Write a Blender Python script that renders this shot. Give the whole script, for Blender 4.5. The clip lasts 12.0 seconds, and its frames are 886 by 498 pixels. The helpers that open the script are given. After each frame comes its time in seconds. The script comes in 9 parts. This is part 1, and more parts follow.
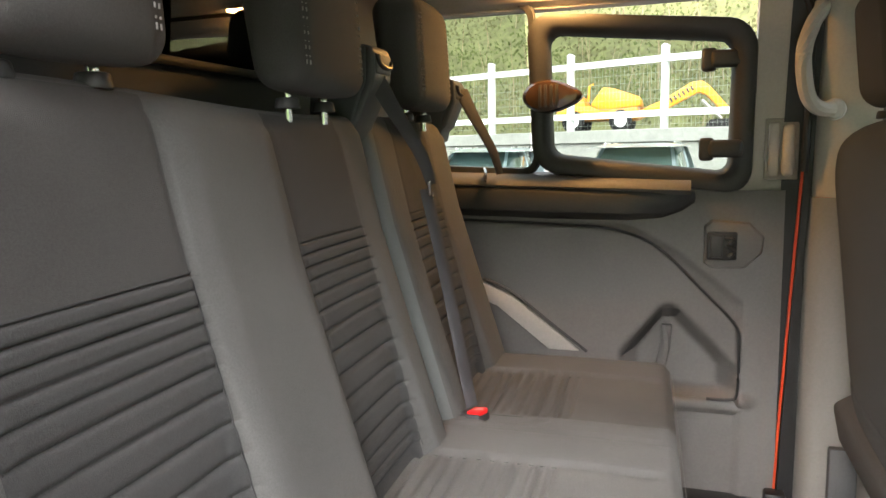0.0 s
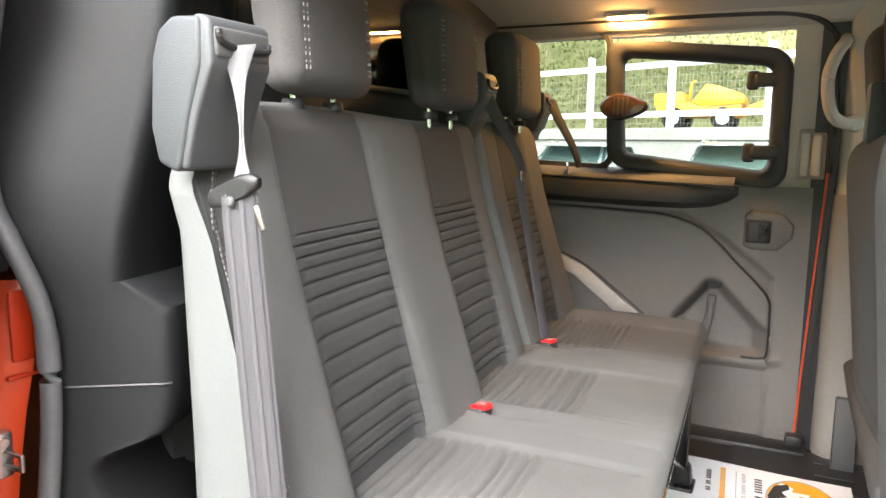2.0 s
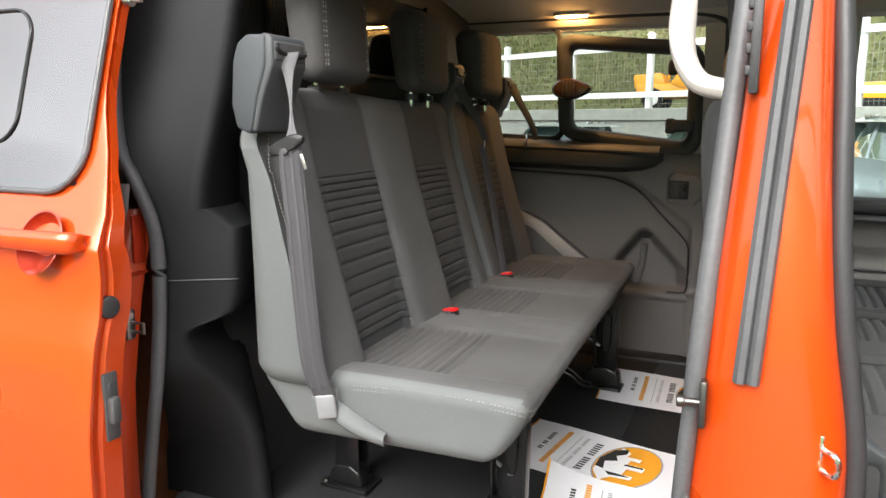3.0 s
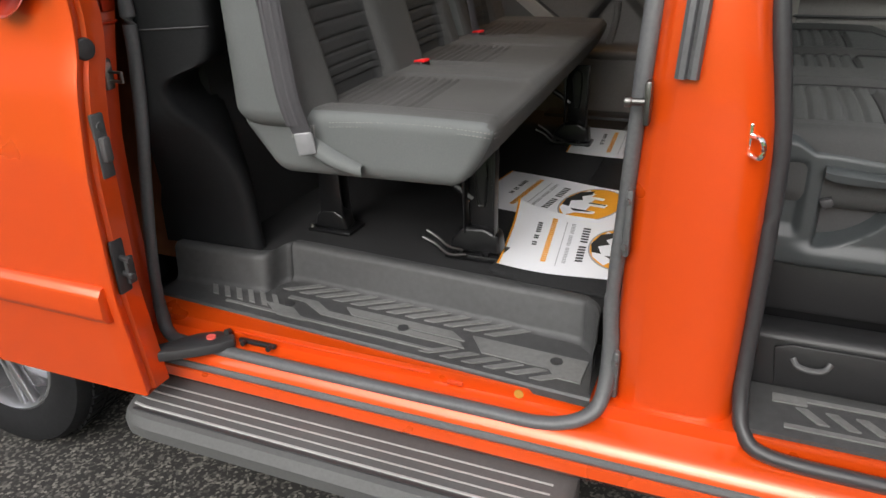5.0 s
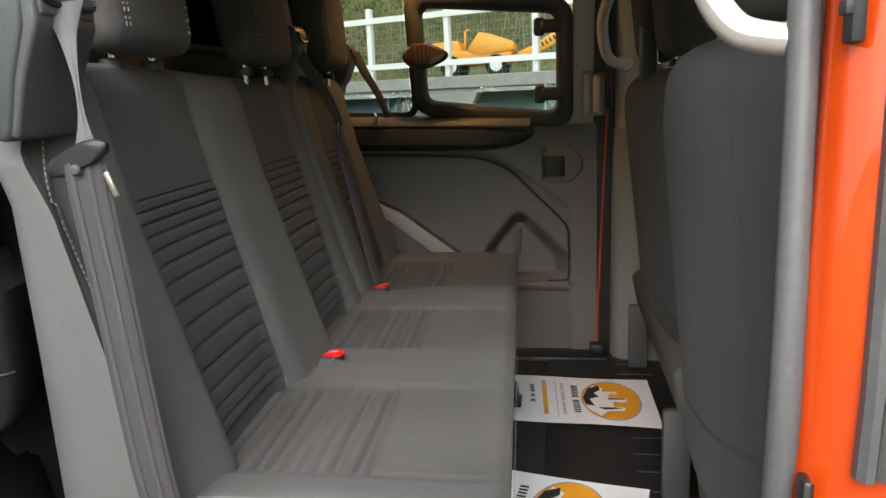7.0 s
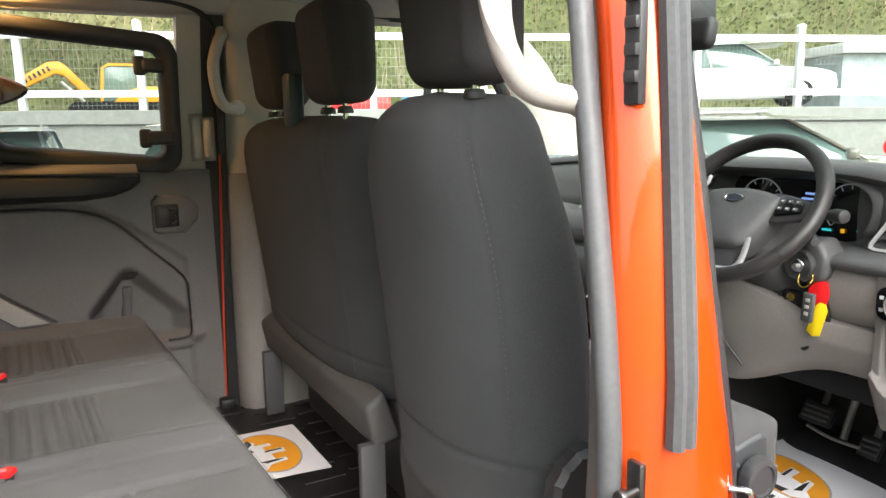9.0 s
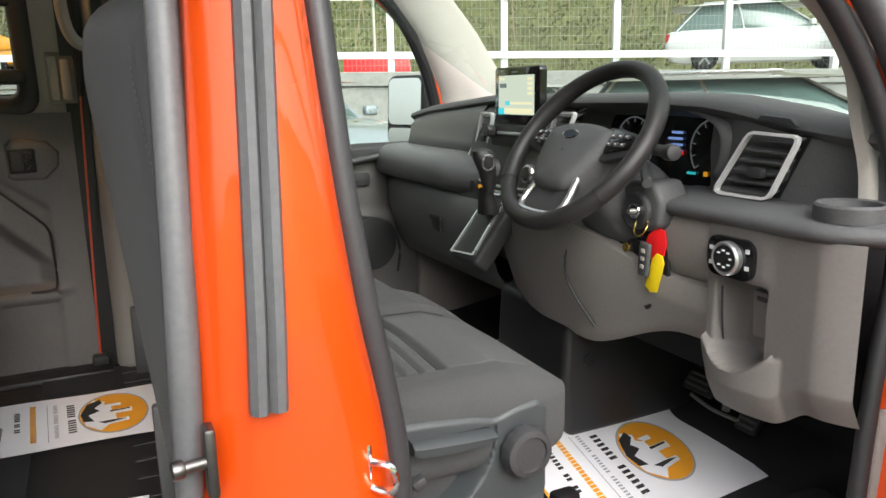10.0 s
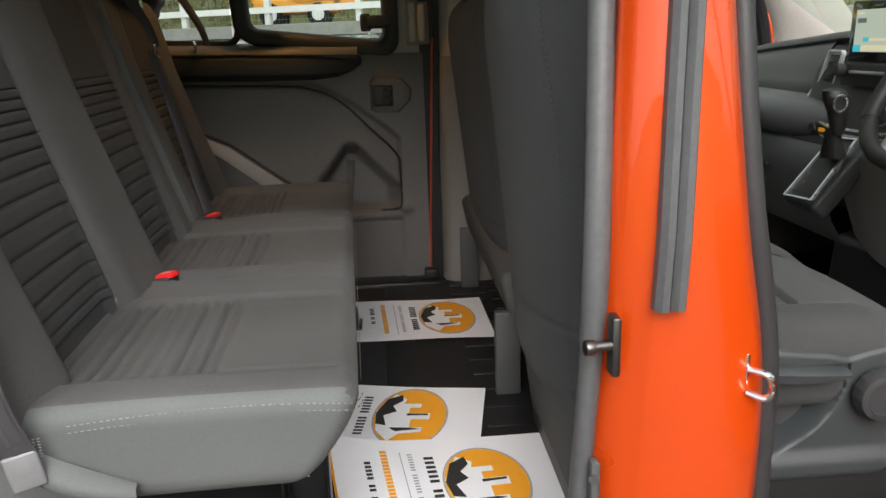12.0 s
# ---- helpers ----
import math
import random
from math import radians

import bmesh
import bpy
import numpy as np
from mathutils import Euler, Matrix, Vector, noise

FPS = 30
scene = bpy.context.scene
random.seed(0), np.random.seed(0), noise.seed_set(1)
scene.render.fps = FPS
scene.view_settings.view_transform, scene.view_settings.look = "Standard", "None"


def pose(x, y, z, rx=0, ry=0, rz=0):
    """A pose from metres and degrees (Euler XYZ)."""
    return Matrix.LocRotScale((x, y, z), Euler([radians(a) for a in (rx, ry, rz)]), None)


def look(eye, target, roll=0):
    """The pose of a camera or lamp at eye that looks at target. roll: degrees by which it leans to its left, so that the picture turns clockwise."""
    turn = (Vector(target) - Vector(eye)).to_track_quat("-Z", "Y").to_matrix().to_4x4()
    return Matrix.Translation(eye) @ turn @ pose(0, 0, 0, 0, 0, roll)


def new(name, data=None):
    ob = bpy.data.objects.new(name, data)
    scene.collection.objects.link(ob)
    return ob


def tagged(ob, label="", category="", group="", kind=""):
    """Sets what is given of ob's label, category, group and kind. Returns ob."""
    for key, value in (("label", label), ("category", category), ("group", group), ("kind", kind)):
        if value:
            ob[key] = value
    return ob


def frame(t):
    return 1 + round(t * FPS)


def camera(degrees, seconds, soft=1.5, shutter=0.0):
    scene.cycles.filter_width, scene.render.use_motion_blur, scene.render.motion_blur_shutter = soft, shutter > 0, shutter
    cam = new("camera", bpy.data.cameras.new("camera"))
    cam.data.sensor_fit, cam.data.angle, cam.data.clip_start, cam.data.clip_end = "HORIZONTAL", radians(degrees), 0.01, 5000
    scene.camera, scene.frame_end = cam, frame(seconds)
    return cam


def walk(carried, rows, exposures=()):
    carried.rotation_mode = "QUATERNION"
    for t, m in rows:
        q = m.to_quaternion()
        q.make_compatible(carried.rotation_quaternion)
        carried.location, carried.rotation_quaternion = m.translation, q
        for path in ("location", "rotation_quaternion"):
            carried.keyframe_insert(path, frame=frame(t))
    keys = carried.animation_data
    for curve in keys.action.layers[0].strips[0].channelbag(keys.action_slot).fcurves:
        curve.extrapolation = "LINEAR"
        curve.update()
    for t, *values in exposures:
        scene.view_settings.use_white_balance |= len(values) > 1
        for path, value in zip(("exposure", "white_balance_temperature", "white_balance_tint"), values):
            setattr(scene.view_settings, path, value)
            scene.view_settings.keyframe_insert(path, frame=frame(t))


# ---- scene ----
cam = camera(62.3, 12.0, soft=1.5)
PATH = [
    (0, (0.026, -0.008, 1.481), (-0.587, 1.877, 1.217), -1.0),
    (0.5, (-0.128, 0.008, 1.463), (-0.773, 1.876, 1.151), -0.2),
    (1, (-0.112, -0.042, 1.493), (-0.804, 1.804, 1.155), -0.1),
    (1.5, (0.054, -0.223, 1.494), (-0.745, 1.585, 1.186), 0.5),
    (2, (0.203, -0.493, 1.495), (-0.642, 1.297, 1.208), 0.6),
    (2.5, (0.295, -0.767, 1.488), (-0.526, 1.032, 1.185), 0.8),
    (3, (0.445, -0.957, 1.475), (-0.364, 0.841, 1.141), 0.3),
    (3.5, (0.508, -1.063, 1.463), (-0.304, 0.712, 1.028), -0.6),
    (3.7, (0.51, -1.078, 1.439), (-0.295, 0.682, 0.934), -1.0),
    (5.3, (0.523, -1.049, 1.363), (-0.179, 0.616, 0.506), -1.6),
    (5.5, (0.515, -1.037, 1.37), (-0.181, 0.64, 0.531), -1.5),
    (5.8, (0.485, -0.992, 1.398), (-0.199, 0.738, 0.662), -1.8),
    (6, (0.442, -0.93, 1.432), (-0.237, 0.836, 0.786), -1.3),
    (6.3, (0.345, -0.824, 1.48), (-0.289, 0.998, 0.95), -1.7),
    (6.5, (0.281, -0.768, 1.491), (-0.293, 1.089, 1.018), -1.9),
    (7, (0.14, -0.566, 1.49), (-0.173, 1.365, 1.076), -2.4),
    (7.2, (0.072, -0.49, 1.5), (-0.082, 1.465, 1.11), -2.7),
    (8.8, (-0.269, -0.433, 1.514), (0.632, 1.319, 1.169), -1.2),
    (9, (-0.202, -0.468, 1.504), (0.741, 1.262, 1.165), -1.1),
    (9.5, (0.034, -0.573, 1.472), (0.993, 1.146, 1.113), -0.3),
    (10, (0.303, -0.545, 1.415), (1.143, 1.22, 0.992), -1.2),
    (10.5, (0.446, -0.586, 1.414), (1.072, 1.254, 0.945), -1.3),
    (11, (0.388, -0.597, 1.402), (0.815, 1.286, 0.88), -1.7),
    (11.4, (0.309, -0.59, 1.408), (0.63, 1.308, 0.868), -2.1),
    (11.5, (0.284, -0.591, 1.403), (0.577, 1.313, 0.865), -2.1),
    (12, (0.133, -0.619, 1.412), (0.268, 1.3, 0.864), -2.0),
]
walk(cam, [(t, look(eye, target, roll)) for t, eye, target, roll in PATH],
     [(0, 2.6), (0.5, 3.15), (1.0, 3.15), (1.5, 3.0), (2.0, 2.85), (2.5, 2.2), (3.0, 1.6), (3.5, 1.2), (5.5, 0.65), (6.0, 0.85), (6.5, 0.95), (7.0, 1.2), (7.2, 1.27), (9, 1.95), (9.5, 1.75), (10, 1.42), (10.5, 1.25), (11, 1.08), (12, 0.87)])

# ---- light: bright overcast day, two warm courtesy lamps in the roof lining ----
world = bpy.data.worlds.new("sky")
scene.world = world
world.use_nodes = True
wn, wl = world.node_tree.nodes, world.node_tree.links
sky = wn.new("ShaderNodeTexSky")
sky.sky_type, sky.sun_disc = "NISHITA", False
sky.sun_elevation, sky.sun_rotation = radians(39), radians(180)
sky.dust_density, sky.air_density = 4.0, 1.2
haze = wn.new("ShaderNodeHueSaturation")
haze.inputs["Saturation"].default_value = 0.18
cloud_at = wn.new("ShaderNodeTexCoord")
cloud = wn.new("ShaderNodeTexNoise")
cloud.inputs["Scale"].default_value, cloud.inputs["Detail"].default_value = 2.2, 6.0
cloud_map = wn.new("ShaderNodeMapRange")
cloud_map.inputs["To Min"].default_value, cloud_map.inputs["To Max"].default_value = 0.5, 1.5
cloud_mix = wn.new("ShaderNodeMix")
cloud_mix.data_type, cloud_mix.blend_type = "RGBA", "MULTIPLY"
cloud_mix.inputs["Factor"].default_value = 1.0
wl.new(cloud_at.outputs["Generated"], cloud.inputs["Vector"])
wl.new(cloud.outputs["Fac"], cloud_map.inputs["Value"])
wl.new(sky.outputs["Color"], haze.inputs["Color"])
wl.new(haze.outputs["Color"], cloud_mix.inputs["A"])
wl.new(cloud_map.outputs["Result"], cloud_mix.inputs["B"])
wl.new(cloud_mix.outputs["Result"], wn["Background"].inputs["Color"])
wn["Background"].inputs["Strength"].default_value = 0.15

sun = new("sun", bpy.data.lights.new("sun", "SUN"))
sun.data.energy, sun.data.angle, sun.data.color = 1.25, radians(60), (1.0, 0.97, 0.93)
sun.matrix_world = look((0, 0, 10), (0.0, 3.2, 7.4))

# ---- materials ----
MATS = {}


def mat(name, colour, rough=0.6, metal=0.0, spread=0.12, grain=60.0, bump=0.0, bump_scale=300.0, coat=0.0, stain=0.0, spec=0.5, sheen=0.0):
    """A principled material with fine grain, broad unevenness and relief in object space."""
    if name in MATS:
        return MATS[name]
    m = bpy.data.materials.new(name)
    m.use_nodes = True
    n, l = m.node_tree.nodes, m.node_tree.links
    b = n["Principled BSDF"]
    at = n.new("ShaderNodeTexCoord")
    fine, broad = n.new("ShaderNodeTexNoise"), n.new("ShaderNodeTexNoise")
    fine.inputs["Scale"].default_value, fine.inputs["Detail"].default_value = grain, 5
    broad.inputs["Scale"].default_value, broad.inputs["Detail"].default_value = 4.0, 3
    l.new(at.outputs["Object"], fine.inputs["Vector"])
    l.new(at.outputs["Object"], broad.inputs["Vector"])
    mean = n.new("ShaderNodeMath")
    mean.operation = "ADD"
    l.new(fine.outputs["Fac"], mean.inputs[0])
    l.new(broad.outputs["Fac"], mean.inputs[1])
    ramp = n.new("ShaderNodeMapRange")
    ramp.inputs["From Min"].default_value, ramp.inputs["From Max"].default_value = 0.6, 1.4
    ramp.inputs["To Min"].default_value, ramp.inputs["To Max"].default_value = 1 - spread, 1 + spread
    l.new(mean.outputs[0], ramp.inputs["Value"])
    mul = n.new("ShaderNodeMix")
    mul.data_type, mul.blend_type = "RGBA", "MULTIPLY"
    mul.inputs["Factor"].default_value = 1.0
    mul.inputs["A"].default_value = (*colour, 1)
    l.new(ramp.outputs["Result"], mul.inputs["B"])
    l.new(mul.outputs["Result"], b.inputs["Base Color"])
    rr = n.new("ShaderNodeMapRange")
    rr.inputs["To Min"].default_value, rr.inputs["To Max"].default_value = max(0.02, rough - 0.08 - stain), min(1, rough + 0.08 + stain)
    l.new(broad.outputs["Fac"], rr.inputs["Value"])
    l.new(rr.outputs["Result"], b.inputs["Roughness"])
    b.inputs["Metallic"].default_value = metal
    b.inputs["Coat Weight"].default_value = coat
    b.inputs["Coat Roughness"].default_value = 0.04
    b.inputs["Specular IOR Level"].default_value = spec
    b.inputs["Sheen Weight"].default_value = sheen
    b.inputs["Sheen Roughness"].default_value = 0.5
    if bump:
        t = n.new("ShaderNodeTexNoise")
        t.inputs["Scale"].default_value, t.inputs["Detail"].default_value = bump_scale, 3
        l.new(at.outputs["Object"], t.inputs["Vector"])
        bm_ = n.new("ShaderNodeBump")
        bm_.inputs["Strength"].default_value, bm_.inputs["Distance"].default_value = bump, 0.002
        l.new(t.outputs["Fac"], bm_.inputs["Height"])
        l.new(bm_.outputs["Normal"], b.inputs["Normal"])
    MATS[name] = m
    return m


def glow(name, colour, strength):
    m = bpy.data.materials.new(name)
    m.use_nodes = True
    b = m.node_tree.nodes["Principled BSDF"]
    b.inputs["Base Color"].default_value = (*[0.04 * min(1, c) for c in colour], 1)
    b.inputs["Emission Color"].default_value = (*colour, 1)
    b.inputs["Emission Strength"].default_value = strength
    MATS[name] = m
    return m


def pane(name, tint, rough=0.0, ior=1.45):
    """Thin glass: what passes is tinted, and it mirrors a little at a slant."""
    m = bpy.data.materials.new(name)
    m.use_nodes = True
    n, l = m.node_tree.nodes, m.node_tree.links
    n.remove(n["Principled BSDF"])
    clear, gloss, fres, mix = n.new("ShaderNodeBsdfTransparent"), n.new("ShaderNodeBsdfGlossy"), n.new("ShaderNodeFresnel"), n.new("ShaderNodeMixShader")
    clear.inputs["Color"].default_value = (*tint, 1)
    gloss.inputs["Roughness"].default_value = rough
    fres.inputs["IOR"].default_value = ior
    l.new(fres.outputs["Fac"], mix.inputs["Fac"])
    l.new(clear.outputs["BSDF"], mix.inputs[1])
    l.new(gloss.outputs["BSDF"], mix.inputs[2])
    l.new(mix.outputs["Shader"], n["Material Output"].inputs["Surface"])
    MATS[name] = m
    return m


ORANGE = mat("orange_metallic_paint", (0.70, 0.070, 0.004), 0.30, 0.3, 0.05, 900, coat=0.9)
# duller jamb paint, also deepened: shade of the door shuts in its colour
ORANGE_IN = mat("orange_jamb_shaded", (0.56, 0.05, 0.006), 0.42, 0.1, 0.08, 300, coat=0.4)
PLAST = mat("black_grained_plastic", (0.034, 0.034, 0.036), 0.48, 0, 0.25, 200, 0.25, 700)
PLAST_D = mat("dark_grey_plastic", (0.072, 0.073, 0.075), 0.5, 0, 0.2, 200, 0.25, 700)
GREY = mat("mid_grey_trim", (0.155, 0.146, 0.140), 0.55, 0, 0.12, 150, 0.3, 600)
GREY_L = mat("pale_grey_trim", (0.47, 0.435, 0.40), 0.55, 0, 0.08, 150, 0.2, 500)
LINING = mat("roof_lining_felt", (0.42, 0.40, 0.385), 0.95, 0, 0.12, 250, 0.4, 500, sheen=0.3)
RUBBER = mat("rubber_seal", (0.085, 0.086, 0.09), 0.48, 0, 0.2, 120, 0.15, 200)
RUBBER_B = mat("black_rubber", (0.012, 0.012, 0.013), 0.45, 0, 0.3, 90, 0.2, 300)
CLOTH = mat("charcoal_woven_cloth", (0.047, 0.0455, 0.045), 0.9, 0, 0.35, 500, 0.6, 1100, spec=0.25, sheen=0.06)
CLOTH_S = mat("slate_bolster_cloth", (0.078, 0.077, 0.076), 0.85, 0, 0.3, 500, 0.55, 1100, spec=0.3, sheen=0.06)
# side vinyl, paler than the bolsters: doorway daylight put into the colour
SIDE_DAYLIT = mat("slate_vinyl_daylit", (0.112, 0.119, 0.118), 0.62, 0, 0.12, 300, 0.3, 900, spec=0.35)
CLOTH_F = mat("dark_slate_cloth", (0.052, 0.054, 0.056), 0.88, 0, 0.3, 500, 0.55, 1100, spec=0.3, sheen=0.05)
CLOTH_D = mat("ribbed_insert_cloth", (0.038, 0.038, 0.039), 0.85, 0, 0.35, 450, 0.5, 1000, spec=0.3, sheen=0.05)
THREAD = mat("pale_thread", (0.23, 0.22, 0.215), 0.8)
WEB = mat("grey_belt_webbing", (0.050, 0.048, 0.053), 0.7, 0, 0.2, 400, 0.5, 800)
CHROME = mat("bright_chrome", (0.82, 0.82, 0.83), 0.12, 1.0, 0.03)
STEEL = mat("zinc_steel", (0.55, 0.54, 0.52), 0.35, 1.0, 0.15, 150)
SATIN = mat("satin_silver", (0.68, 0.68, 0.69), 0.28, 0.9, 0.05)
GLOSSB = mat("piano_black", (0.008, 0.008, 0.009), 0.12, 0, 0.1, coat=0.6)
RED = mat("red_plastic", (0.75, 0.012, 0.015), 0.4)
YELLOW = mat("yellow_plastic", (0.85, 0.62, 0.01), 0.45)
PAPER = mat("white_paper", (0.80, 0.80, 0.83), 0.75, 0, 0.03, 300)
INK_O = mat("orange_ink", (0.85, 0.36, 0.02), 0.7, 0, 0.04)
INK_K = mat("black_ink", (0.02, 0.02, 0.02), 0.7)
INK_G = mat("grey_ink", (0.35, 0.35, 0.37), 0.7)
CARPET = mat("black_floor_covering", (0.014, 0.014, 0.015), 0.8, 0, 0.4, 120, 0.5, 500)
BLACKP = mat("deep_black_plastic", (0.014, 0.014, 0.015), 0.42, 0, 0.25, 200, 0.25, 700)
LEATHER = mat("black_leather", (0.022, 0.021, 0.021), 0.42, 0, 0.2, 200, 0.35, 500)
ASPHALT = mat("wet_asphalt", (0.05, 0.049, 0.048), 0.7, 0, 0.9, 110, 1.0, 140, stain=0.2)
GLASS = pane("clear_glass", (0.72, 0.80, 0.75))
GLASS_T = pane("green_glass", (0.44, 0.49, 0.46))
GLASS_P = pane("privacy_glass", (0.06, 0.065, 0.065), 0.0, 4.0)
WHITE = mat("white_paint", (0.8, 0.81, 0.81), 0.4, 0, 0.04)
CONCRETE = mat("concrete", (0.28, 0.28, 0.265), 0.85, 0, 0.18, 12, 0.4, 30)
LAMP = glow("warm_lamp_lens", (1.0, 0.50, 0.14), 80.0)

# ---- mesh tools ----
BASE = {}


def part(name, bm, material, parent=None, label="", smooth=True, angle=35, category="", kind="", group=""):
    """Link a bmesh as one mesh object under a thing or a part."""
    bmesh.ops.remove_doubles(bm, verts=bm.verts, dist=1e-6)
    me = bpy.data.meshes.new(name)
    bm.to_mesh(me)
    bm.free()
    for m in material if isinstance(material, (list, tuple)) else [material]:
        me.materials.append(m)
    if smooth:
        me.shade_smooth()
        me.set_sharp_from_angle(angle=radians(angle))
    ob = new(name, me)
    if parent:
        ob.parent = parent
        ob.matrix_parent_inverse = BASE.get(parent.name, Matrix()).inverted()
    return tagged(ob, label, category, group, kind)


def thing(name, label, category, at=(0, 0, 0), group="", kind=""):
    ob = new(name)
    ob.location = at
    BASE[ob.name] = Matrix.Translation(at)
    return tagged(ob, label, category, group, kind)


def node(name, parent, label=""):
    """A part that only holds pieces of its own."""
    ob = new(name)
    ob.parent = parent
    ob.matrix_parent_inverse = BASE.get(parent.name, Matrix()).inverted()
    return tagged(ob, label)


def quads(bm, grid, close_u=False, close_v=False, mi=None):
    """Faces over a grid of points (rows of columns)."""
    rows = [[bm.verts.new(p) for p in row] for row in grid]
    nu, nv = len(rows), len(rows[0])
    for i in range(nu if close_u else nu - 1):
        for j in range(nv if close_v else nv - 1):
            a, b = rows[i], rows[(i + 1) % nu]
            f = bm.faces.new((a[j], b[j], b[(j + 1) % nv], a[(j + 1) % nv]))
            if mi is not None:
                f.material_index = mi
    return rows


def box(bm, x0, x1, y0, y1, z0, z1, r=0.0, seg=2, m=None, mi=0):
    """A box between bounds, with rounded edges."""
    made = bmesh.ops.create_cube(bm, size=1)["verts"]
    bmesh.ops.transform(bm, verts=made, matrix=Matrix.Translation(((x0 + x1) / 2, (y0 + y1) / 2, (z0 + z1) / 2)) @ Matrix.Diagonal((x1 - x0, y1 - y0, z1 - z0, 1)))
    faces = list({f for v in made for f in v.link_faces})
    for f in faces:
        f.material_index = mi
    if r:
        edges = list({e for v in made for e in v.link_edges})
        out = bmesh.ops.bevel(bm, geom=edges, offset=min(r, 0.49 * min(x1 - x0, y1 - y0, z1 - z0)), segments=seg, profile=0.5, affect="EDGES")
        made = list({v for f in out["faces"] for v in f.verts} | {v for v in made if v.is_valid})
    if m is not None:
        bmesh.ops.transform(bm, verts=made, matrix=m)
    return made


def prism(bm, pts, axis, lo, hi, r=0.0, seg=2, m=None):
    """A polygon drawn in the plane across axis, drawn out from lo to hi."""
    def at(u, v, w):
        return {"x": (w, u, v), "y": (u, w, v), "z": (u, v, w)}[axis]
    a = [bm.verts.new(at(u, v, lo)) for u, v in pts]
    b = [bm.verts.new(at(u, v, hi)) for u, v in pts]
    n = len(pts)
    fs = [bm.faces.new(a), bm.faces.new(b[::-1])]
    for i in range(n):
        fs.append(bm.faces.new((a[i], b[i], b[(i + 1) % n], a[(i + 1) % n])))
    bmesh.ops.recalc_face_normals(bm, faces=fs)
    made = a + b
    if r:
        es = list({e for f in fs for e in f.edges})
        out = bmesh.ops.bevel(bm, geom=es, offset=r, segments=seg, profile=0.5, affect="EDGES", clamp_overlap=True)
        made = list({v for f in out["faces"] for v in f.verts} | {v for v in made if v.is_valid})
    if m is not None:
        bmesh.ops.transform(bm, verts=made, matrix=m)
    return made


def spline(pts, n=8, closed=False):
    """A smooth line through points."""
    P = [Vector(p) for p in pts]
    out = []
    k = len(P)
    for i in range(k if closed else k - 1):
        p0 = P[(i - 1) % k] if closed or i else P[0]
        p1, p2 = P[i], P[(i + 1) % k]
        p3 = P[(i + 2) % k] if closed or i + 2 < k else P[-1]
        for j in range(n):
            t = j / n
            out.append(0.5 * (2 * p1 + (p2 - p0) * t + (2 * p0 - 5 * p1 + 4 * p2 - p3) * t * t + (3 * p1 - p0 - 3 * p2 + p3) * t ** 3))
    if not closed:
        out.append(P[-1])
    return out


def sweep(bm, line, section, closed=False, up=(0, 0, 1), mi=None):
    """Draw a closed section (pairs: across, up) along a line."""
    line = [Vector(p) for p in line]
    rows, n = [], len(line)
    upv = Vector(up)
    for i, p in enumerate(line):
        a = line[(i - 1) % n] if closed or i else p
        b = line[(i + 1) % n] if closed or i + 1 < n else p
        d = (b - a).normalized()
        side = d.cross(upv)
        if side.length < 1e-4:
            side = d.cross(Vector((0.3, 1, 0.1)))
        side.normalize()
        v = side.cross(d)
        rows.append([p + side * s + v * t for s, t in section])
    vs = quads(bm, rows, closed, True, mi)
    if not closed:
        for row in (vs[0][::-1], vs[-1]):
            f = bm.faces.new(row)
            if mi is not None:
                f.material_index = mi
    return vs


def ring(r, n=10, r2=None):
    return [(r * math.cos(2 * math.pi * i / n), (r2 or r) * math.sin(2 * math.pi * i / n)) for i in range(n)]


def tube(bm, pts, r, n=10, smooth_n=0, closed=False, up=(0, 0, 1), r2=None, mi=None):
    return sweep(bm, spline(pts, smooth_n, closed) if smooth_n else pts, ring(r, n, r2), closed, up, mi)


def disc(bm, at, axis, r, depth, n=24, r_top=None, bevel=0.0):
    """A short cylinder from at along axis."""
    ax = Vector(axis).normalized()
    q = Vector((0, 0, 1)).rotation_difference(ax).to_matrix().to_4x4()
    made = bmesh.ops.create_cone(bm, cap_ends=True, segments=n, radius1=r, radius2=r if r_top is None else r_top, depth=depth)["verts"]
    bmesh.ops.transform(bm, verts=made, matrix=Matrix.Translation(Vector(at) + ax * depth / 2) @ q)
    if bevel:
        es = [e for e in {e for v in made for e in v.link_edges} if len(e.link_faces) == 2 and e.calc_face_angle(0) > 0.9]
        bmesh.ops.bevel(bm, geom=es, offset=bevel, segments=2, profile=0.5, affect="EDGES")
    return made


def steps(lo, hi, n):
    return [lo + (hi - lo) * i / n for i in range(n + 1)]


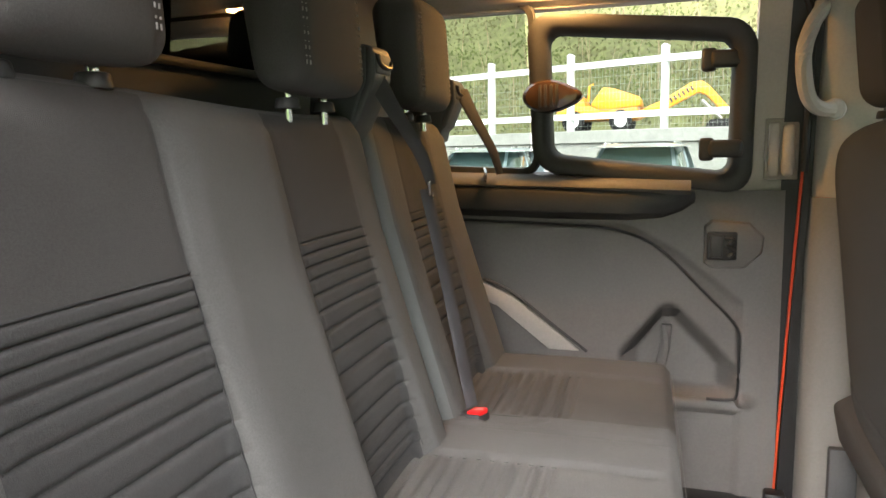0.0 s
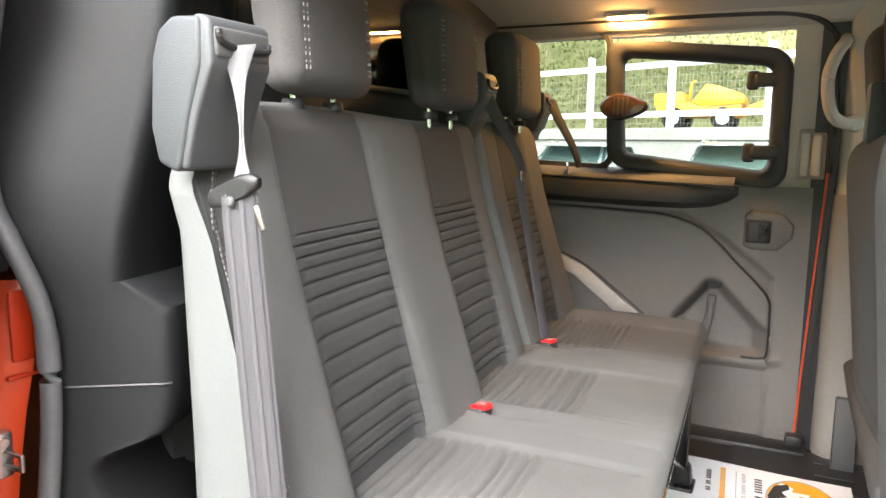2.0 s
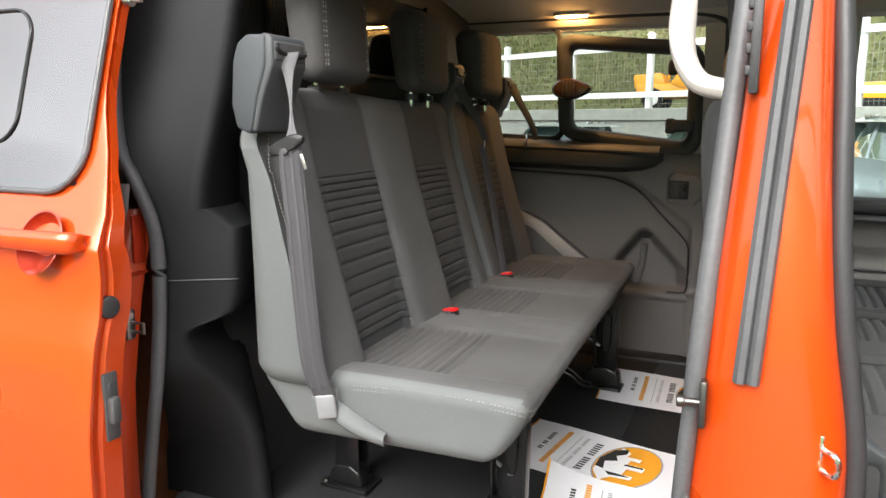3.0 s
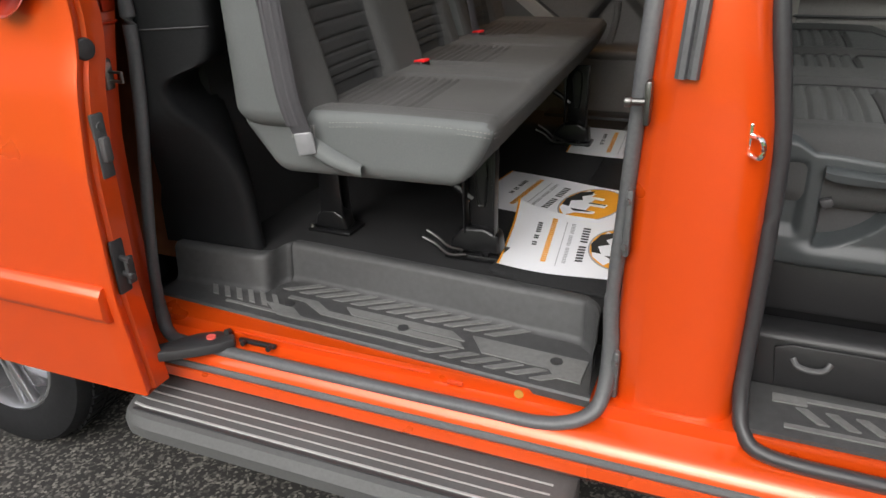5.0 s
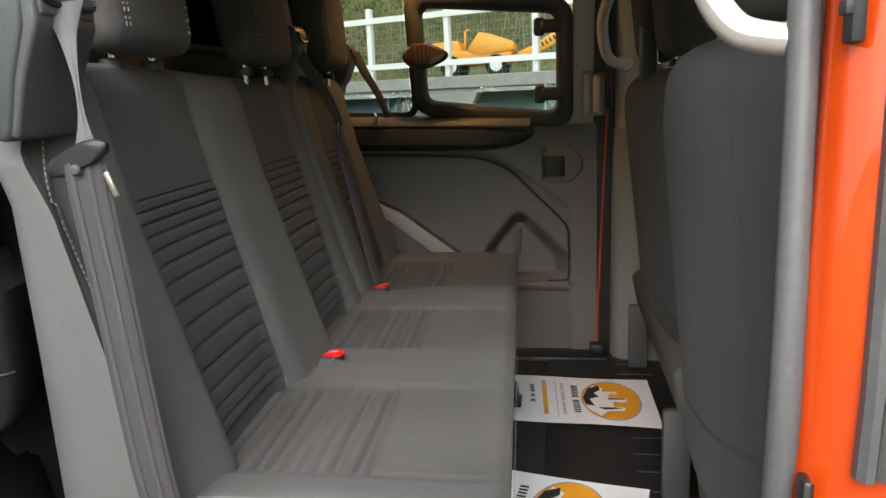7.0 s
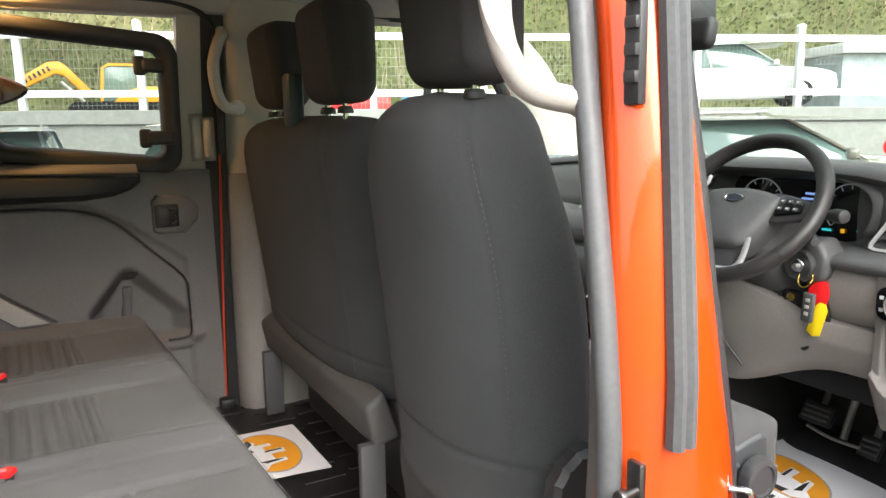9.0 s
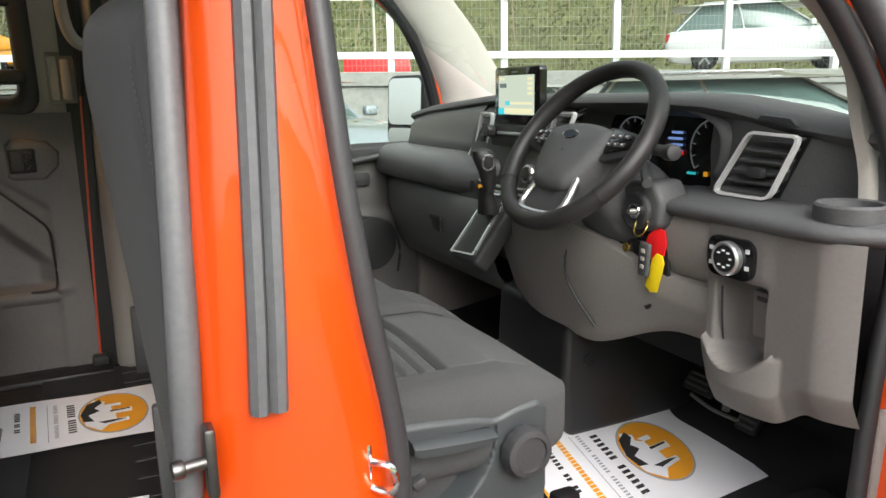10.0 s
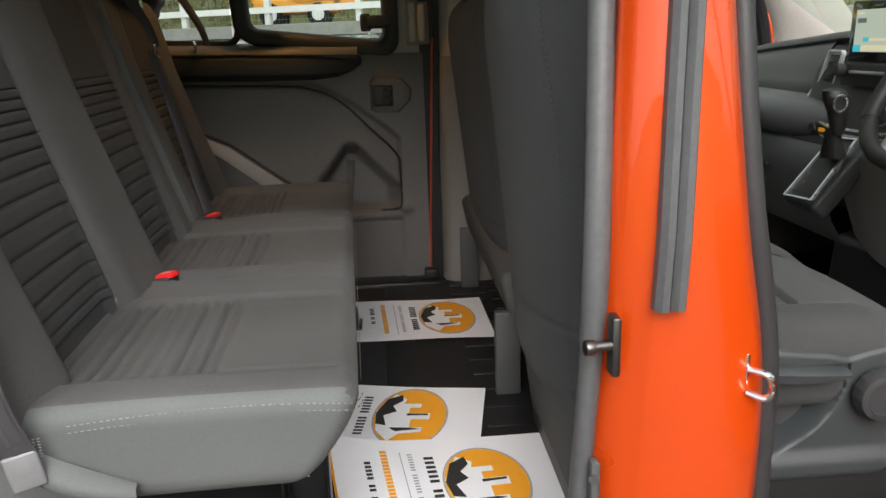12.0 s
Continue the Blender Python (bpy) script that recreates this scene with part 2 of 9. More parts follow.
def block(bm, size, r, cells, shape, mi=None):
    """A padded block: a box of a size with all edges rounded to r, each face cut into cells; shape(p, n) moves each point; mi(p, n) picks the material."""
    h = [s / 2 for s in size]
    seen = {}

    def vert(p):
        key = tuple(round(c, 5) for c in p)
        if key not in seen:
            q = [max(-a + r, min(a - r, c)) for c, a in zip(p, h)]
            d = Vector(p) - Vector(q)
            n = d.normalized() if d.length > 1e-9 else Vector((0, 0, 1))
            s = Vector(q) + n * r
            v = bm.verts.new(shape(s, n))
            seen[key] = (v, s, n)
        return seen[key]

    def cuts(a, n):
        core = steps(-h[a] + r, h[a] - r, n)
        edge = [r * (1 - math.tan(radians(45 * (1 - k / 3)))) for k in range(3)]
        return [-h[a] + e for e in edge] + core + [h[a] - e for e in edge[::-1]]
    c = [cuts(i, cells[i]) for i in range(3)]
    for a in range(3):
        u, w = (a + 1) % 3, (a + 2) % 3
        for side in (-1, 1):
            for i in range(len(c[u]) - 1):
                for j in range(len(c[w]) - 1):
                    quad = []
                    for du, dw in ((0, 0), (1, 0), (1, 1), (0, 1)):
                        p = [0, 0, 0]
                        p[a], p[u], p[w] = side * h[a], c[u][i + du], c[w][j + dw]
                        quad.append(vert(p))
                    vs = [q[0] for q in quad]
                    f = bm.faces.new(vs if side > 0 else vs[::-1])
                    if mi:
                        mid = sum((q[1] for q in quad), Vector()) / 4
                        f.material_index = mi(mid, sum((q[2] for q in quad), Vector()) / 4)


def bumpy(x, lo, hi, soft=0.02):
    """1 between lo and hi, 0 outside, with soft shoulders."""
    def s(t):
        t = max(0, min(1, t))
        return t * t * (3 - 2 * t)
    return s((x - lo) / soft + 0.5) * s((hi - x) / soft + 0.5)


def groove(x, lines, w=0.006):
    """How deep a cut is at x: 1 at a line, 0 from w on."""
    return max([0] + [1 - abs(x - g) / w for g in lines])


def stitches(bm, line, size=0.0045, gap=0.0035, up=(0, 0, 1), wide=0.0012):
    """Short threads along a line."""
    line = [Vector(p) for p in line]
    total, run = 0.0, 0.0
    for a, b in zip(line, line[1:]):
        d = (b - a)
        ln = d.length
        if ln < 1e-6:
            continue
        d /= ln
        side = d.cross(Vector(up)).normalized() * wide
        v = side.cross(d).normalized() * wide
        while run < ln:
            p, q = a + d * run, a + d * min(ln, run + size)
            ends = [[bm.verts.new(c + o) for o in (side, v, -side, -v)] for c in (p, q)]
            for i in range(4):
                bm.faces.new((ends[0][i], ends[1][i], ends[1][(i + 1) % 4], ends[0][(i + 1) % 4]))
            run += size + gap
        run -= ln

# ---- the van: body, doors, glass, seals ----
van = thing("van", "bright orange metallic crew van with sliding side door open", "van", (-0.4, 1.04, -0.05))

# outer side skin: how far it stands out at each height, right side
SKIN = [(0.40, 0.075), (0.66, 0.05), (0.92, 0.055), (1.10, 0.08), (1.26, 0.115), (1.43, 0.19), (1.70, 0.265), (1.86, 0.33)]


def skin(z, table=SKIN):
    for (z0, y0), (z1, y1) in zip(table, table[1:]):
        if z <= z1:
            return y0 + (y1 - y0) * (z - z0) / (z1 - z0)
    return table[-1][1]


def shell(bm, x0, x1, z0, z1, out, thick, nx=2, nz=16, bulge=0.0):
    """A curved sheet with thickness that follows the side of the body; out: shift outwards (minus y)."""
    xs, zs = steps(x0, x1, nx), steps(z0, z1, nz)
    front = [[(x, skin(z) - out, z) for z in zs] for x in xs]
    back = [[(x, skin(z) - out + thick, z) for z in zs] for x in xs]
    a, b = quads(bm, front), quads(bm, back)
    for i in range(len(xs) - 1):
        for j in (0, len(zs) - 1):
            bm.faces.new((a[i][j], a[i + 1][j], b[i + 1][j], b[i][j]))
    for j in range(len(zs) - 1):
        for i in (0, len(xs) - 1):
            bm.faces.new((a[i][j], a[i][j + 1], b[i][j + 1], b[i][j]))
    bmesh.ops.recalc_face_normals(bm, faces=bm.faces)


# sill under the door openings
bm = bmesh.new()
prism(bm, [(0.20, 0.50), (0.112, 0.492), (0.112, 0.462), (0.088, 0.452), (0.066, 0.448), (0.05, 0.436), (0.044, 0.418), (0.056, 0.411), (0.056, 0.404), (0.036, 0.398), (0.032, 0.376), (0.052, 0.352), (0.10, 0.335), (0.20, 0.33)], "x", -0.80, 1.72)
part("sill", bm, ORANGE, van, "stepped orange door sill")
bm = bmesh.new()
box(bm, 0.02, 0.055, 0.106, 0.1125, 0.466, 0.474, 0.002)
box(bm, -0.52, -0.02, 0.108, 0.1125, 0.478, 0.481, 0.001)
part("sill_bracket", bm, ORANGE_IN, van)
bm = bmesh.new()
disc(bm, (0.175, 0.1135, 0.475), (0, -1, 0), 0.010, 0.0035, 20)
part("sill_plug", bm, mat("ochre_plug", (0.4, 0.2, 0.03), 0.6), van, "ochre rubber plug in the sill")

bm = bmesh.new()
tube(bm, [(-0.80, 0.048, 0.4085), (1.30, 0.048, 0.4085)], 0.0115, 8)
part("sill_strip", bm, RUBBER, van, "grey rubber sill strip")

# rear side panel behind the sliding door, with a wheel arch
bm = bmesh.new()
shell(bm, -0.98, -0.80, 0.36, 1.30, 0.0, 0.03)
shell(bm, -0.98, -0.90, 1.30, 1.92, 0.0, 0.03)
shell(bm, -1.80, -0.98, 0.78, 1.92, 0.0, 0.03)
shell(bm, -2.9, -1.80, 0.40, 1.92, 0.0, 0.03)
part("rear_side_panel", bm, ORANGE, van)
bm = bmesh.new()
arc = [(-1.39 + 0.41 * math.cos(radians(a)), 0.36 + 0.42 * math.sin(radians(a))) for a in range(0, 181, 12)]
prism(bm, arc + [(x, z + 0.012) for x, z in arc[::-1]], "y", 0.05, 0.40)
part("wheel_arch", bm, RUBBER_B, van)

# door jamb at the rear of the opening: orange recess with a pocket and the shut-face
for z0, z1, finish, name, lab in ((0.44, 1.30, ORANGE_IN, "door_jamb", "orange painted rear door shut"), (1.30, 1.90, PLAST, "jamb_cover", "black upper jamb cover")):
    bm = bmesh.new()
    rows = []
    for z in steps(z0, z1, 14):
        y = skin(z)
        s = 0.02 * math.sin((z - 0.45) * 4.5)
        back = 0.0 if z0 < 1 else 0.10
        rows.append([(-0.80 - back, y + 0.005, z), (-0.765 - back, y + 0.02, z), (-0.748 - back, y + 0.045, z), (-0.742 - back - s * 0.4, y + 0.065, z)])
    quads(bm, rows)
    part(name, bm, finish, van, lab, angle=60)
# pocket as darker orange pieces: shade of the recess put into the colour
bm = bmesh.new()
box(bm, -0.746, -0.738, 0.132, 0.165, 1.19, 1.29, 0.004)
box(bm, -0.75, -0.74, 0.125, 0.17, 1.165, 1.172, 0.003)
part("jamb_pocket", bm, mat("orange_pocket_shaded", (0.45, 0.03, 0.005), 0.5), van)
bm = bmesh.new()
box(bm, -0.755, -0.735, 0.098, 0.122, 1.035, 1.10, 0.005)
box(bm, -0.745, -0.70, 0.105, 0.112, 1.05, 1.057, 0.003)
box(bm, -0.745, -0.70, 0.105, 0.112, 1.07, 1.076, 0.003)
box(bm, -0.705, -0.698, 0.105, 0.112, 1.05, 1.076, 0.003)
disc(bm, (-0.74, 0.108, 1.088), (1, -0.4, 0), 0.007, 0.012, 10)
part("door_striker", bm, STEEL, van, "zinc door striker")

# B-pillar: lofted orange post between the two openings
bm = bmesh.new()
rows = []
for z, xa, xb, d in [(0.42, 0.335, 0.60, 0.0), (0.50, 0.345, 0.577, 0.0), (0.70, 0.348, 0.575, 0.0), (1.00, 0.358, 0.575, 0.0), (1.20, 0.372, 0.545, 0.005), (1.40, 0.388, 0.525, 0.025), (1.60, 0.402, 0.513, 0.055), (1.90, 0.425, 0.50, 0.12)]:
    rows.append([(xa + 0.03, 0.215 + d, z), (xa, 0.185 + d, z), (xa + 0.004, 0.165 + d, z), (xa + 0.018, 0.148 + d, z), (xa + 0.034, 0.131 + d, z), (xa + 0.05, 0.126 + d, z), (xa + 0.055, 0.120 + d, z), (xb - 0.06, 0.122 + d, z), (xb - 0.03, 0.128 + d, z), (xb - 0.012, 0.145 + d, z), (xb - 0.004, 0.17 + d, z), (xb, 0.20 + d, z), (xb - 0.03, 0.225 + d, z)])
fine = []
for k in range(len(rows[0])):
    fine.append(spline([r[k] for r in rows], 5))
quads(bm, [list(r) for r in zip(*fine)], False, True)
b_pillar = part("b_pillar", bm, ORANGE, van, "orange painted door pillar", angle=60)


def pillar_y(z):
    return 0.12 + (0 if z < 1.1 else 0.005 * (z - 1.1) / 0.1 if z < 1.2 else 0.005 + 0.13 * (z - 1.2))


# pair of rubber fins on the pillar
for k, dx in enumerate((0.009, 0.027)):
    bm = bmesh.new()
    line = [(0.412 + dx + 0.055 * (z - 1.12), pillar_y(z) - 0.008, z) for z in steps(1.12, 1.90, 20)]
    sweep(bm, line, [(-0.009, -0.008), (0.009, -0.008), (0.009, 0.003), (0.005, 0.010), (-0.003, 0.011), (-0.009, 0.004)], up=(0, -1, 0))
    part("pillar_seal", bm, RUBBER, van, "grey rubber fin seal")
DARKSTEEL = mat("dark_zinc_steel", (0.15, 0.145, 0.14), 0.38, 1.0, 0.15, 150)
# striker pin for the sliding door, on the pillar
bm = bmesh.new()
box(bm, 0.369, 0.380, 0.116, 0.140, 1.040, 1.112, 0.004)
part("striker_plate", bm, DARKSTEEL, van, "zinc striker plate")
bm = bmesh.new()
disc(bm, (0.376, 0.124, 1.078), (-1, -0.15, 0), 0.006, 0.034, 12)
disc(bm, (0.350, 0.120, 1.078), (-1, -0.15, 0), 0.009, 0.012, 12, bevel=0.002)
part("striker_pin", bm, DARKSTEEL, van)
for z0, z1 in ((0.80, 0.925), (0.50, 0.60)):
    bm = bmesh.new()
    box(bm, 0.352, 0.364, 0.128, 0.146, z0, z1, 0.004)
    disc(bm, (0.357, 0.13, z0 + 0.02), (-0.6, -1, 0), 0.006, 0.006, 10)
    disc(bm, (0.357, 0.13, z1 - 0.02), (-0.6, -1, 0), 0.006, 0.006, 10)
    part("pillar_guide", bm, PLAST_D, van, "dark guide plate on the pillar")
# front door striker: chrome loop
bm = bmesh.new()
box(bm, 0.528, 0.536, 0.126, 0.146, 0.985, 1.055, 0.003)
tube(bm, [(0.534, 0.126, 1.035), (0.548, 0.108, 1.035), (0.553, 0.106, 1.02), (0.548, 0.108, 1.006), (0.534, 0.126, 1.006)], 0.0042, 8, 5)
part("front_striker", bm, CHROME, van, "chrome door striker loop")

# upper vent block near the top of the pillar
bm = bmesh.new()
box(bm, 0.402, 0.416, 0.170, 0.196, 1.52, 1.66, 0.004)
for z in (1.545, 1.575, 1.605, 1.635):
    box(bm, 0.396, 0.404, 0.170, 0.19, z, z + 0.014, 0.002)
part("pillar_hinge_block", bm, PLAST, van, "black slotted plastic block")

# seals round the openings
bm = bmesh.new()
pts = [(-0.80, 0.22, 1.88), (-0.80, 0.19, 1.72), (-0.785, 0.15, 1.56), (-0.745, 0.118, 1.43), (-0.715, 0.125, 1.36), (-0.70, 0.150, 1.27), (-0.70, 0.157, 1.18), (-0.70, 0.152, 1.08), (-0.70, 0.135, 0.95), (-0.705, 0.118, 0.83), (-0.71, 0.098, 0.68), (-0.715, 0.092, 0.56), (-0.712, 0.09, 0.50), (-0.69, 0.08, 0.455), (-0.62, 0.073, 0.447), (-0.3, 0.07, 0.447), (0.1, 0.07, 0.448), (0.24, 0.072, 0.45), (0.315, 0.09, 0.472), (0.34, 0.118, 0.51), (0.343, 0.15, 0.60)] + [(0.338 + 0.052 * max(0, z - 0.7), 0.158 + max(0, z - 1.15) * 0.20, z) for z in (0.7, 0.9, 1.1, 1.25, 1.4, 1.6, 1.75)] + [(0.40, 0.30, 1.88)]
tube(bm, pts, 0.0160, 10, 6, r2=0.0135)
part("sliding_door_seal", bm, RUBBER, van, "grey rubber weather seal", angle=60)
bm = bmesh.new()
pts = [(0.49, 0.285, 1.88), (0.508, 0.252, 1.72), (0.522, 0.222, 1.57), (0.531, 0.196, 1.40), (0.538, 0.184, 1.30), (0.550, 0.175, 1.20), (0.567, 0.171, 1.10), (0.580, 0.170, 1.0), (0.582, 0.170, 0.85), (0.582, 0.168, 0.70), (0.580, 0.162, 0.60), (0.582, 0.148, 0.54), (0.595, 0.12, 0.49), (0.64, 0.10, 0.465), (0.80, 0.095, 0.46), (1.10, 0.095, 0.46), (1.24, 0.10, 0.48), (1.31, 0.11, 0.55), (1.335, 0.125, 0.70), (1.365, 0.135, 0.95), (1.395, 0.14, 1.15), (1.385, 0.15, 1.28), (1.325, 0.165, 1.42), (1.225, 0.17, 1.535), (1.12, 0.175, 1.61), (0.98, 0.19, 1.69), (0.75, 0.225, 1.79)]
tube(bm, pts, 0.0145, 10, 6, True, r2=0.015)
part("front_door_seal", bm, mat("black_door_rubber", (0.03, 0.03, 0.032), 0.45, 0, 0.2, 120, 0.15, 200), van, "black rubber weather seal", angle=60)

bm = bmesh.new()
tube(bm, [(1.425, 0.12, 1.22), (1.405, 0.13, 1.32), (1.355, 0.142, 1.43), (1.275, 0.148, 1.53), (1.17, 0.152, 1.62), (1.02, 0.165, 1.71), (0.80, 0.20, 1.82)], 0.020, 10, 6, r2=0.016)
part("a_pillar_seal", bm, RUBBER, van, "grey outer door seal", angle=60)

# near A-pillar, wing and scuttle outside
bm = bmesh.new()
rows = []
for x, y, z in [(1.45, 0.10, 0.40), (1.45, 0.09, 0.70), (1.47, 0.09, 0.95), (1.49, 0.10, 1.15), (1.47, 0.125, 1.30), (1.40, 0.155, 1.45), (1.27, 0.20, 1.60), (1.08, 0.25, 1.75), (0.85, 0.30, 1.87)]:
    rows.append([(x - 0.07, y + 0.05, z), (x - 0.05, y + 0.01, z), (x - 0.02, y - 0.01, z), (x + 0.06, y - 0.02, z + 0.02), (x + 0.10, y + 0.0, z + 0.03), (x + 0.05, y + 0.02, z + 0.03)])
quads(bm, [list(r) for r in zip(*[spline([r[k] for r in rows], 4) for k in range(6)])], False, True)
part("a_pillar", bm, ORANGE, van, "orange windscreen pillar", angle=60)
bm = bmesh.new()
rows = []
for x, y, z in [(1.49, 1.98, 1.15), (1.47, 1.955, 1.30), (1.40, 1.925, 1.45), (1.27, 1.88, 1.60), (1.08, 1.83, 1.75), (0.85, 1.78, 1.87)]:
    rows.append([(x + 0.09, y + 0.03, z), (x + 0.10, y + 0.06, z), (x + 0.12, y + 0.06, z + 0.02), (x + 0.15, y + 0.03, z + 0.03), (x + 0.12, y + 0.02, z + 0.03)])
quads(bm, [list(r) for r in zip(*[spline([r[k] for r in rows], 4) for k in range(5)])], False, True)
part("a_pillar", bm, ORANGE, van, angle=60)
# front wings and bonnet
for y0, y1 in ((0.07, 0.14), (1.94, 2.01)):
    bm = bmesh.new()
    prism(bm, [(1.50, 0.35), (1.62, 0.36), (1.66, 0.55), (1.80, 0.74), (2.00, 0.80), (2.20, 0.74), (2.33, 0.55), (2.36, 0.36), (2.55, 0.36), (2.62, 0.70), (2.56, 0.95), (2.2, 1.06), (1.5, 1.18)], "y", y0, y1, 0.015)
    part("front_wing", bm, ORANGE, van)
bm = bmesh.new()
quads(bm, [[(x, y, z + 0.05 * (1 - ((y - 1.04) / 0.95) ** 2)) for y in steps(0.13, 1.95, 10)] for x, z in ((1.72, 1.22), (1.95, 1.14), (2.2, 1.07), (2.45, 0.97), (2.58, 0.84), (2.62, 0.6), (2.62, 0.35))])
part("bonnet", bm, ORANGE, van)
# windscreen
bm = bmesh.new()
quads(bm, [[(1.30 + 0.62 * (1 - t) - 0.42 * t + 0.10 * (1 - ((y - 1.04) / 0.9) ** 2) - 0.1, y, 1.27 + 0.62 * t) for y in steps(0.24 + 0.12 * t, 1.84 - 0.12 * t, 10)] for t in steps(0, 1, 8)])
ws = part("windscreen", bm, GLASS, van, "clear laminated windscreen")
ws.visible_shadow = False
# roof with cant rails
bm = bmesh.new()
prof = [(0.30, 1.84), (0.285, 1.88), (0.33, 1.93), (0.45, 1.975), (0.75, 2.0), (1.04, 2.005), (1.33, 2.0), (1.63, 1.975), (1.75, 1.93), (1.83, 1.90), (1.815, 1.885), (1.79, 1.902), (1.70, 1.93), (1.6, 1.95), (1.04, 1.98), (0.48, 1.95), (0.38, 1.92), (0.32, 1.88)]
prism(bm, prof, "x", -2.95, 0.86)
part("roof", bm, ORANGE, van, "orange van roof")
# far side: skin with window openings, and rear doors
bm = bmesh.new()
FAR = [(0.40, 1.985), (0.66, 2.01), (0.92, 2.005), (1.10, 1.98), (1.30, 1.965), (1.45, 1.955), (1.70, 1.915), (1.88, 1.885)]


def far_sheet(bm, x0, x1, z0, z1, nz=8):
    zs = steps(z0, z1, nz)
    a = quads(bm, [[(x, skin(z, FAR) + 0.025, z) for z in zs] for x in (x0, x1)])
    b = quads(bm, [[(x, skin(z, FAR), z) for z in zs] for x in (x0, x1)])
    for p, q in ((0, 0),):
        for j in range(nz):
            for i in (0, 1):
                bm.faces.new((a[i][j], a[i][j + 1], b[i][j + 1], b[i][j]))
        for j in (0, nz):
            bm.faces.new((a[0][j], a[1][j], b[1][j], b[0][j]))


for x0, x1, z0, z1 in ((-2.9, -0.66, 0.40, 1.88), (-0.66, 0.20, 0.40, 1.36), (-0.66, 0.20, 1.86, 1.88), (0.20, 0.64, 0.40, 1.88), (0.64, 1.50, 0.40, 1.19), (0.64, 0.90, 1.84, 1.88)):
    far_sheet(bm, x0, x1, z0, z1)
part("far_side_panel", bm, ORANGE, van)
bm = bmesh.new()
prism(bm, [(0.08, 0.40), (0.05, 0.7), (0.09, 1.1), (0.19, 1.43), (0.33, 1.87), (1.75, 1.87), (1.89, 1.43), (1.99, 1.1), (2.03, 0.7), (2.0, 0.40)], "x", -2.95, -2.9)
part("rear_door", bm, ORANGE, van)
bm = bmesh.new()
box(bm, -2.9, 2.5, 0.20, 1.88, 0.30, 0.42, 0.02)
part("underbody", bm, RUBBER_B, van)
bm = bmesh.new()
box(bm, 2.5, 2.68, 0.10, 1.98, 0.28, 0.66, 0.05, 3)
part("front_bumper", bm, PLAST_D, van)

# side step with ridged tread
bm = bmesh.new()
prof = [(0.06, 0.352), (-0.055, 0.346), (-0.085, 0.335), (-0.098, 0.315), (-0.095, 0.285), (-0.07, 0.268), (0.06, 0.268)]
secs = []
for x, f, dz in [(-0.735, 0.45, 0.012), (-0.728, 0.72, 0.004), (-0.715, 0.88, 0.0), (-0.69, 0.97, 0), (-0.64, 1.0, 0.0), (0.2, 1.0, 0), (0.27, 0.97, 0.0), (0.30, 0.85, 0.002), (0.315, 0.6, 0.008), (0.318, 0.4, 0.016)]:
    secs.append([(x, 0.06 - (0.06 - y) * f, z - dz * (1 if z > 0.31 else -1)) for y, z in prof])
vs = quads(bm, secs, False, True)
bm.faces.new(vs[0][::-1]), bm.faces.new(vs[-1])
side_step = part("side_step", bm, mat("step_grey", (0.075, 0.075, 0.075), 0.55, 0, 0.15, 150, 0.3, 400), van, "dark grey moulded side step")
for k, y in enumerate((0.018, -0.008, -0.034, -0.058)):
    bm = bmesh.new()
    sweep(bm, [(x, y + (0.015 - y) * max(0, abs(x + 0.21) - 0.47) * 3.0, 0.3505 + 0.0525 * (y - 0.06)) for x in steps(-0.70, 0.275, 30)], [(-0.0035, -0.002), (0.0035, -0.002), (0.0022, 0.0022), (-0.0022, 0.0022)])
    part("tread_ridge", bm, mat("worn_tread_edge", (0.34, 0.34, 0.335), 0.5), side_step)
    bm = bmesh.new()
    sweep(bm, [(x, y - 0.011, 0.350 + 0.0525 * (y - 0.071)) for x in steps(-0.69, 0.26, 20)], [(-0.004, -0.003), (0.004, -0.003), (0.004, 0.0012), (-0.004, 0.0012)])
    part("tread_ridge", bm, PLAST, side_step)


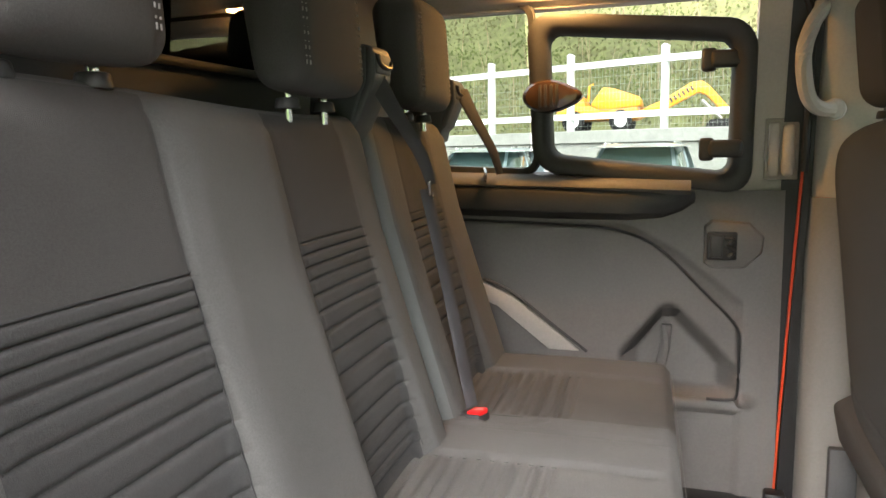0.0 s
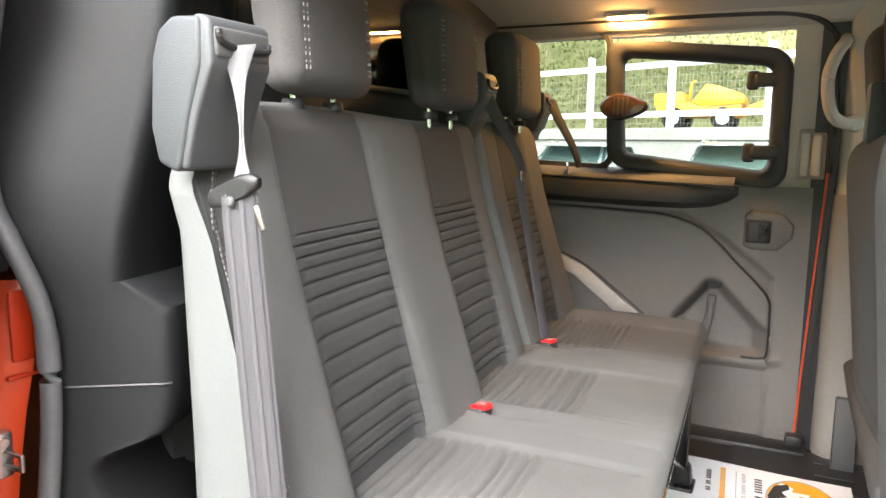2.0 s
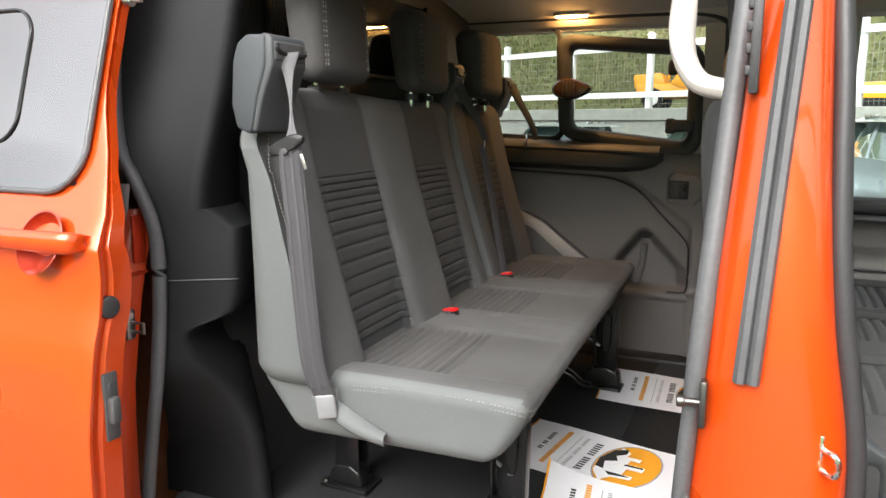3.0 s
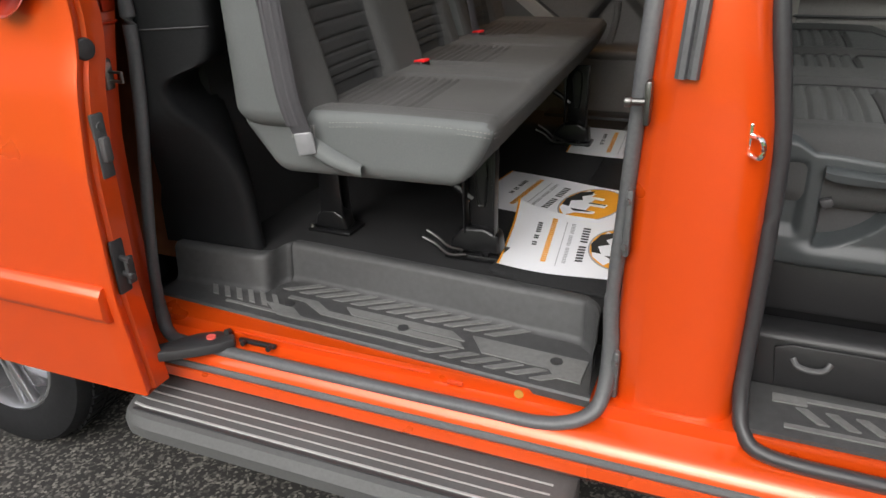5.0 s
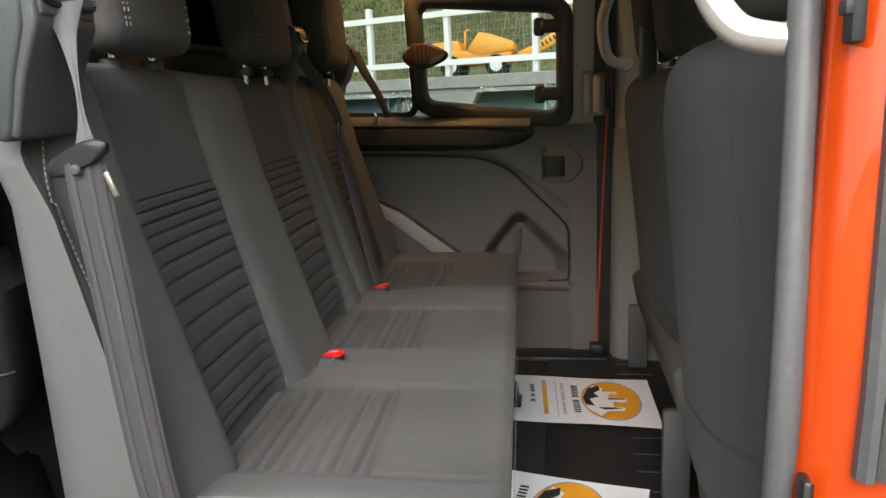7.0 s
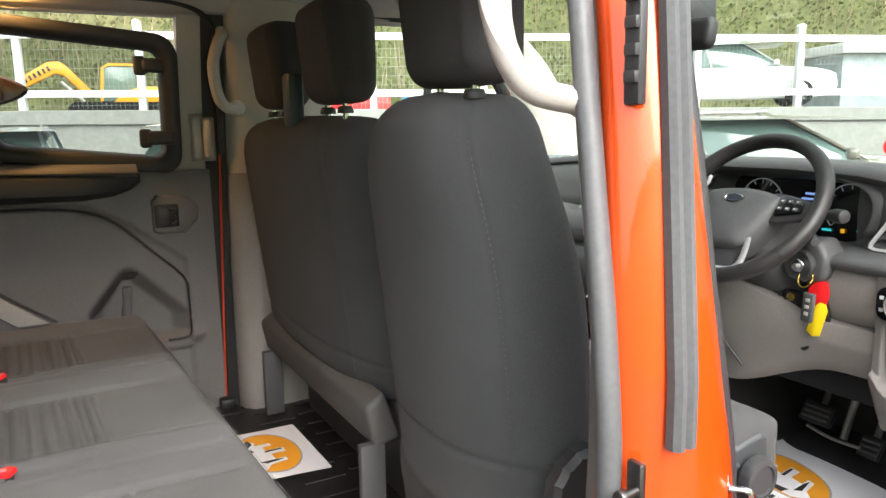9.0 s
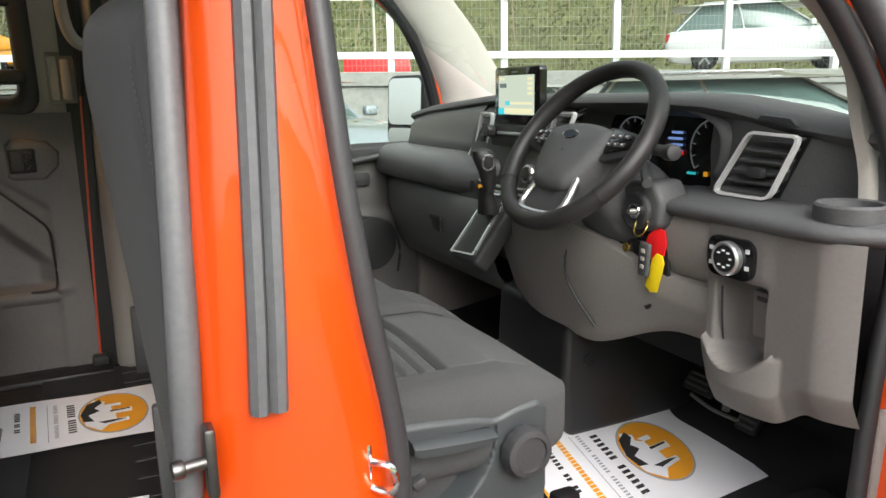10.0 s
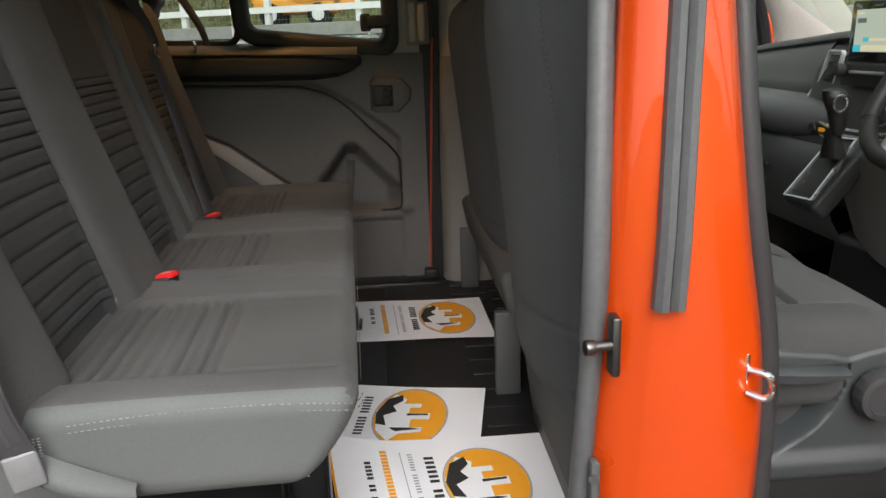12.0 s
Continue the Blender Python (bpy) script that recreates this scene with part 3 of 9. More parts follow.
def wheel(at):
    """Alloy wheel with tyre at a hub place, outer face to minus y."""
    x, y, z = at
    bm = bmesh.new()
    prof = [(0.215, 0.0), (0.235, -0.012), (0.28, -0.02), (0.318, -0.008), (0.332, 0.015), (0.335, 0.05), (0.335, 0.17), (0.318, 0.20), (0.215, 0.19)]
    rows = [[(x + r * math.cos(a), y + d, z + r * math.sin(a)) for r, d in prof] for a in [2 * math.pi * i / 72 for i in range(72)]]
    quads(bm, rows, True, False)
    w = node("wheel", van)
    tyre = part("tyre", bm, mat("tyre_rubber", (0.010, 0.010, 0.011), 0.8, 0, 0.3, 60, 0.3, 120, spec=0.2), w, "black road tyre")
    bm = bmesh.new()
    for i in range(60):
        a = 2 * math.pi * i / 60
        m = Matrix.Translation((x, y, z)) @ Matrix.Rotation(-a, 4, "Y")
        for d0, d1 in ((0.03, 0.075), (0.09, 0.125), (0.14, 0.185)):
            box(bm, 0.328, 0.3405, d0, d1, -0.012, 0.012, m=m)
    part("tread_block", bm, MATS["tyre_rubber"], w, kind="stuff")
    bm = bmesh.new()
    prof = [(0.217, 0.0), (0.21, -0.004), (0.205, 0.004), (0.198, 0.03), (0.19, 0.12), (0.0, 0.13)]
    quads(bm, [[(x + r * math.cos(a), y + d, z + r * math.sin(a)) for r, d in prof] for a in [2 * math.pi * i / 48 for i in range(48)]], True, False)
    disc(bm, (x, y + 0.03, z), (0, -1, 0), 0.05, 0.02, 24, 0.035, 0.004)
    for i in range(5):
        for s in (-0.11, 0.11):
            m = Matrix.Translation((x, y, z)) @ Matrix.Rotation(-(2 * math.pi * i / 5 + s), 4, "Y")
            prism(bm, [(0.03, -0.017), (0.203, -0.010), (0.203, 0.010), (0.03, 0.017)], "y", 0.008, 0.035, 0.004, m=m)
    part("rim", bm, mat("alloy_wheel", (0.5, 0.5, 0.52), 0.28, 0.9, 0.05), w, "silver multi-spoke alloy rim")


for hub in ((-1.36, 0.07, 0.285), (2.0, 0.07, 0.285)):
    wheel(hub)
for hub in ((-1.36, 1.80, 0.285), (2.0, 1.80, 0.285)):
    wheel(hub)

# ---- sliding door, slid back along the body ----
OUT = 0.158
sliding = node("sliding_door", van, "orange sliding side door, slid fully open")
bm = bmesh.new()
rows = []
X0, X1 = -1.72, -0.632
WX0, WX1, WZ0, WZ1 = -1.62, -0.73, 1.36, 1.75
zs = sorted(set(steps(0.40, 1.86, 40)) | {WZ0, WZ1, 1.245, 1.255})


def door_y(x, z):
    crease = 0.010 * math.exp(-((z - 1.26) / 0.03) ** 2) - 0.008 * math.exp(-((z - 1.14) / 0.05) ** 2)
    return skin(z) - OUT - crease - 0.006 * math.sin(math.pi * (x - X0) / (X1 - X0))


def door_x(x, z):
    """The front edge of the door leans back above the waist."""
    k = max(0, min(1, (z - 1.22) / 0.35))
    return x if x <= WX1 else WX1 + (x - WX1) * (1 - 0.86 * k * k * (3 - 2 * k))


def round_rect_xz(x0, x1, z0, z1, r, n=6):
    out = []
    for cx, cz, a0 in ((x1 - r, z1 - r, 0), (x0 + r, z1 - r, 90), (x0 + r, z0 + r, 180), (x1 - r, z0 + r, 270)):
        out += [(cx + r * math.cos(radians(a0 + 90 * k / n)), cz + r * math.sin(radians(a0 + 90 * k / n))) for k in range(n + 1)]
    return out


def in_window(x, z):
    return WX0 <= x <= WX1 and WZ0 <= z <= WZ1


xs = sorted(set(steps(X0, X1, 22)) | {WX0, WX1})
front = [[bm.verts.new((door_x(x, z), door_y(x, z), z)) for z in zs] for x in xs]
for i in range(len(xs) - 1):
    for j in range(len(zs) - 1):
        if not in_window((xs[i] + xs[i + 1]) / 2, (zs[j] + zs[j + 1]) / 2):
            bm.faces.new((front[i][j], front[i][j + 1], front[i + 1][j + 1], front[i + 1][j]))
hem = [[bm.verts.new((door_x(X1, z) + dx, door_y(X1, z) + dy * (1 - 0.62 * max(0, min(1, (z - 1.22) / 0.16))), z)) for dx, dy in ((0.0, 0.0), (0.006, 0.004), (0.006, 0.010), (-0.002, 0.014), (-0.004, 0.028), (0.004, 0.034), (0.004, 0.075), (-0.03, 0.08))] for z in zs]
for a, b in zip(hem, hem[1:]):
    for j in range(7):
        bm.faces.new((a[j], b[j], b[j + 1], a[j + 1]))
lip = [[bm.verts.new((x, door_y(x, 0.40) + dy, 0.40 - dz)) for dy, dz in ((0, 0), (0.006, 0.006), (0.08, 0.0))] for x in xs]
for a, b in zip(lip, lip[1:]):
    for j in range(2):
        bm.faces.new((a[j], a[j + 1], b[j + 1], b[j]))
bmesh.ops.remove_doubles(bm, verts=bm.verts, dist=1e-5)
part("door_skin", bm, ORANGE, sliding, angle=40)
bm = bmesh.new()
inner = quads(bm, [[(door_x(x, z) - 0.02, door_y(X1, z) + 0.078, z) for z in zs if z < WZ0 + 0.001] for x in (X0, X1)])
part("door_inner_trim", bm, GREY, sliding)
# its window: dark privacy glass in a black rubber
bm = bmesh.new()
prof_w = round_rect_xz(WX0 - 0.02, WX1 + 0.010, WZ0 - 0.012, WZ1 + 0.02, 0.075)
gx, gz = (WX0 + WX1) / 2, (WZ0 + WZ1) / 2
quads(bm, [[(gx + (x - gx) * f, skin(gz + (z - gz) * f) - OUT - 0.012, gz + (z - gz) * f) for x, z in prof_w[::-1]] for f in (1.0, 0.85, 0.7, 0.55, 0.4, 0.25, 0.1, 0.0)], False, True)
part("door_window", bm, GLASS_P, sliding, "tinted privacy window with an opening pane")
bm = bmesh.new()
tube(bm, [(x, skin(z) - OUT - 0.010, z) for x, z in prof_w], 0.006, 8, 0, True)
part("window_rubber", bm, RUBBER, sliding)
bm = bmesh.new()
tube(bm, [(x, skin(z) - OUT - 0.0135, z) for x, z in round_rect_xz(WX0 + 0.06, WX1 - 0.19, WZ0 + 0.075, WZ1 - 0.05, 0.06)], 0.0035, 6, 0, True)
part("pane_edge", bm, RUBBER_B, sliding, "black edge of the opening pane")
# handle in a round cup
bm = bmesh.new()
rows = []
for r, d in ((0.056, -0.003), (0.053, -0.004), (0.047, 0.006), (0.026, 0.018), (0.002, 0.021)):
    rows.append([(-0.757 + r * math.cos(a), door_y(-0.757, 1.262) + d - 0.008 + 0.42 * r * math.sin(a), 1.262 + r * math.sin(a)) for a in [2 * math.pi * i / 36 for i in range(36)]])
quads(bm, rows, False, True)
# body orange darkened: shade inside the dish put into its colour
part("handle_cup", bm, mat("orange_cup_shaded", (0.30, 0.020, 0.003), 0.4, 0.2, 0.05, coat=0.4), sliding, "dished orange handle cup", angle=60)
bm = bmesh.new()
rows = []
for x, dy, h in ((-0.94, 0.012, 0.010), (-0.93, -0.006, 0.016), (-0.90, -0.018, 0.018), (-0.80, -0.024, 0.019), (-0.70, -0.022, 0.020), (-0.668, -0.016, 0.020), (-0.655, -0.004, 0.016), (-0.652, 0.014, 0.010)):
    y = door_y(-0.75, 1.268) + dy - 0.010
    rows.append([(x, y + 0.012 * math.cos(a), 1.268 + h * math.sin(a)) for a in [2 * math.pi * i / 14 for i in range(14)]])
vs = quads(bm, [list(r) for r in zip(*[spline([r[k] for r in rows], 4) for k in range(14)])], False, True)
part("door_handle", bm, ORANGE, sliding, "body-coloured pull handle", angle=60)
# side moulding low on the door
bm = bmesh.new()
prism(bm, [(-0.100, 0.595), (-0.118, 0.60), (-0.128, 0.615), (-0.128, 0.665), (-0.118, 0.68), (-0.100, 0.685)], "x", -1.72, -0.645, 0.004)
part("side_moulding", bm, ORANGE, sliding)
# shut-face fittings: bumper, latch, lock and locating pins
yd = -0.055
bm = bmesh.new()
disc(bm, (X1, yd + 0.022, 1.148), (1, -0.15, 0), 0.022, 0.008, 24, 0.019, 0.002)
part("door_buffer", bm, PLAST, sliding, "round black rubber buffer")
bm = bmesh.new()
box(bm, X1 - 0.002, X1 + 0.008, yd - 0.006, yd + 0.026, 0.90, 1.03, 0.006)
disc(bm, (X1 + 0.006, yd + 0.01, 1.005), (1, 0, 0), 0.008, 0.005, 16)
box(bm, X1 + 0.006, X1 + 0.022, yd - 0.002, yd + 0.018, 0.935, 0.985, 0.005)
part("door_latch", bm, PLAST_D, sliding, "black latch plate")
bm = bmesh.new()
box(bm, X1 - 0.002, X1 + 0.007, yd - 0.03, yd + 0.004, 0.655, 0.775, 0.004)
disc(bm, (X1, yd - 0.01, 0.735), (1, -0.2, 0), 0.006, 0.04, 10)
disc(bm, (X1, yd - 0.01, 0.70), (1, -0.2, 0), 0.006, 0.04, 10)
box(bm, X1 + 0.02, X1 + 0.03, yd - 0.02, yd, 0.68, 0.74, 0.003)
part("locating_pin", bm, PLAST, sliding, "black locating pins on a plate")
bm = bmesh.new()
disc(bm, (X1 - 0.07, 0.12, 1.705), (1, 0, 0), 0.012, 0.012, 14)
disc(bm, (X1 - 0.06, 0.12, 1.705), (1, -0.2, -0.1), 0.004, 0.035, 8)
part("upper_pin", bm, STEEL, sliding)
# lower roller arm
bm = bmesh.new()
prism(bm, [(-0.72, -0.035), (-0.66, -0.05), (-0.56, 0.02), (-0.52, 0.055), (-0.50, 0.085), (-0.515, 0.105), (-0.56, 0.105), (-0.60, 0.08), (-0.66, 0.0), (-0.72, 0.0)], "z", 0.452, 0.478, 0.006)
part("roller_arm", bm, PLAST, sliding, "black lower roller arm")
bm = bmesh.new()
disc(bm, (-0.555, 0.07, 0.478), (0, 0, 1), 0.011, 0.004, 16)
part("roller_cap", bm, mat("red_white_cap", (0.75, 0.12, 0.1), 0.4), sliding, "red cap on the roller arm")
bm = bmesh.new()
box(bm, -0.50, -0.40, 0.095, 0.107, 0.462, 0.472, 0.003)
disc(bm, (-0.48, 0.095, 0.468), (0, -1, 0), 0.006, 0.012, 10)
disc(bm, (-0.41, 0.095, 0.468), (0, -1, 0), 0.006, 0.012, 10)
disc(bm, (-0.53, 0.105, 0.48), (0, -1, 0.3), 0.008, 0.012, 10)
part("roller", bm, RUBBER_B, sliding)

# ---- driver's door, swung wide open past the A-pillar ----
fd = node("front_door", van, "orange driver's door, swung open")
hinge = Matrix.Translation((1.50, 0.06, 0)) @ Matrix.Rotation(radians(72), 4, "Z")


def fd_part(name, bm, material, label=""):
    bmesh.ops.transform(bm, verts=bm.verts, matrix=hinge)
    return part(name, bm, material, fd, label)


bm = bmesh.new()
prism(bm, [(-0.95, 0.42), (-0.02, 0.42), (0.0, 0.8), (-0.02, 1.18), (-0.97, 1.20), (-0.97, 0.7)], "y", -0.02, 0.07, 0.02, 3)
fd_part("door_skin", bm, ORANGE)
bm = bmesh.new()
tube(bm, [(-0.02, 0.03, 1.18), (-0.25, 0.07, 1.50), (-0.5, 0.12, 1.75), (-0.72, 0.13, 1.80), (-0.98, 0.12, 1.78), (-0.98, 0.05, 1.20)], 0.022, 8, 5)
fd_part("window_frame", bm, PLAST)
bm = bmesh.new()
tube(bm, [(-0.9, -0.02, 1.08), (-0.88, -0.05, 1.08), (-0.72, -0.05, 1.08), (-0.70, -0.02, 1.08)], 0.014, 10, 5)
fd_part("door_handle", bm, ORANGE, "body-coloured pull handle")
bm = bmesh.new()
disc(bm, (-0.80, -0.02, 0.92), (0, -1, 0), 0.03, 0.012, 24, 0.026, 0.003)
fd_part("door_lock", bm, SATIN, "round satin lock")

# ---- inside lining: floor, roof, far wall, bulkhead, pillar trims ----
# load floor with a step well in the doorway
bm = bmesh.new()
prism(bm, [(-0.80, 0.270), (-0.555, 0.278), (-0.532, 0.295), (-0.525, 0.335), (-0.505, 0.358), (-0.465, 0.365), (0.22, 0.319), (0.27, 0.304), (0.34, 0.295), (0.58, 0.30), (0.585, 0.28), (1.34, 0.28), (1.75, 0.28), (1.75, 1.90), (-0.80, 1.90)], "z", 0.49, 0.585)
floor = part("floor", bm, CARPET, None, "black floor covering in the van", False, kind="structure")
# plastic step moulding with upstand
step_mat = mat("scuffed_step_plastic", (0.050, 0.050, 0.051), 0.5, 0, 0.25, 60, 0.35, 600, stain=0.1)
bm = bmesh.new()
edge = spline([(-0.80, 0.262, 0), (-0.62, 0.266, 0), (-0.555, 0.270, 0), (-0.530, 0.285, 0), (-0.522, 0.325, 0), (-0.505, 0.350, 0), (-0.465, 0.357, 0), (-0.1, 0.333, 0), (0.22, 0.311, 0), (0.268, 0.296, 0), (0.295, 0.262, 0), (0.306, 0.19, 0), (0.316, 0.12, 0)], 4)
rows = []
for p in edge:
    rows.append([(p.x, p.y + 0.03, 0.600), (p.x, p.y + 0.012, 0.602), (p.x, p.y + 0.003, 0.597), (p.x, p.y - 0.003, 0.588), (p.x, p.y - 0.008, 0.52), (p.x, p.y - 0.014, 0.508), (p.x, max(0.125, p.y - 0.025), 0.5045)])
quads(bm, rows)
part("step_upstand", bm, step_mat, floor, "black plastic step moulding", angle=50)
bm = bmesh.new()
quads(bm, [[(x, y - 0.062 * (x - 0.318), z) for y, z in ((0.40, 0.505), (0.118, 0.505), (0.108, 0.503), (0.104, 0.498), (0.105, 0.482), (0.112, 0.478), (0.40, 0.478))] for x in steps(-0.80, 0.318, 8)], False, True)
part("step_tread", bm, step_mat, floor, "dark plastic entrance tread")
# raised chevrons on the tread
chev = mat("worn_grey_tread", (0.15, 0.15, 0.147), 0.5, 0, 0.25, 80, 0.3, 500)


bar_heights = iter([0.0026 + 0.00012 * (k % 11) for k in range(200)])


def tread_bar(pts, z=0.505):
    bm = bmesh.new()
    prism(bm, [(x, y - (0.062 * (x + 0.05) - 0.004 if z < 0.5055 else 0)) for x, y in pts], "z", z, z + next(bar_heights))
    part("tread_bar", bm, chev, floor)


for k in range(12):
    x = -0.50 + k * 0.050
    tread_bar([(x, 0.258), (x + 0.024, 0.258), (x + 0.108, 0.318), (x + 0.084, 0.318)])
for k in range(6):
    x = -0.06 + k * 0.05
    tread_bar([(x, 0.140), (x + 0.024, 0.140), (x + 0.078, 0.178), (x + 0.054, 0.178)])
for k in range(6):
    x = -0.70 + k * 0.038
    tread_bar([(x, 0.222), (x + 0.017, 0.222), (x + 0.062, 0.170), (x + 0.045, 0.170)])
tread_bar([(-0.46, 0.236), (-0.38, 0.236), (-0.33, 0.206), (0.01, 0.206), (0.03, 0.186), (-0.34, 0.186), (-0.41, 0.222), (-0.46, 0.222)])
tread_bar([(-0.50, 0.186), (-0.42, 0.186), (-0.36, 0.146), (-0.44, 0.146)])
tread_bar([(-0.30, 0.240), (-0.02, 0.240), (0.02, 0.212), (-0.27, 0.212)][::-1])
tread_bar([(0.03, 0.240), (0.29, 0.240), (0.29, 0.160), (0.24, 0.160), (0.22, 0.186), (0.07, 0.186)][::-1])
tread_bar([(-0.60, 0.158), (-0.02, 0.158), (-0.02, 0.150), (-0.60, 0.150)][::-1])
for x, y in ((0.228, 0.214), (-0.13, 0.206), (-0.44, 0.200)):
    bm = bmesh.new()
    disc(bm, (x, y - 0.062 * (x + 0.05) + 0.004, 0.506), (0, 0, 1), 0.013, 0.0045, 20)
    part("tread_screw_cap", bm, PLAST, floor)
# raised floor lip behind the upstand, and a grooved mat
bm = bmesh.new()
box(bm, 0.10, 0.60, 0.40, 1.86, 0.586, 0.5905, 0.004)
for k in range(16):
    y = 0.46 + k * 0.088
    box(bm, 0.32, 0.43, y, y + 0.012, 0.5895, 0.5935, 0.002)
    box(bm, 0.45, 0.56, y + 0.02, y + 0.032, 0.5895, 0.5935, 0.002)
part("rubber_mat", bm, RUBBER_B, None, "black rubber floor mat with moulded grooves", category="floor mat")
bm = bmesh.new()
outline = [(0.01, 0.395), (0.10, 0.36), (0.34, 0.355), (0.34, 0.62), (0.02, 0.62)]
prism(bm, outline, "z", 0.586, 0.5965, 0.004)
part("carpet_mat", bm, mat("black_tufted_carpet", (0.012, 0.012, 0.013), 0.95, 0, 0.5, 300, 0.8, 700), None, "black carpet mat with a bound edge", category="floor mat")

# roof lining
bm = bmesh.new()
quads(bm, [[(x, y, 1.925 - 0.055 * max(0, abs(y - 1.04) - 0.45) / 0.32 - (0.02 if x > 0.9 else 0)) for y in steps(0.28, 1.86, 17)] for x in steps(-0.78, 1.0, 12)])
ceiling = part("ceiling", bm, LINING, None, "pale grey felt roof lining", kind="structure")
bm = bmesh.new()
prism(bm, [(0.27, 1.80), (0.31, 1.79), (0.36, 1.86), (0.34, 1.90)], "x", -0.74, 0.95, 0.008)
part("cant_rail_trim", bm, GREY_L, ceiling)
bm = bmesh.new()
prism(bm, [(1.775, 1.905), (1.79, 1.868), (1.82, 1.838), (1.86, 1.826), (1.875, 1.835), (1.84, 1.87), (1.81, 1.905)], "x", -0.78, 0.95, 0.004)
part("cant_rail_trim", bm, GREY_L, ceiling, "cream rail between window and roof lining")
bm = bmesh.new()
tube(bm, [(-0.76, 1.80, 1.868), (-0.4, 1.80, 1.868), (0.05, 1.80, 1.865), (0.20, 1.81, 1.855), (0.27, 1.83, 1.82), (0.295, 1.85, 1.76), (0.30, 1.87, 1.60), (0.30, 1.89, 1.42)], 0.009, 8, 6)
part("lining_edge_seal", bm, RUBBER_B, ceiling, "dark seal round the sliding door")
for x, y, z in ((-0.27, 1.765, 1.874),):
    lamp = thing("courtesy_lamp", "warm lit courtesy lamp in the roof lining", "lamp", (x, y, z))
    bm = bmesh.new()
    box(bm, x - 0.065, x + 0.065, y - 0.02, y + 0.02, z - 0.006, z + 0.012, 0.006)
    part("housing", bm, GREY_L, lamp)
    bm = bmesh.new()
    box(bm, x - 0.055, x + 0.055, y - 0.014, y + 0.014, z - 0.010, z - 0.004, 0.003)
    part("lens", bm, LAMP, lamp, "glowing warm lens")
bm = bmesh.new()
disc(bm, (0.02, 1.55, 1.905), (0, 0, -1), 0.022, 0.006, 20, 0.018, 0.002)
disc(bm, (0.02, 1.55, 1.90), (0, 0, -1), 0.008, 0.008, 12)
part("coat_hook", bm, GREY_L, None, "small pale grey hook plate on the roof lining", category="hook")

# far wall: lower grey panel (door trim) with recess, upper pale frame
wall = thing("wall_left", "grey and cream trim lining the far side of the van", "wall", (0, 1.9, 0.585), kind="structure")
bm = bmesh.new()


def tri(x, z):
    """Depth of the moulded forms of the far door panel, inwards positive."""
    d = 0.0
    # swage: raised field under a sweeping line
    line = 1.285 - 0.02 * (x + 0.45) if x < -0.12 else 1.278 - 0.62 * (x + 0.12) ** 1.35 * 1.6
    d += 0.012 * max(0, min(1, max((z - line) / 0.012, (x - 0.168) / 0.010)))
    return d


PANEL_X = steps(-0.78, 0.265, 130)
PANEL_Z = steps(0.50, 1.375, 110)


def pocket_in(x, z):
    """Bottle pocket: a five-sided recess with soft shoulders, open towards the top."""
    left = -0.118 + max(0, z - 0.955) * 0.80
    right = 0.176 - max(0, z - 0.925) * 0.98
    return max(0.0, min(1.0, min((x - left) / 0.042, (right - x) / 0.050, (z - 0.835) / 0.02, (1.085 - z) / 0.045)))


rows = []
for x in PANEL_X:
    row = []
    for z in PANEL_Z:
        y = 1.915 + 0.02 * (z - 0.9) - tri(x, z) + 0.055 * pocket_in(x, z)
        y -= 0.02 * bumpy(z, 0.835, 0.86, 0.02) * bumpy(x, -0.2, 0.2, 0.05)
        row.append((x, y, z))
    rows.append(row)
quads(bm, rows)
part("door_trim", bm, GREY, wall, "moulded grey door panel with a bottle pocket", angle=50)
bm = bmesh.new()
tube(bm, [(-0.70, 1.905, 1.30), (-0.45, 1.905, 1.292), (-0.25, 1.904, 1.285), (-0.12, 1.903, 1.272), (-0.02, 1.902, 1.228), (0.08, 1.90, 1.13), (0.14, 1.90, 1.07), (0.168, 1.90, 1.03), (0.172, 1.90, 0.98), (0.172, 1.90, 0.87), (0.155, 1.90, 0.85), (0.10, 1.90, 0.848)], 0.0055, 8, 6, r2=0.004)
part("trim_line", bm, PLAST, wall, "black swage line")
bm = bmesh.new()
tube(bm, [(-0.48, 1.90, 1.135), (-0.40, 1.90, 1.10), (-0.28, 1.90, 1.01), (-0.2, 1.90, 0.95)], 0.004, 8, 5)
part("trim_line", bm, PLAST, wall)
bm = bmesh.new()
prism(bm, [(-0.60, 1.17), (-0.48, 1.125), (-0.40, 1.09), (-0.22, 0.95), (-0.30, 0.95), (-0.44, 1.06), (-0.6, 1.13)], "y", 1.898, 1.91, 0.003)
part("pale_strip", bm, GREY_L, wall, "pale grey trim strip")
# pocket: dark sheet as shade on its sloping upper side, and a ridge down its back
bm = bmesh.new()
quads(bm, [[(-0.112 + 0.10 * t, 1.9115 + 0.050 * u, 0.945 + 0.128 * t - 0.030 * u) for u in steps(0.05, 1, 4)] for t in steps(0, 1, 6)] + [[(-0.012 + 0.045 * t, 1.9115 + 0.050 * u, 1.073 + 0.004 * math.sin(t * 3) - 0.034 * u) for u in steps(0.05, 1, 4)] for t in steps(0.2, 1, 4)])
part("pocket_shade_sheet", bm, PLAST_D, wall, "dark sheet for shade on the upper side of the pocket")
bm = bmesh.new()
tube(bm, [(-0.03, 1.968, 0.84), (-0.005, 1.968, 0.95), (0.0, 1.966, 1.02)], 0.014, 8, 4)
part("pocket_ridge", bm, GREY, wall)
bm = bmesh.new()
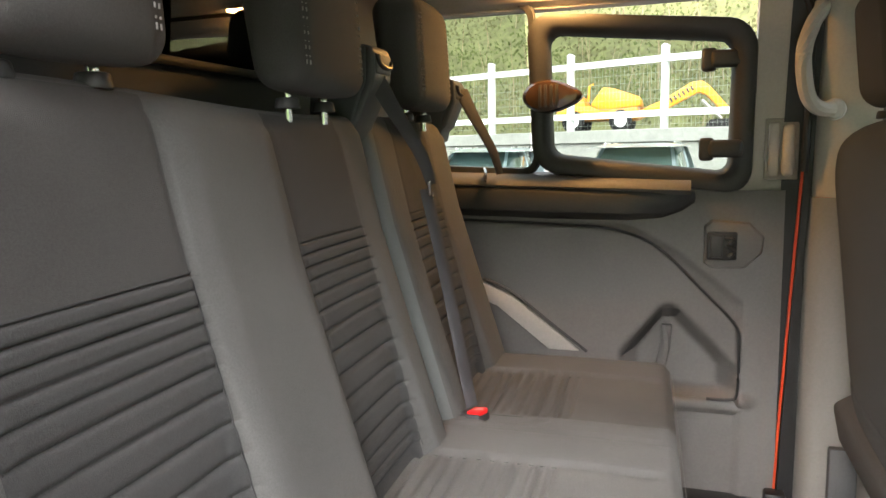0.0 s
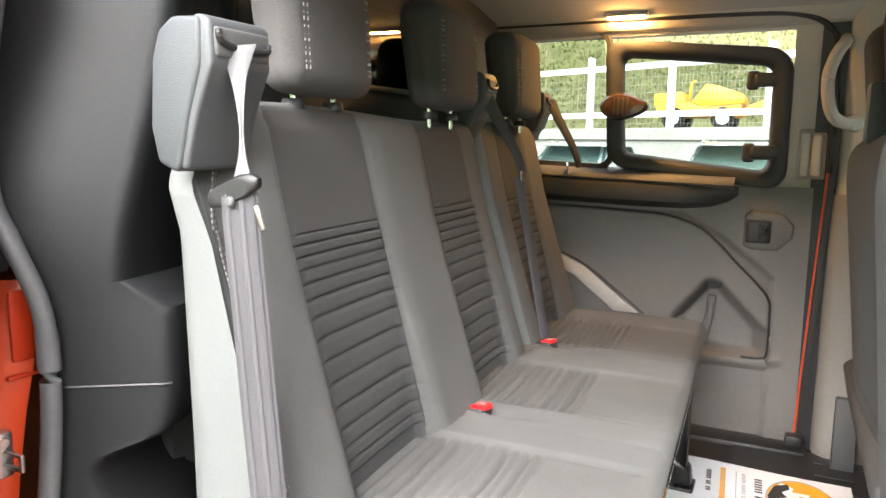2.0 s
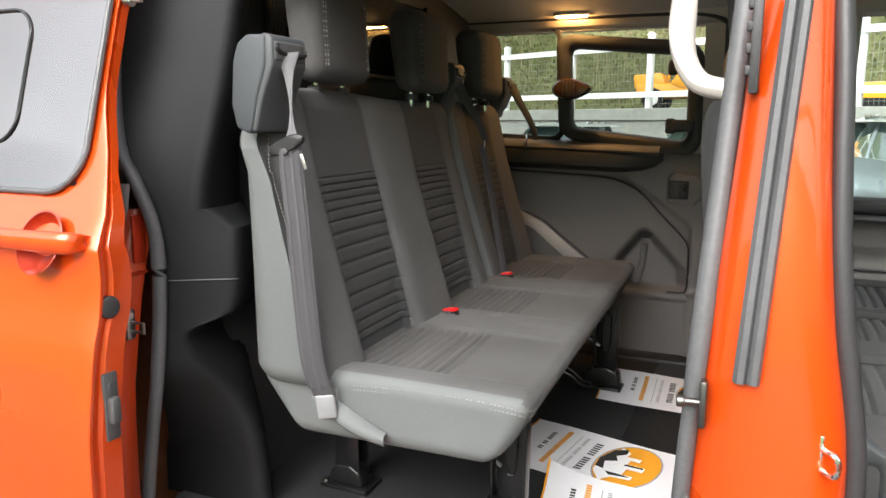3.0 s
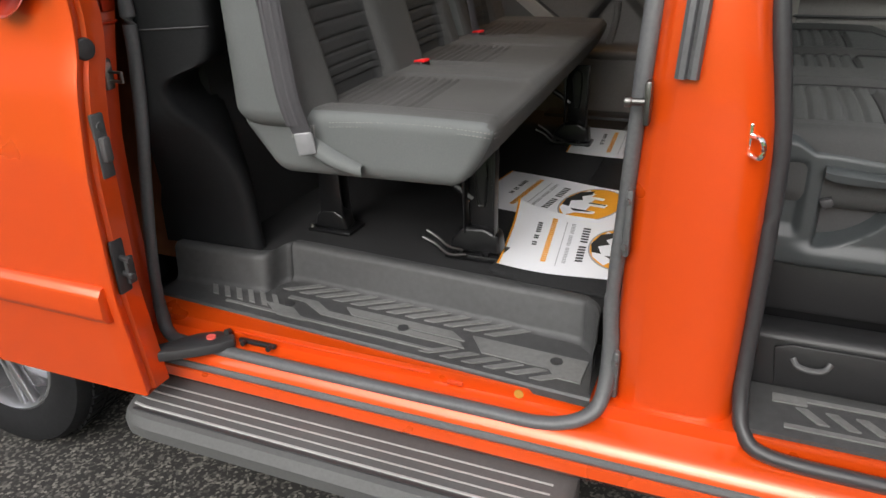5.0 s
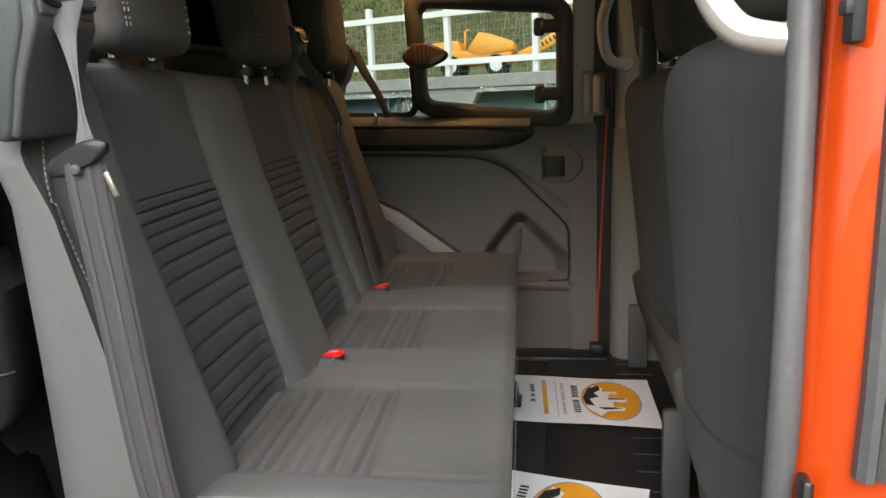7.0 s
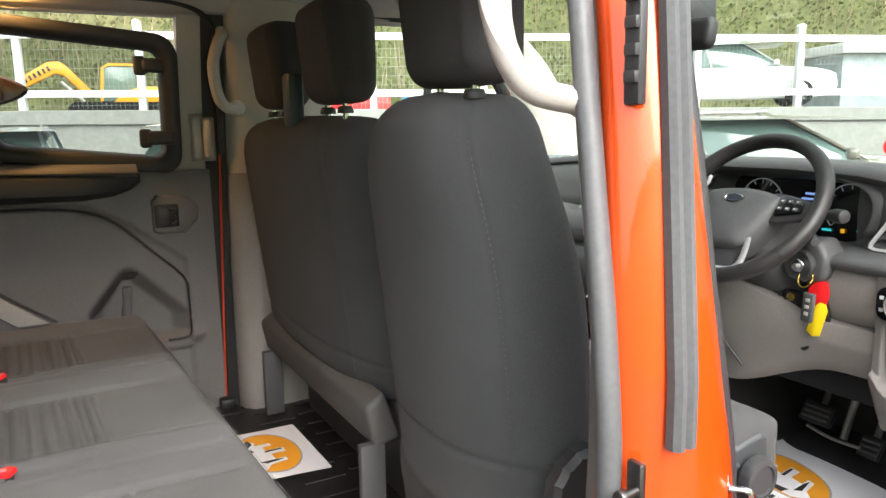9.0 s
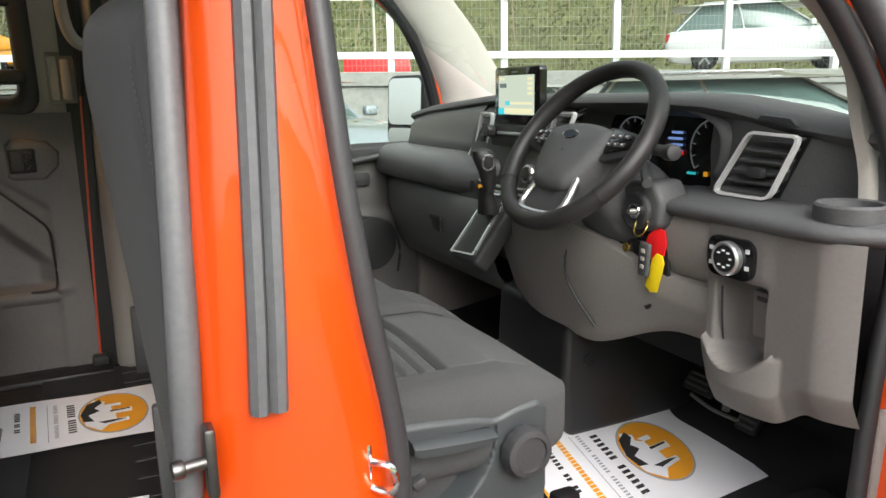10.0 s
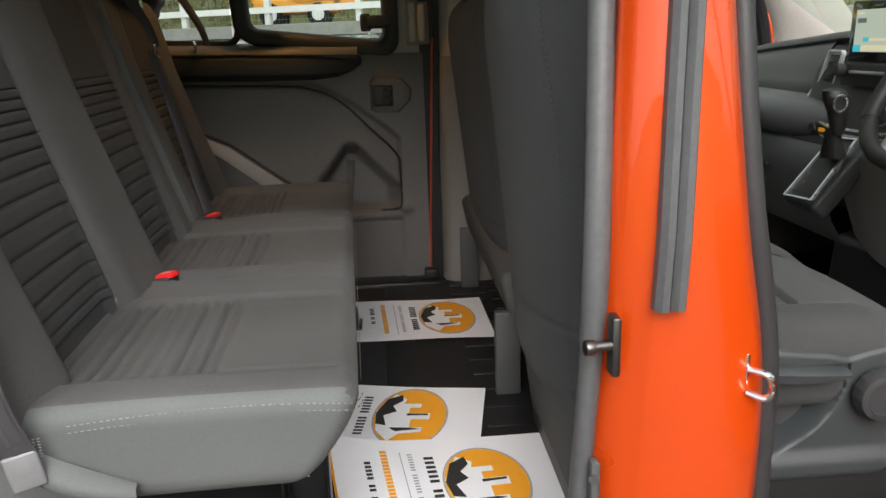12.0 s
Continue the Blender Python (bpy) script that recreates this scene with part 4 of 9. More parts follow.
prism(bm, [(1.908, 0.845), (1.900, 0.838), (1.900, 0.822), (1.918, 0.80), (1.98, 0.842)], "x", -0.16, 0.19, 0.006)
part("pocket_sill", bm, GREY, wall, "grey sill under the pocket")
# armrest ledge under the window
bm = bmesh.new()
rows = []
for x, f in [(-0.78, 1), (-0.5, 1), (-0.3, 1.0), (-0.1, 0.95), (-0.02, 0.8), (0.03, 0.55), (0.06, 0.25), (0.07, 0.02)]:
    rows.append([(x, 1.925, 1.395 - 0.03 * (x + 0.4) - 0.01), (x, 1.925 - 0.05 * f, 1.385 - 0.03 * (x + 0.4)), (x, 1.925 - 0.062 * f, 1.37 - 0.03 * (x + 0.4)), (x, 1.925 - 0.055 * f, 1.37 - 0.03 * (x + 0.4) - 0.045 * f), (x, 1.925 - 0.02 * f, 1.37 - 0.03 * (x + 0.4) - 0.065 * f), (x, 1.925, 1.37 - 0.03 * (x + 0.4) - 0.07 * f)])
quads(bm, rows)
part("armrest_ledge", bm, PLAST, wall, "black armrest ledge", angle=50)
# cream ledge in the darker grey trim: its shade put into the colour
bm = bmesh.new()
rows = [[(x, 1.94, 1.425 - 0.03 * (x + 0.4)), (x, 1.90, 1.415 - 0.03 * (x + 0.4)), (x, 1.872, 1.402 - 0.03 * (x + 0.4)), (x, 1.868, 1.390 - 0.03 * (x + 0.4)), (x, 1.885, 1.378 - 0.03 * (x + 0.4))] for x in (-0.78, -0.45, -0.1, 0.0, 0.05)]
quads(bm, rows)
part("window_ledge", bm, GREY, wall, "cream ledge under the window, greyed as shade", angle=50)
# door pull / socket plate
bm = bmesh.new()
rows = []
for d, s in ((0.0, 1.0), (0.014, 0.92), (0.02, 0.75), (0.02, 0.45)):
    rows.append([(0.145 + s * dx, 1.912 - d, 1.242 + s * dz) for dx, dz in ((-0.062, -0.05), (-0.045, -0.06), (0.035, -0.06), (0.075, -0.02), (0.078, 0.02), (0.045, 0.055), (-0.045, 0.062), (-0.062, 0.045))])
vs = quads(bm, rows, False, True)
bm.faces.new(vs[-1])
latch = part("latch_surround", bm, GREY, wall, "grey door release surround")
bm = bmesh.new()
box(bm, 0.090, 0.160, 1.884, 1.895, 1.205, 1.275, 0.008)
part("release_cup", bm, BLACKP, latch, "black recessed release")
bm = bmesh.new()
box(bm, 0.098, 0.128, 1.878, 1.886, 1.212, 1.268, 0.006)
tube(bm, [(0.13, 1.882, 1.262), (0.150, 1.878, 1.258), (0.138, 1.878, 1.242), (0.152, 1.878, 1.228), (0.14, 1.878, 1.214)], 0.006, 8, 4)
part("release_paddle", bm, PLAST, latch)
# upper cream surround with the window openings
Z_TOP = 1.87


def far_y(z):
    return 1.925 - 0.30 * max(0, z - 1.50) ** 1.2


def frame_piece(name, x0, x1, z0, z1, m, d0=0.0, d1=0.03, label=""):
    bm = bmesh.new()
    zs = steps(z0, z1, 6)
    a = quads(bm, [[(x, far_y(z) + d0, z) for z in zs] for x in (x0, x1)])
    b = quads(bm, [[(x, far_y(z) + d1, z) for z in zs] for x in (x0, x1)])
    for i in (0, 1):
        for j in range(6):
            bm.faces.new((a[i][j], a[i][j + 1], b[i][j + 1], b[i][j]))
    for j in (0, 6):
        bm.faces.new((a[0][j], a[1][j], b[1][j], b[0][j]))
    bmesh.ops.recalc_face_normals(bm, faces=bm.faces)
    return part(name, bm, m, wall, label)


frame_piece("window_surround", -0.78, 0.285, 1.825, Z_TOP, GREY_L, 0.0, 0.05, "cream window surround")
frame_piece("window_surround", -0.78, -0.64, 1.37, 1.825, GREY_L, 0.0, 0.05)
frame_piece("window_surround", 0.188, 0.292, 1.372, 1.825, GREY_L, 0.0, 0.05)
frame_piece("window_surround", -0.64, 0.188, 1.372, 1.405, GREY_L, 0.0, 0.05)
# recessed grip box right of the window; its shade is put into a darker cream
bm = bmesh.new()
box(bm, 0.215, 0.290, 1.912, 1.922, 1.40, 1.545, 0.004)
part("grip_recess", bm, mat("shaded_cream", (0.36, 0.33, 0.30), 0.6), wall)
bm = bmesh.new()
box(bm, 0.222, 0.246, 1.898, 1.915, 1.408, 1.535, 0.006)
box(bm, 0.252, 0.280, 1.890, 1.915, 1.408, 1.530, 0.010, 3)
part("grip_slider", bm, GREY_L, wall, "cream belt-height slider")
# sliding window: black frame with rounded corners, glass, catch, hinges


def round_rect(x0, x1, z0, z1, r, n=6):
    out = []
    for cx, cz, a0 in ((x1 - r, z1 - r, 0), (x0 + r, z1 - r, 90), (x0 + r, z0 + r, 180), (x1 - r, z0 + r, 270)):
        out += [(cx + r * math.cos(radians(a0 + 90 * k / n)), cz + r * math.sin(radians(a0 + 90 * k / n))) for k in range(n + 1)]
    return out


def slant(x, z, k=-0.09):
    """The window band falls a little towards the front."""
    k = k * (1 + max(0, 1.77 - z) * 0.9)
    return z + k * (x + 0.08)


bm = bmesh.new()
grid = []
for (x0, x1, z0, z1, r, d) in ((-0.350, 0.190, 1.392, 1.796, 0.065, 0.0), (-0.346, 0.186, 1.396, 1.792, 0.062, -0.022), (-0.334, 0.172, 1.410, 1.778, 0.05, -0.028), (-0.308, 0.146, 1.434, 1.756, 0.036, -0.022), (-0.296, 0.136, 1.443, 1.746, 0.03, -0.004), (-0.294, 0.134, 1.445, 1.744, 0.03, 0.02)):
    grid.append([(x, far_y(slant(x, z)) + d, slant(x, z)) for x, z in round_rect(x0, x1, z0, z1, r)])
quads(bm, grid, False, True)
window_frame = part("window_frame", bm, PLAST, wall, "black rubber-edged window frame", angle=50)
bm = bmesh.new()
quads(bm, [[(x, far_y(slant(x, z)) + 0.012, slant(x, z)) for z in steps(1.44, 1.765, 4)] for x in steps(-0.31, 0.14, 4)])
pane_r = part("window_pane", bm, GLASS_T, window_frame)
pane_r.visible_shadow = False
bm = bmesh.new()
quads(bm, [[(x, far_y(z) + 0.03, z) for z in steps(1.40, 1.83, 4)] for x in steps(-0.65, -0.36, 4)])
pane_l = part("fixed_pane", bm, GLASS_T, wall)
pane_l.visible_shadow = False
bm = bmesh.new()
grid = []
for (x0, x1, z0, z1, r, d) in ((-0.66, -0.325, 1.40, 1.845, 0.05, 0.0), (-0.655, -0.33, 1.405, 1.84, 0.045, -0.008), (-0.64, -0.345, 1.42, 1.826, 0.035, -0.004), (-0.638, -0.347, 1.422, 1.824, 0.035, 0.03)):
    grid.append([(x, far_y(slant(x, z)) + d, slant(x, z, -0.03)) for x, z in round_rect(x0, x1, z0, z1, r)])
quads(bm, grid, False, True)
part("pane_seal", bm, PLAST, wall, angle=50)
bm = bmesh.new()
rows = []
for d, s in ((-0.02, 1.0), (-0.045, 1.0), (-0.055, 0.86), (-0.058, 0.5)):
    rows.append([(-0.29 + s * 0.068 * math.cos(a) * (1.2 if math.cos(a) > 0 else 1), 1.905 + d - 0.02, 1.612 + s * 0.042 * math.sin(a) * (1 - 0.35 * max(0, math.cos(a)))) for a in [2 * math.pi * i / 20 for i in range(20)]])
vs = quads(bm, rows, False, True)
bm.faces.new(vs[-1])
catch = part("window_catch", bm, mat("smoked_amber_plastic", (0.05, 0.028, 0.018), 0.2, 0, 0.3, 60, coat=0.5), window_frame, "dark brown window catch")
bm = bmesh.new()
for k in range(4):
    box(bm, -0.315 + k * 0.014, -0.308 + k * 0.014, 1.823, 1.829, 1.585, 1.64, 0.002)
part("catch_ridge", bm, PLAST, window_frame)
for z in (1.475, 1.685):
    bm = bmesh.new()
    box(bm, 0.085, 0.165, 1.862, 1.892, z - 0.02, z + 0.022, 0.012, 3)
    box(bm, 0.065, 0.10, 1.868, 1.89, z - 0.028, z + 0.028, 0.010, 3)
    part("window_hinge", bm, PLAST, window_frame, "black hinge knuckle")
# orange body edge between sliding door and pillar, floor channel
bm = bmesh.new()
sweep(bm, [(0.262, 1.90, 0.52), (0.27, 1.90, 0.8), (0.285, 1.90, 1.15), (0.297, 1.90, 1.42), (0.30, 1.885, 1.6)], [(-0.003, -0.004), (0.003, -0.004), (0.003, 0.004), (-0.003, 0.004)], up=(0, -1, 0))
part("door_edge", bm, ORANGE_IN, wall, "thin orange body edge")
bm = bmesh.new()
sweep(bm, [(0.276, 1.905, 0.52), (0.284, 1.905, 0.8), (0.298, 1.905, 1.15), (0.31, 1.905, 1.42), (0.313, 1.89, 1.6), (0.313, 1.85, 1.78)], [(-0.008, -0.02), (0.008, -0.02), (0.008, 0.01), (-0.008, 0.01)], up=(0, -1, 0))
part("door_gap_seal", bm, RUBBER_B, wall)
bm = bmesh.new()
quads(bm, [[(x, 1.918 - 0.30 * max(0, z - 1.50) ** 1.2, z) for z in steps(0.50, 1.86, 12)] for x in (0.255, 0.33)])
part("gap_backing", bm, RUBBER_B, wall)
bm = bmesh.new()
box(bm, -0.25, 0.30, 1.82, 1.92, 0.50, 0.60, 0.01)
box(bm, 0.24, 0.29, 1.86, 1.91, 0.59, 0.63, 0.008)
part("door_channel", bm, RUBBER_B, wall, "black step channel")
bm = bmesh.new()
quads(bm, [[(x, 1.935, z) for z in (0.45, 0.6)] for x in (-0.8, 1.7)])
part("wall_foot", bm, GREY, wall)
# far B-pillar trim: lower cream, upper cream, belt
bm = bmesh.new()
rows = []
for z, o in ((0.52, 0.04), (0.55, 0.045), (0.66, 0.035), (0.80, 0.02), (1.0, 0.012), (1.36, 0.0)):
    rows.append([(0.31, 1.93, z), (0.318, 1.90 - o, z), (0.345, 1.875 - o, z), (0.44, 1.868 - o, z), (0.54, 1.88 - o, z), (0.64, 1.93, z)])
quads(bm, rows)
part("pillar_trim_lower", bm, mat("warm_grey_trim", (0.24, 0.225, 0.21), 0.55, 0, 0.1, 150, 0.25, 500), wall, "grey lower pillar trim", angle=60)
bm = bmesh.new()
rows = []
for z in steps(1.36, 1.88, 8):
    y = far_y(z)
    rows.append([(0.32, y, z), (0.33, y - 0.03, z), (0.36, y - 0.05, z), (0.50, y - 0.05, z), (0.58, y - 0.04, z), (0.67, y, z)])
quads(bm, rows)
part("pillar_trim_upper", bm, GREY_L, wall, "cream upper pillar trim", angle=60)
bm = bmesh.new()
tube(bm, [(0.315, 1.86, 1.79), (0.31, 1.82, 1.775), (0.29, 1.80, 1.74), (0.275, 1.80, 1.68), (0.285, 1.81, 1.60), (0.31, 1.83, 1.565), (0.345, 1.85, 1.56)], 0.017, 10, 6)
tube(bm, [(0.315, 1.86, 1.79), (0.36, 1.84, 1.785)], 0.017, 10)
grab = part("grab_handle", bm, GREY_L, None, "cream looped grab handle on the far pillar", category="grab handle")

# bulkhead behind the bench with a window into the load bay
bulk = thing("wall_rear", "black moulded bulkhead with a small window", "wall", (-0.7, 1.0, 0.585), kind="structure")
for y0, y1, z0, z1 in ((0.36, 1.95, 0.50, 1.62), (0.36, 0.52, 1.62, 1.92), (1.40, 1.95, 1.62, 1.92), (0.52, 1.40, 1.86, 1.92)):
    bm = bmesh.new()
    box(bm, -0.72, -0.69, y0, y1, z0, z1)
    part("panel", bm, PLAST, bulk)
bm = bmesh.new()
for ya, yb in ((0.515, 0.53), (1.39, 1.405)):
    box(bm, -0.69, -0.675, ya, yb, 1.62, 1.87, 0.004)
box(bm, -0.69, -0.675, 0.515, 1.405, 1.61, 1.625, 0.004)
part("window_rubber", bm, RUBBER_B, bulk)
bm = bmesh.new()
box(bm, -0.686, -0.682, 0.52, 1.40, 1.62, 1.86)
part("bulkhead_pane", bm, pane("bulkhead_glass", (0.85, 0.85, 0.85), 0.0, 2.0), bulk, "glass pane into the load bay")
# load bay behind: plain plywood lined walls
bm = bmesh.new()
quads(bm, [[(-2.85, y, z) for z in (0.5, 1.86)] for y in (0.3, 1.8)])
quads(bm, [[(x, 1.80, z) for z in (0.5, 1.86)] for x in (-2.85, -0.73)])
quads(bm, [[(x, 0.36, z) for z in (0.5, 1.86)] for x in (-2.85, -0.78)])
quads(bm, [[(x, y, 1.88) for y in (0.36, 1.8)] for x in (-2.85, -0.73)])
part("load_bay_lining", bm, mat("brown_ply", (0.28, 0.11, 0.05), 0.6, 0, 0.3, 20), bulk, "brown lined load bay")

# near C-pillar trim: deep black moulding with a stepped front edge
bm = bmesh.new()
EDGE = [(0.585, -0.578), (0.63, -0.583), (0.76, -0.584), (0.84, -0.600), (0.90, -0.622), (0.96, -0.652), (1.00, -0.668), (1.025, -0.671), (1.045, -0.655), (1.06, -0.622), (1.075, -0.596), (1.10, -0.588), (1.148, -0.582), (1.248, -0.583), (1.262, -0.590), (1.298, -0.630), (1.312, -0.637), (1.45, -0.626), (1.65, -0.610), (1.90, -0.592)]
SEAL_LINE = [(0.50, -0.86, 0.302), (0.68, -0.86, 0.300), (0.76, -0.80, 0.255), (0.95, -0.712, 0.150), (1.08, -0.712, 0.165), (1.18, -0.712, 0.170), (1.27, -0.712, 0.163), (1.36, -0.728, 0.138), (1.43, -0.757, 0.132), (1.56, -0.797, 0.163), (1.72, -0.82, 0.203), (1.95, -0.82, 0.24)]


def panel_foot(z):
    """Where the trim starts, behind the door seal."""
    for (z0, x0, y0), (z1, x1, y1) in zip(SEAL_LINE, SEAL_LINE[1:]):
        if z <= z1:
            f = (z - z0) / (z1 - z0)
            return x0 + (x1 - x0) * f, y0 + (y1 - y0) * f


rows = []
for p in spline([(x, z, 0) for z, x in EDGE], 2):
    z, x = p.y, p.x
    k = max(0, min(1, (z - 0.66) / 0.40))
    lean = max(0, z - 1.2) * 0.13
    ye = 0.312 - 0.058 * k + lean
    xl, yl = panel_foot(z)
    slope = (ye + 0.002 - yl) / (-0.583 - xl)

    def face(xx):
        return (xx, yl + (xx - xl) * slope, z)
    deep = 0.025 * bumpy(z, 0.97, 1.07, 0.05)
    inner = face(x - 0.016)
    rows.append([face(xl + (x - 0.016 - xl) * t) for t in (0, 0.35, 0.7, 0.93)] + [inner, (x - 0.006, inner[1] + 0.006, z), (x, inner[1] + 0.016, z), (x - 0.001, inner[1] + 0.036, z), (x - 0.02 - deep, max(ye + 0.06, 0.36), z), (-0.72, 0.45, z)])
quads(bm, rows)
part("pillar_trim", bm, mat("satin_black_moulding", (0.013, 0.0135, 0.0145), 0.5, 0, 0.2, 150, 0.2, 700, spec=0.16), bulk, "black moulded rear pillar trim", angle=50)
bm = bmesh.new()
tube(bm, [(-0.712, 0.1675, 1.149), (-0.65, 0.2095, 1.149), (-0.598, 0.2445, 1.149), (-0.5875, 0.2505, 1.149), (-0.5815, 0.2605, 1.149)], 0.0022, 6)
part("trim_joint", bm, RUBBER_B, bulk)

# near B-pillar inner trim and its grab handle
bm = bmesh.new()
rows = [[(0.343 + 0.05 * (z - 0.7), 0.178 + 0.19 * max(0, z - 1.2), z), (0.347 + 0.05 * (z - 0.7), 0.205 + 0.19 * max(0, z - 1.2), z), (0.372 + 0.05 * (z - 0.7), 0.228 + 0.19 * max(0, z - 1.2), z), (0.45, 0.265 + 0.18 * max(0, z - 1.2), z), (0.54 - 0.05 * max(0, z - 1.0) / 0.36, 0.25 + 0.16 * max(0, z - 1.2), z)] for z in steps(0.58, 1.36, 6)]
quads(bm, rows)
near_wall = thing("wall_right", "trim on the inside of the door pillar", "wall", (0.45, 0.25, 0.585), kind="structure")
part("pillar_trim_lower", bm, GREY, near_wall, angle=60)
bm = bmesh.new()
rows = [[(0.343 + 0.05 * (z - 0.7), 0.178 + 0.19 * max(0, z - 1.2), z), (0.347 + 0.05 * (z - 0.7), 0.205 + 0.19 * max(0, z - 1.2), z), (0.372 + 0.05 * (z - 0.7), 0.228 + 0.19 * max(0, z - 1.2), z), (0.45, 0.265 + 0.18 * max(0, z - 1.2), z), (0.492, 0.245 + 0.16 * max(0, z - 1.2), z)] for z in steps(1.362, 1.88, 6)]
quads(bm, rows)
part("pillar_trim_upper", bm, GREY_L, near_wall, "cream upper pillar trim", angle=60)
bm = bmesh.new()
tube(bm, [(0.36, 0.33, 1.76), (0.335, 0.325, 1.755), (0.305, 0.315, 1.72), (0.295, 0.305, 1.66), (0.30, 0.29, 1.59), (0.325, 0.275, 1.545), (0.365, 0.255, 1.53), (0.39, 0.25, 1.53)], 0.021, 12, 6, r2=0.017)
near_grab = part("grab_handle", bm, GREY_L, None, "cream looped grab handle by the doorway", category="grab handle")
for owner, p, out in ((grab, (0.35, 1.858, 1.56), (0, -1, 0)), (grab, (0.335, 1.862, 1.788), (0, -1, 0)), (near_grab, (0.375, 0.335, 1.76), (-1, 0.2, 0)), (near_grab, (0.392, 0.252, 1.53), (-1, 0.2, 0))):
    bm = bmesh.new()
    disc(bm, p, out, 0.026, 0.014, 20, 0.022, 0.003)
    part("mount", bm, GREY_L, owner)

# ---- rear bench ----
SKEW = 0.045


def bench_at(x, y, z):
    return (x - SKEW * (y - 0.6), y, z)


bench = thing("rear_bench", "charcoal cloth three-seat bench with slate bolsters and ribbed inserts", "bench seat", (-0.2, 0.95, 0.585))
RIBS = [1.362, 1.346, 1.329, 1.311, 1.291, 1.268, 1.241, 1.210, 1.176, 1.141, 1.106, 1.074, 1.047, 1.025, 1.008]
COLS = [(0.350, 0.612), (0.852, 1.084), (1.330, 1.560)]
BACK_Z0, BACK_Z1 = 0.945, 1.546


def proud(z):
    return 0.036 - 0.034 * max(0, min(1, (z - 0.95) / 0.40))


def back_front(z):
    """Front of the bolsters, which stand less proud towards the top."""
    return -0.360 - 0.230 * (z - 1.0) + proud(z)


def pillow(z):
    """Rounded pads between the stitched lines of the insert."""
    for hi, lo in zip(RIBS, RIBS[1:]):
        if lo <= z <= hi:
            t = (z - lo) / (hi - lo)
            return 0.0055 * (1 - abs(2 * t - 1) ** 5) - 0.003
    return -0.002


# dark tubes along the sewn seams stand for shade in the creases
SEAM_SHADE = mat("seam_crease_shade", (0.018, 0.018, 0.019), 0.9)


def backrest(name, y0, y1, cols):
    """One padded back: bolsters stand proud, the middle is plain above and ribbed below."""
    bm = bmesh.new()
    dy, dz = y1 - y0, BACK_Z1 - BACK_Z0
    yc = (y0 + y1) / 2

    def where(s):
        return s.y + yc, s.z + (BACK_Z0 + BACK_Z1) / 2

    def shape(s, n):
        y, z = where(s)
        f = back_front(z)
        rear = -0.535 - 0.02 * max(0, z - 1.4) / 0.14
        x = rear + (s.x + 0.07) / 0.14 * (f - rear)
        if n.x > 0.3:
            w = (n.x - 0.3) / 0.7
            inset = max(bumpy(y, a, b, 0.05) for a, b in cols)
            d = -proud(z) * inset
            for a, b in cols:
                if a < y < b:
                    if z < 1.362:
                        d += pillow(z) * bumpy(y, a, b, 0.010)
                    d -= 0.002 * math.sin((y - a) / (b - a) * math.pi)
                d -= 0.005 * groove(y, [a, b], 0.006)
            for a, b in zip(cols, cols[1:]):
                m = (a[1] + b[0]) / 2
                d += 0.010 * bumpy(y, a[1] + 0.02, b[0] - 0.02, 0.06)
            if y < 0.345:
                d -= 0.055 * ((0.345 - y) / 0.141) ** 2.2
            x += w * d
        # piping seam round the upper edge
        if n.z > 0.15 and n.x > 0.15:
            x -= 0.004 * groove(abs(n.z - 0.55), [0.0], 0.16)
        z += 0.006 * math.sin((y - y0) / dy * math.pi * len(cols)) * bumpy(z, 1.45, 1.7, 0.1)
        if y < 0.37 and z > 1.36:
            z -= 0.100 * ((0.37 - y) / 0.166) ** 2.2 * (z - 1.36) / 0.186
        return bench_at(x, y, z)

    def pick(s, n):
        y, z = where(s)
        if n.x > 0.6:
            for a, b in cols:
                if a < y < b:
                    return 2 if z < 1.362 else 1
        # faces turned to the doorway take the daylit side colour
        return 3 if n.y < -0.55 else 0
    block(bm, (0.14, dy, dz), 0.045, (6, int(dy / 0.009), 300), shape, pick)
    back = part(name, bm, [CLOTH_S, CLOTH, CLOTH_D, SIDE_DAYLIT], bench, angle=80)
    up = Vector((1, 0, 0))
    zc = (BACK_Z0 + BACK_Z1) / 2
    for a, b in cols:
        for y in (a, b):
            bm = bmesh.new()
            tube(bm, [Vector(shape(Vector((0.07, y - yc, z - zc)), up)) + Vector((0.0006, 0, 0)) for z in steps(1.0, 1.362, 40)], 0.0010, 6)
            part("seam", bm, SEAM_SHADE, back, "sewn seam drawn as a dark line")
        bm = bmesh.new()
        tube(bm, [Vector(shape(Vector((0.07, y - yc, 1.3635 - zc)), up)) + Vector((0.0004, 0, 0)) for y in steps(a, b, 24)], 0.0012, 6)
        part("seam", bm, SEAM_SHADE, back, "sewn seam drawn as a dark line")
    return back


double = backrest("double_backrest", 0.204, 1.192, COLS[:2])
backrest("single_backrest", 1.212, 1.742, COLS[2:])



def corner_line(off):
    """The piping line of the double back: up the near edge and round its top corner."""
    out = []
    for z in steps(1.05, 1.38, 40):
        out.append((back_front(z) - 0.026 - off * 0.4, 0.222 + off, z))
    for a in steps(0, 90, 16):
        c, q = math.cos(radians(a)), math.sin(radians(a))
        out.append((back_front(1.40) - 0.026 - off * 0.4 - 0.022 * q, 0.222 + off + (0.115 - off) * (1 - c), 1.38 + (0.150 - off) * q))
    return [bench_at(*p) for p in out]


bm = bmesh.new()
for off in (0.0, 0.010):
    stitches(bm, corner_line(off), up=(1, -0.6, 0))
part("stitching", bm, THREAD, double, "pale twin stitching", kind="stuff")
bm = bmesh.new()
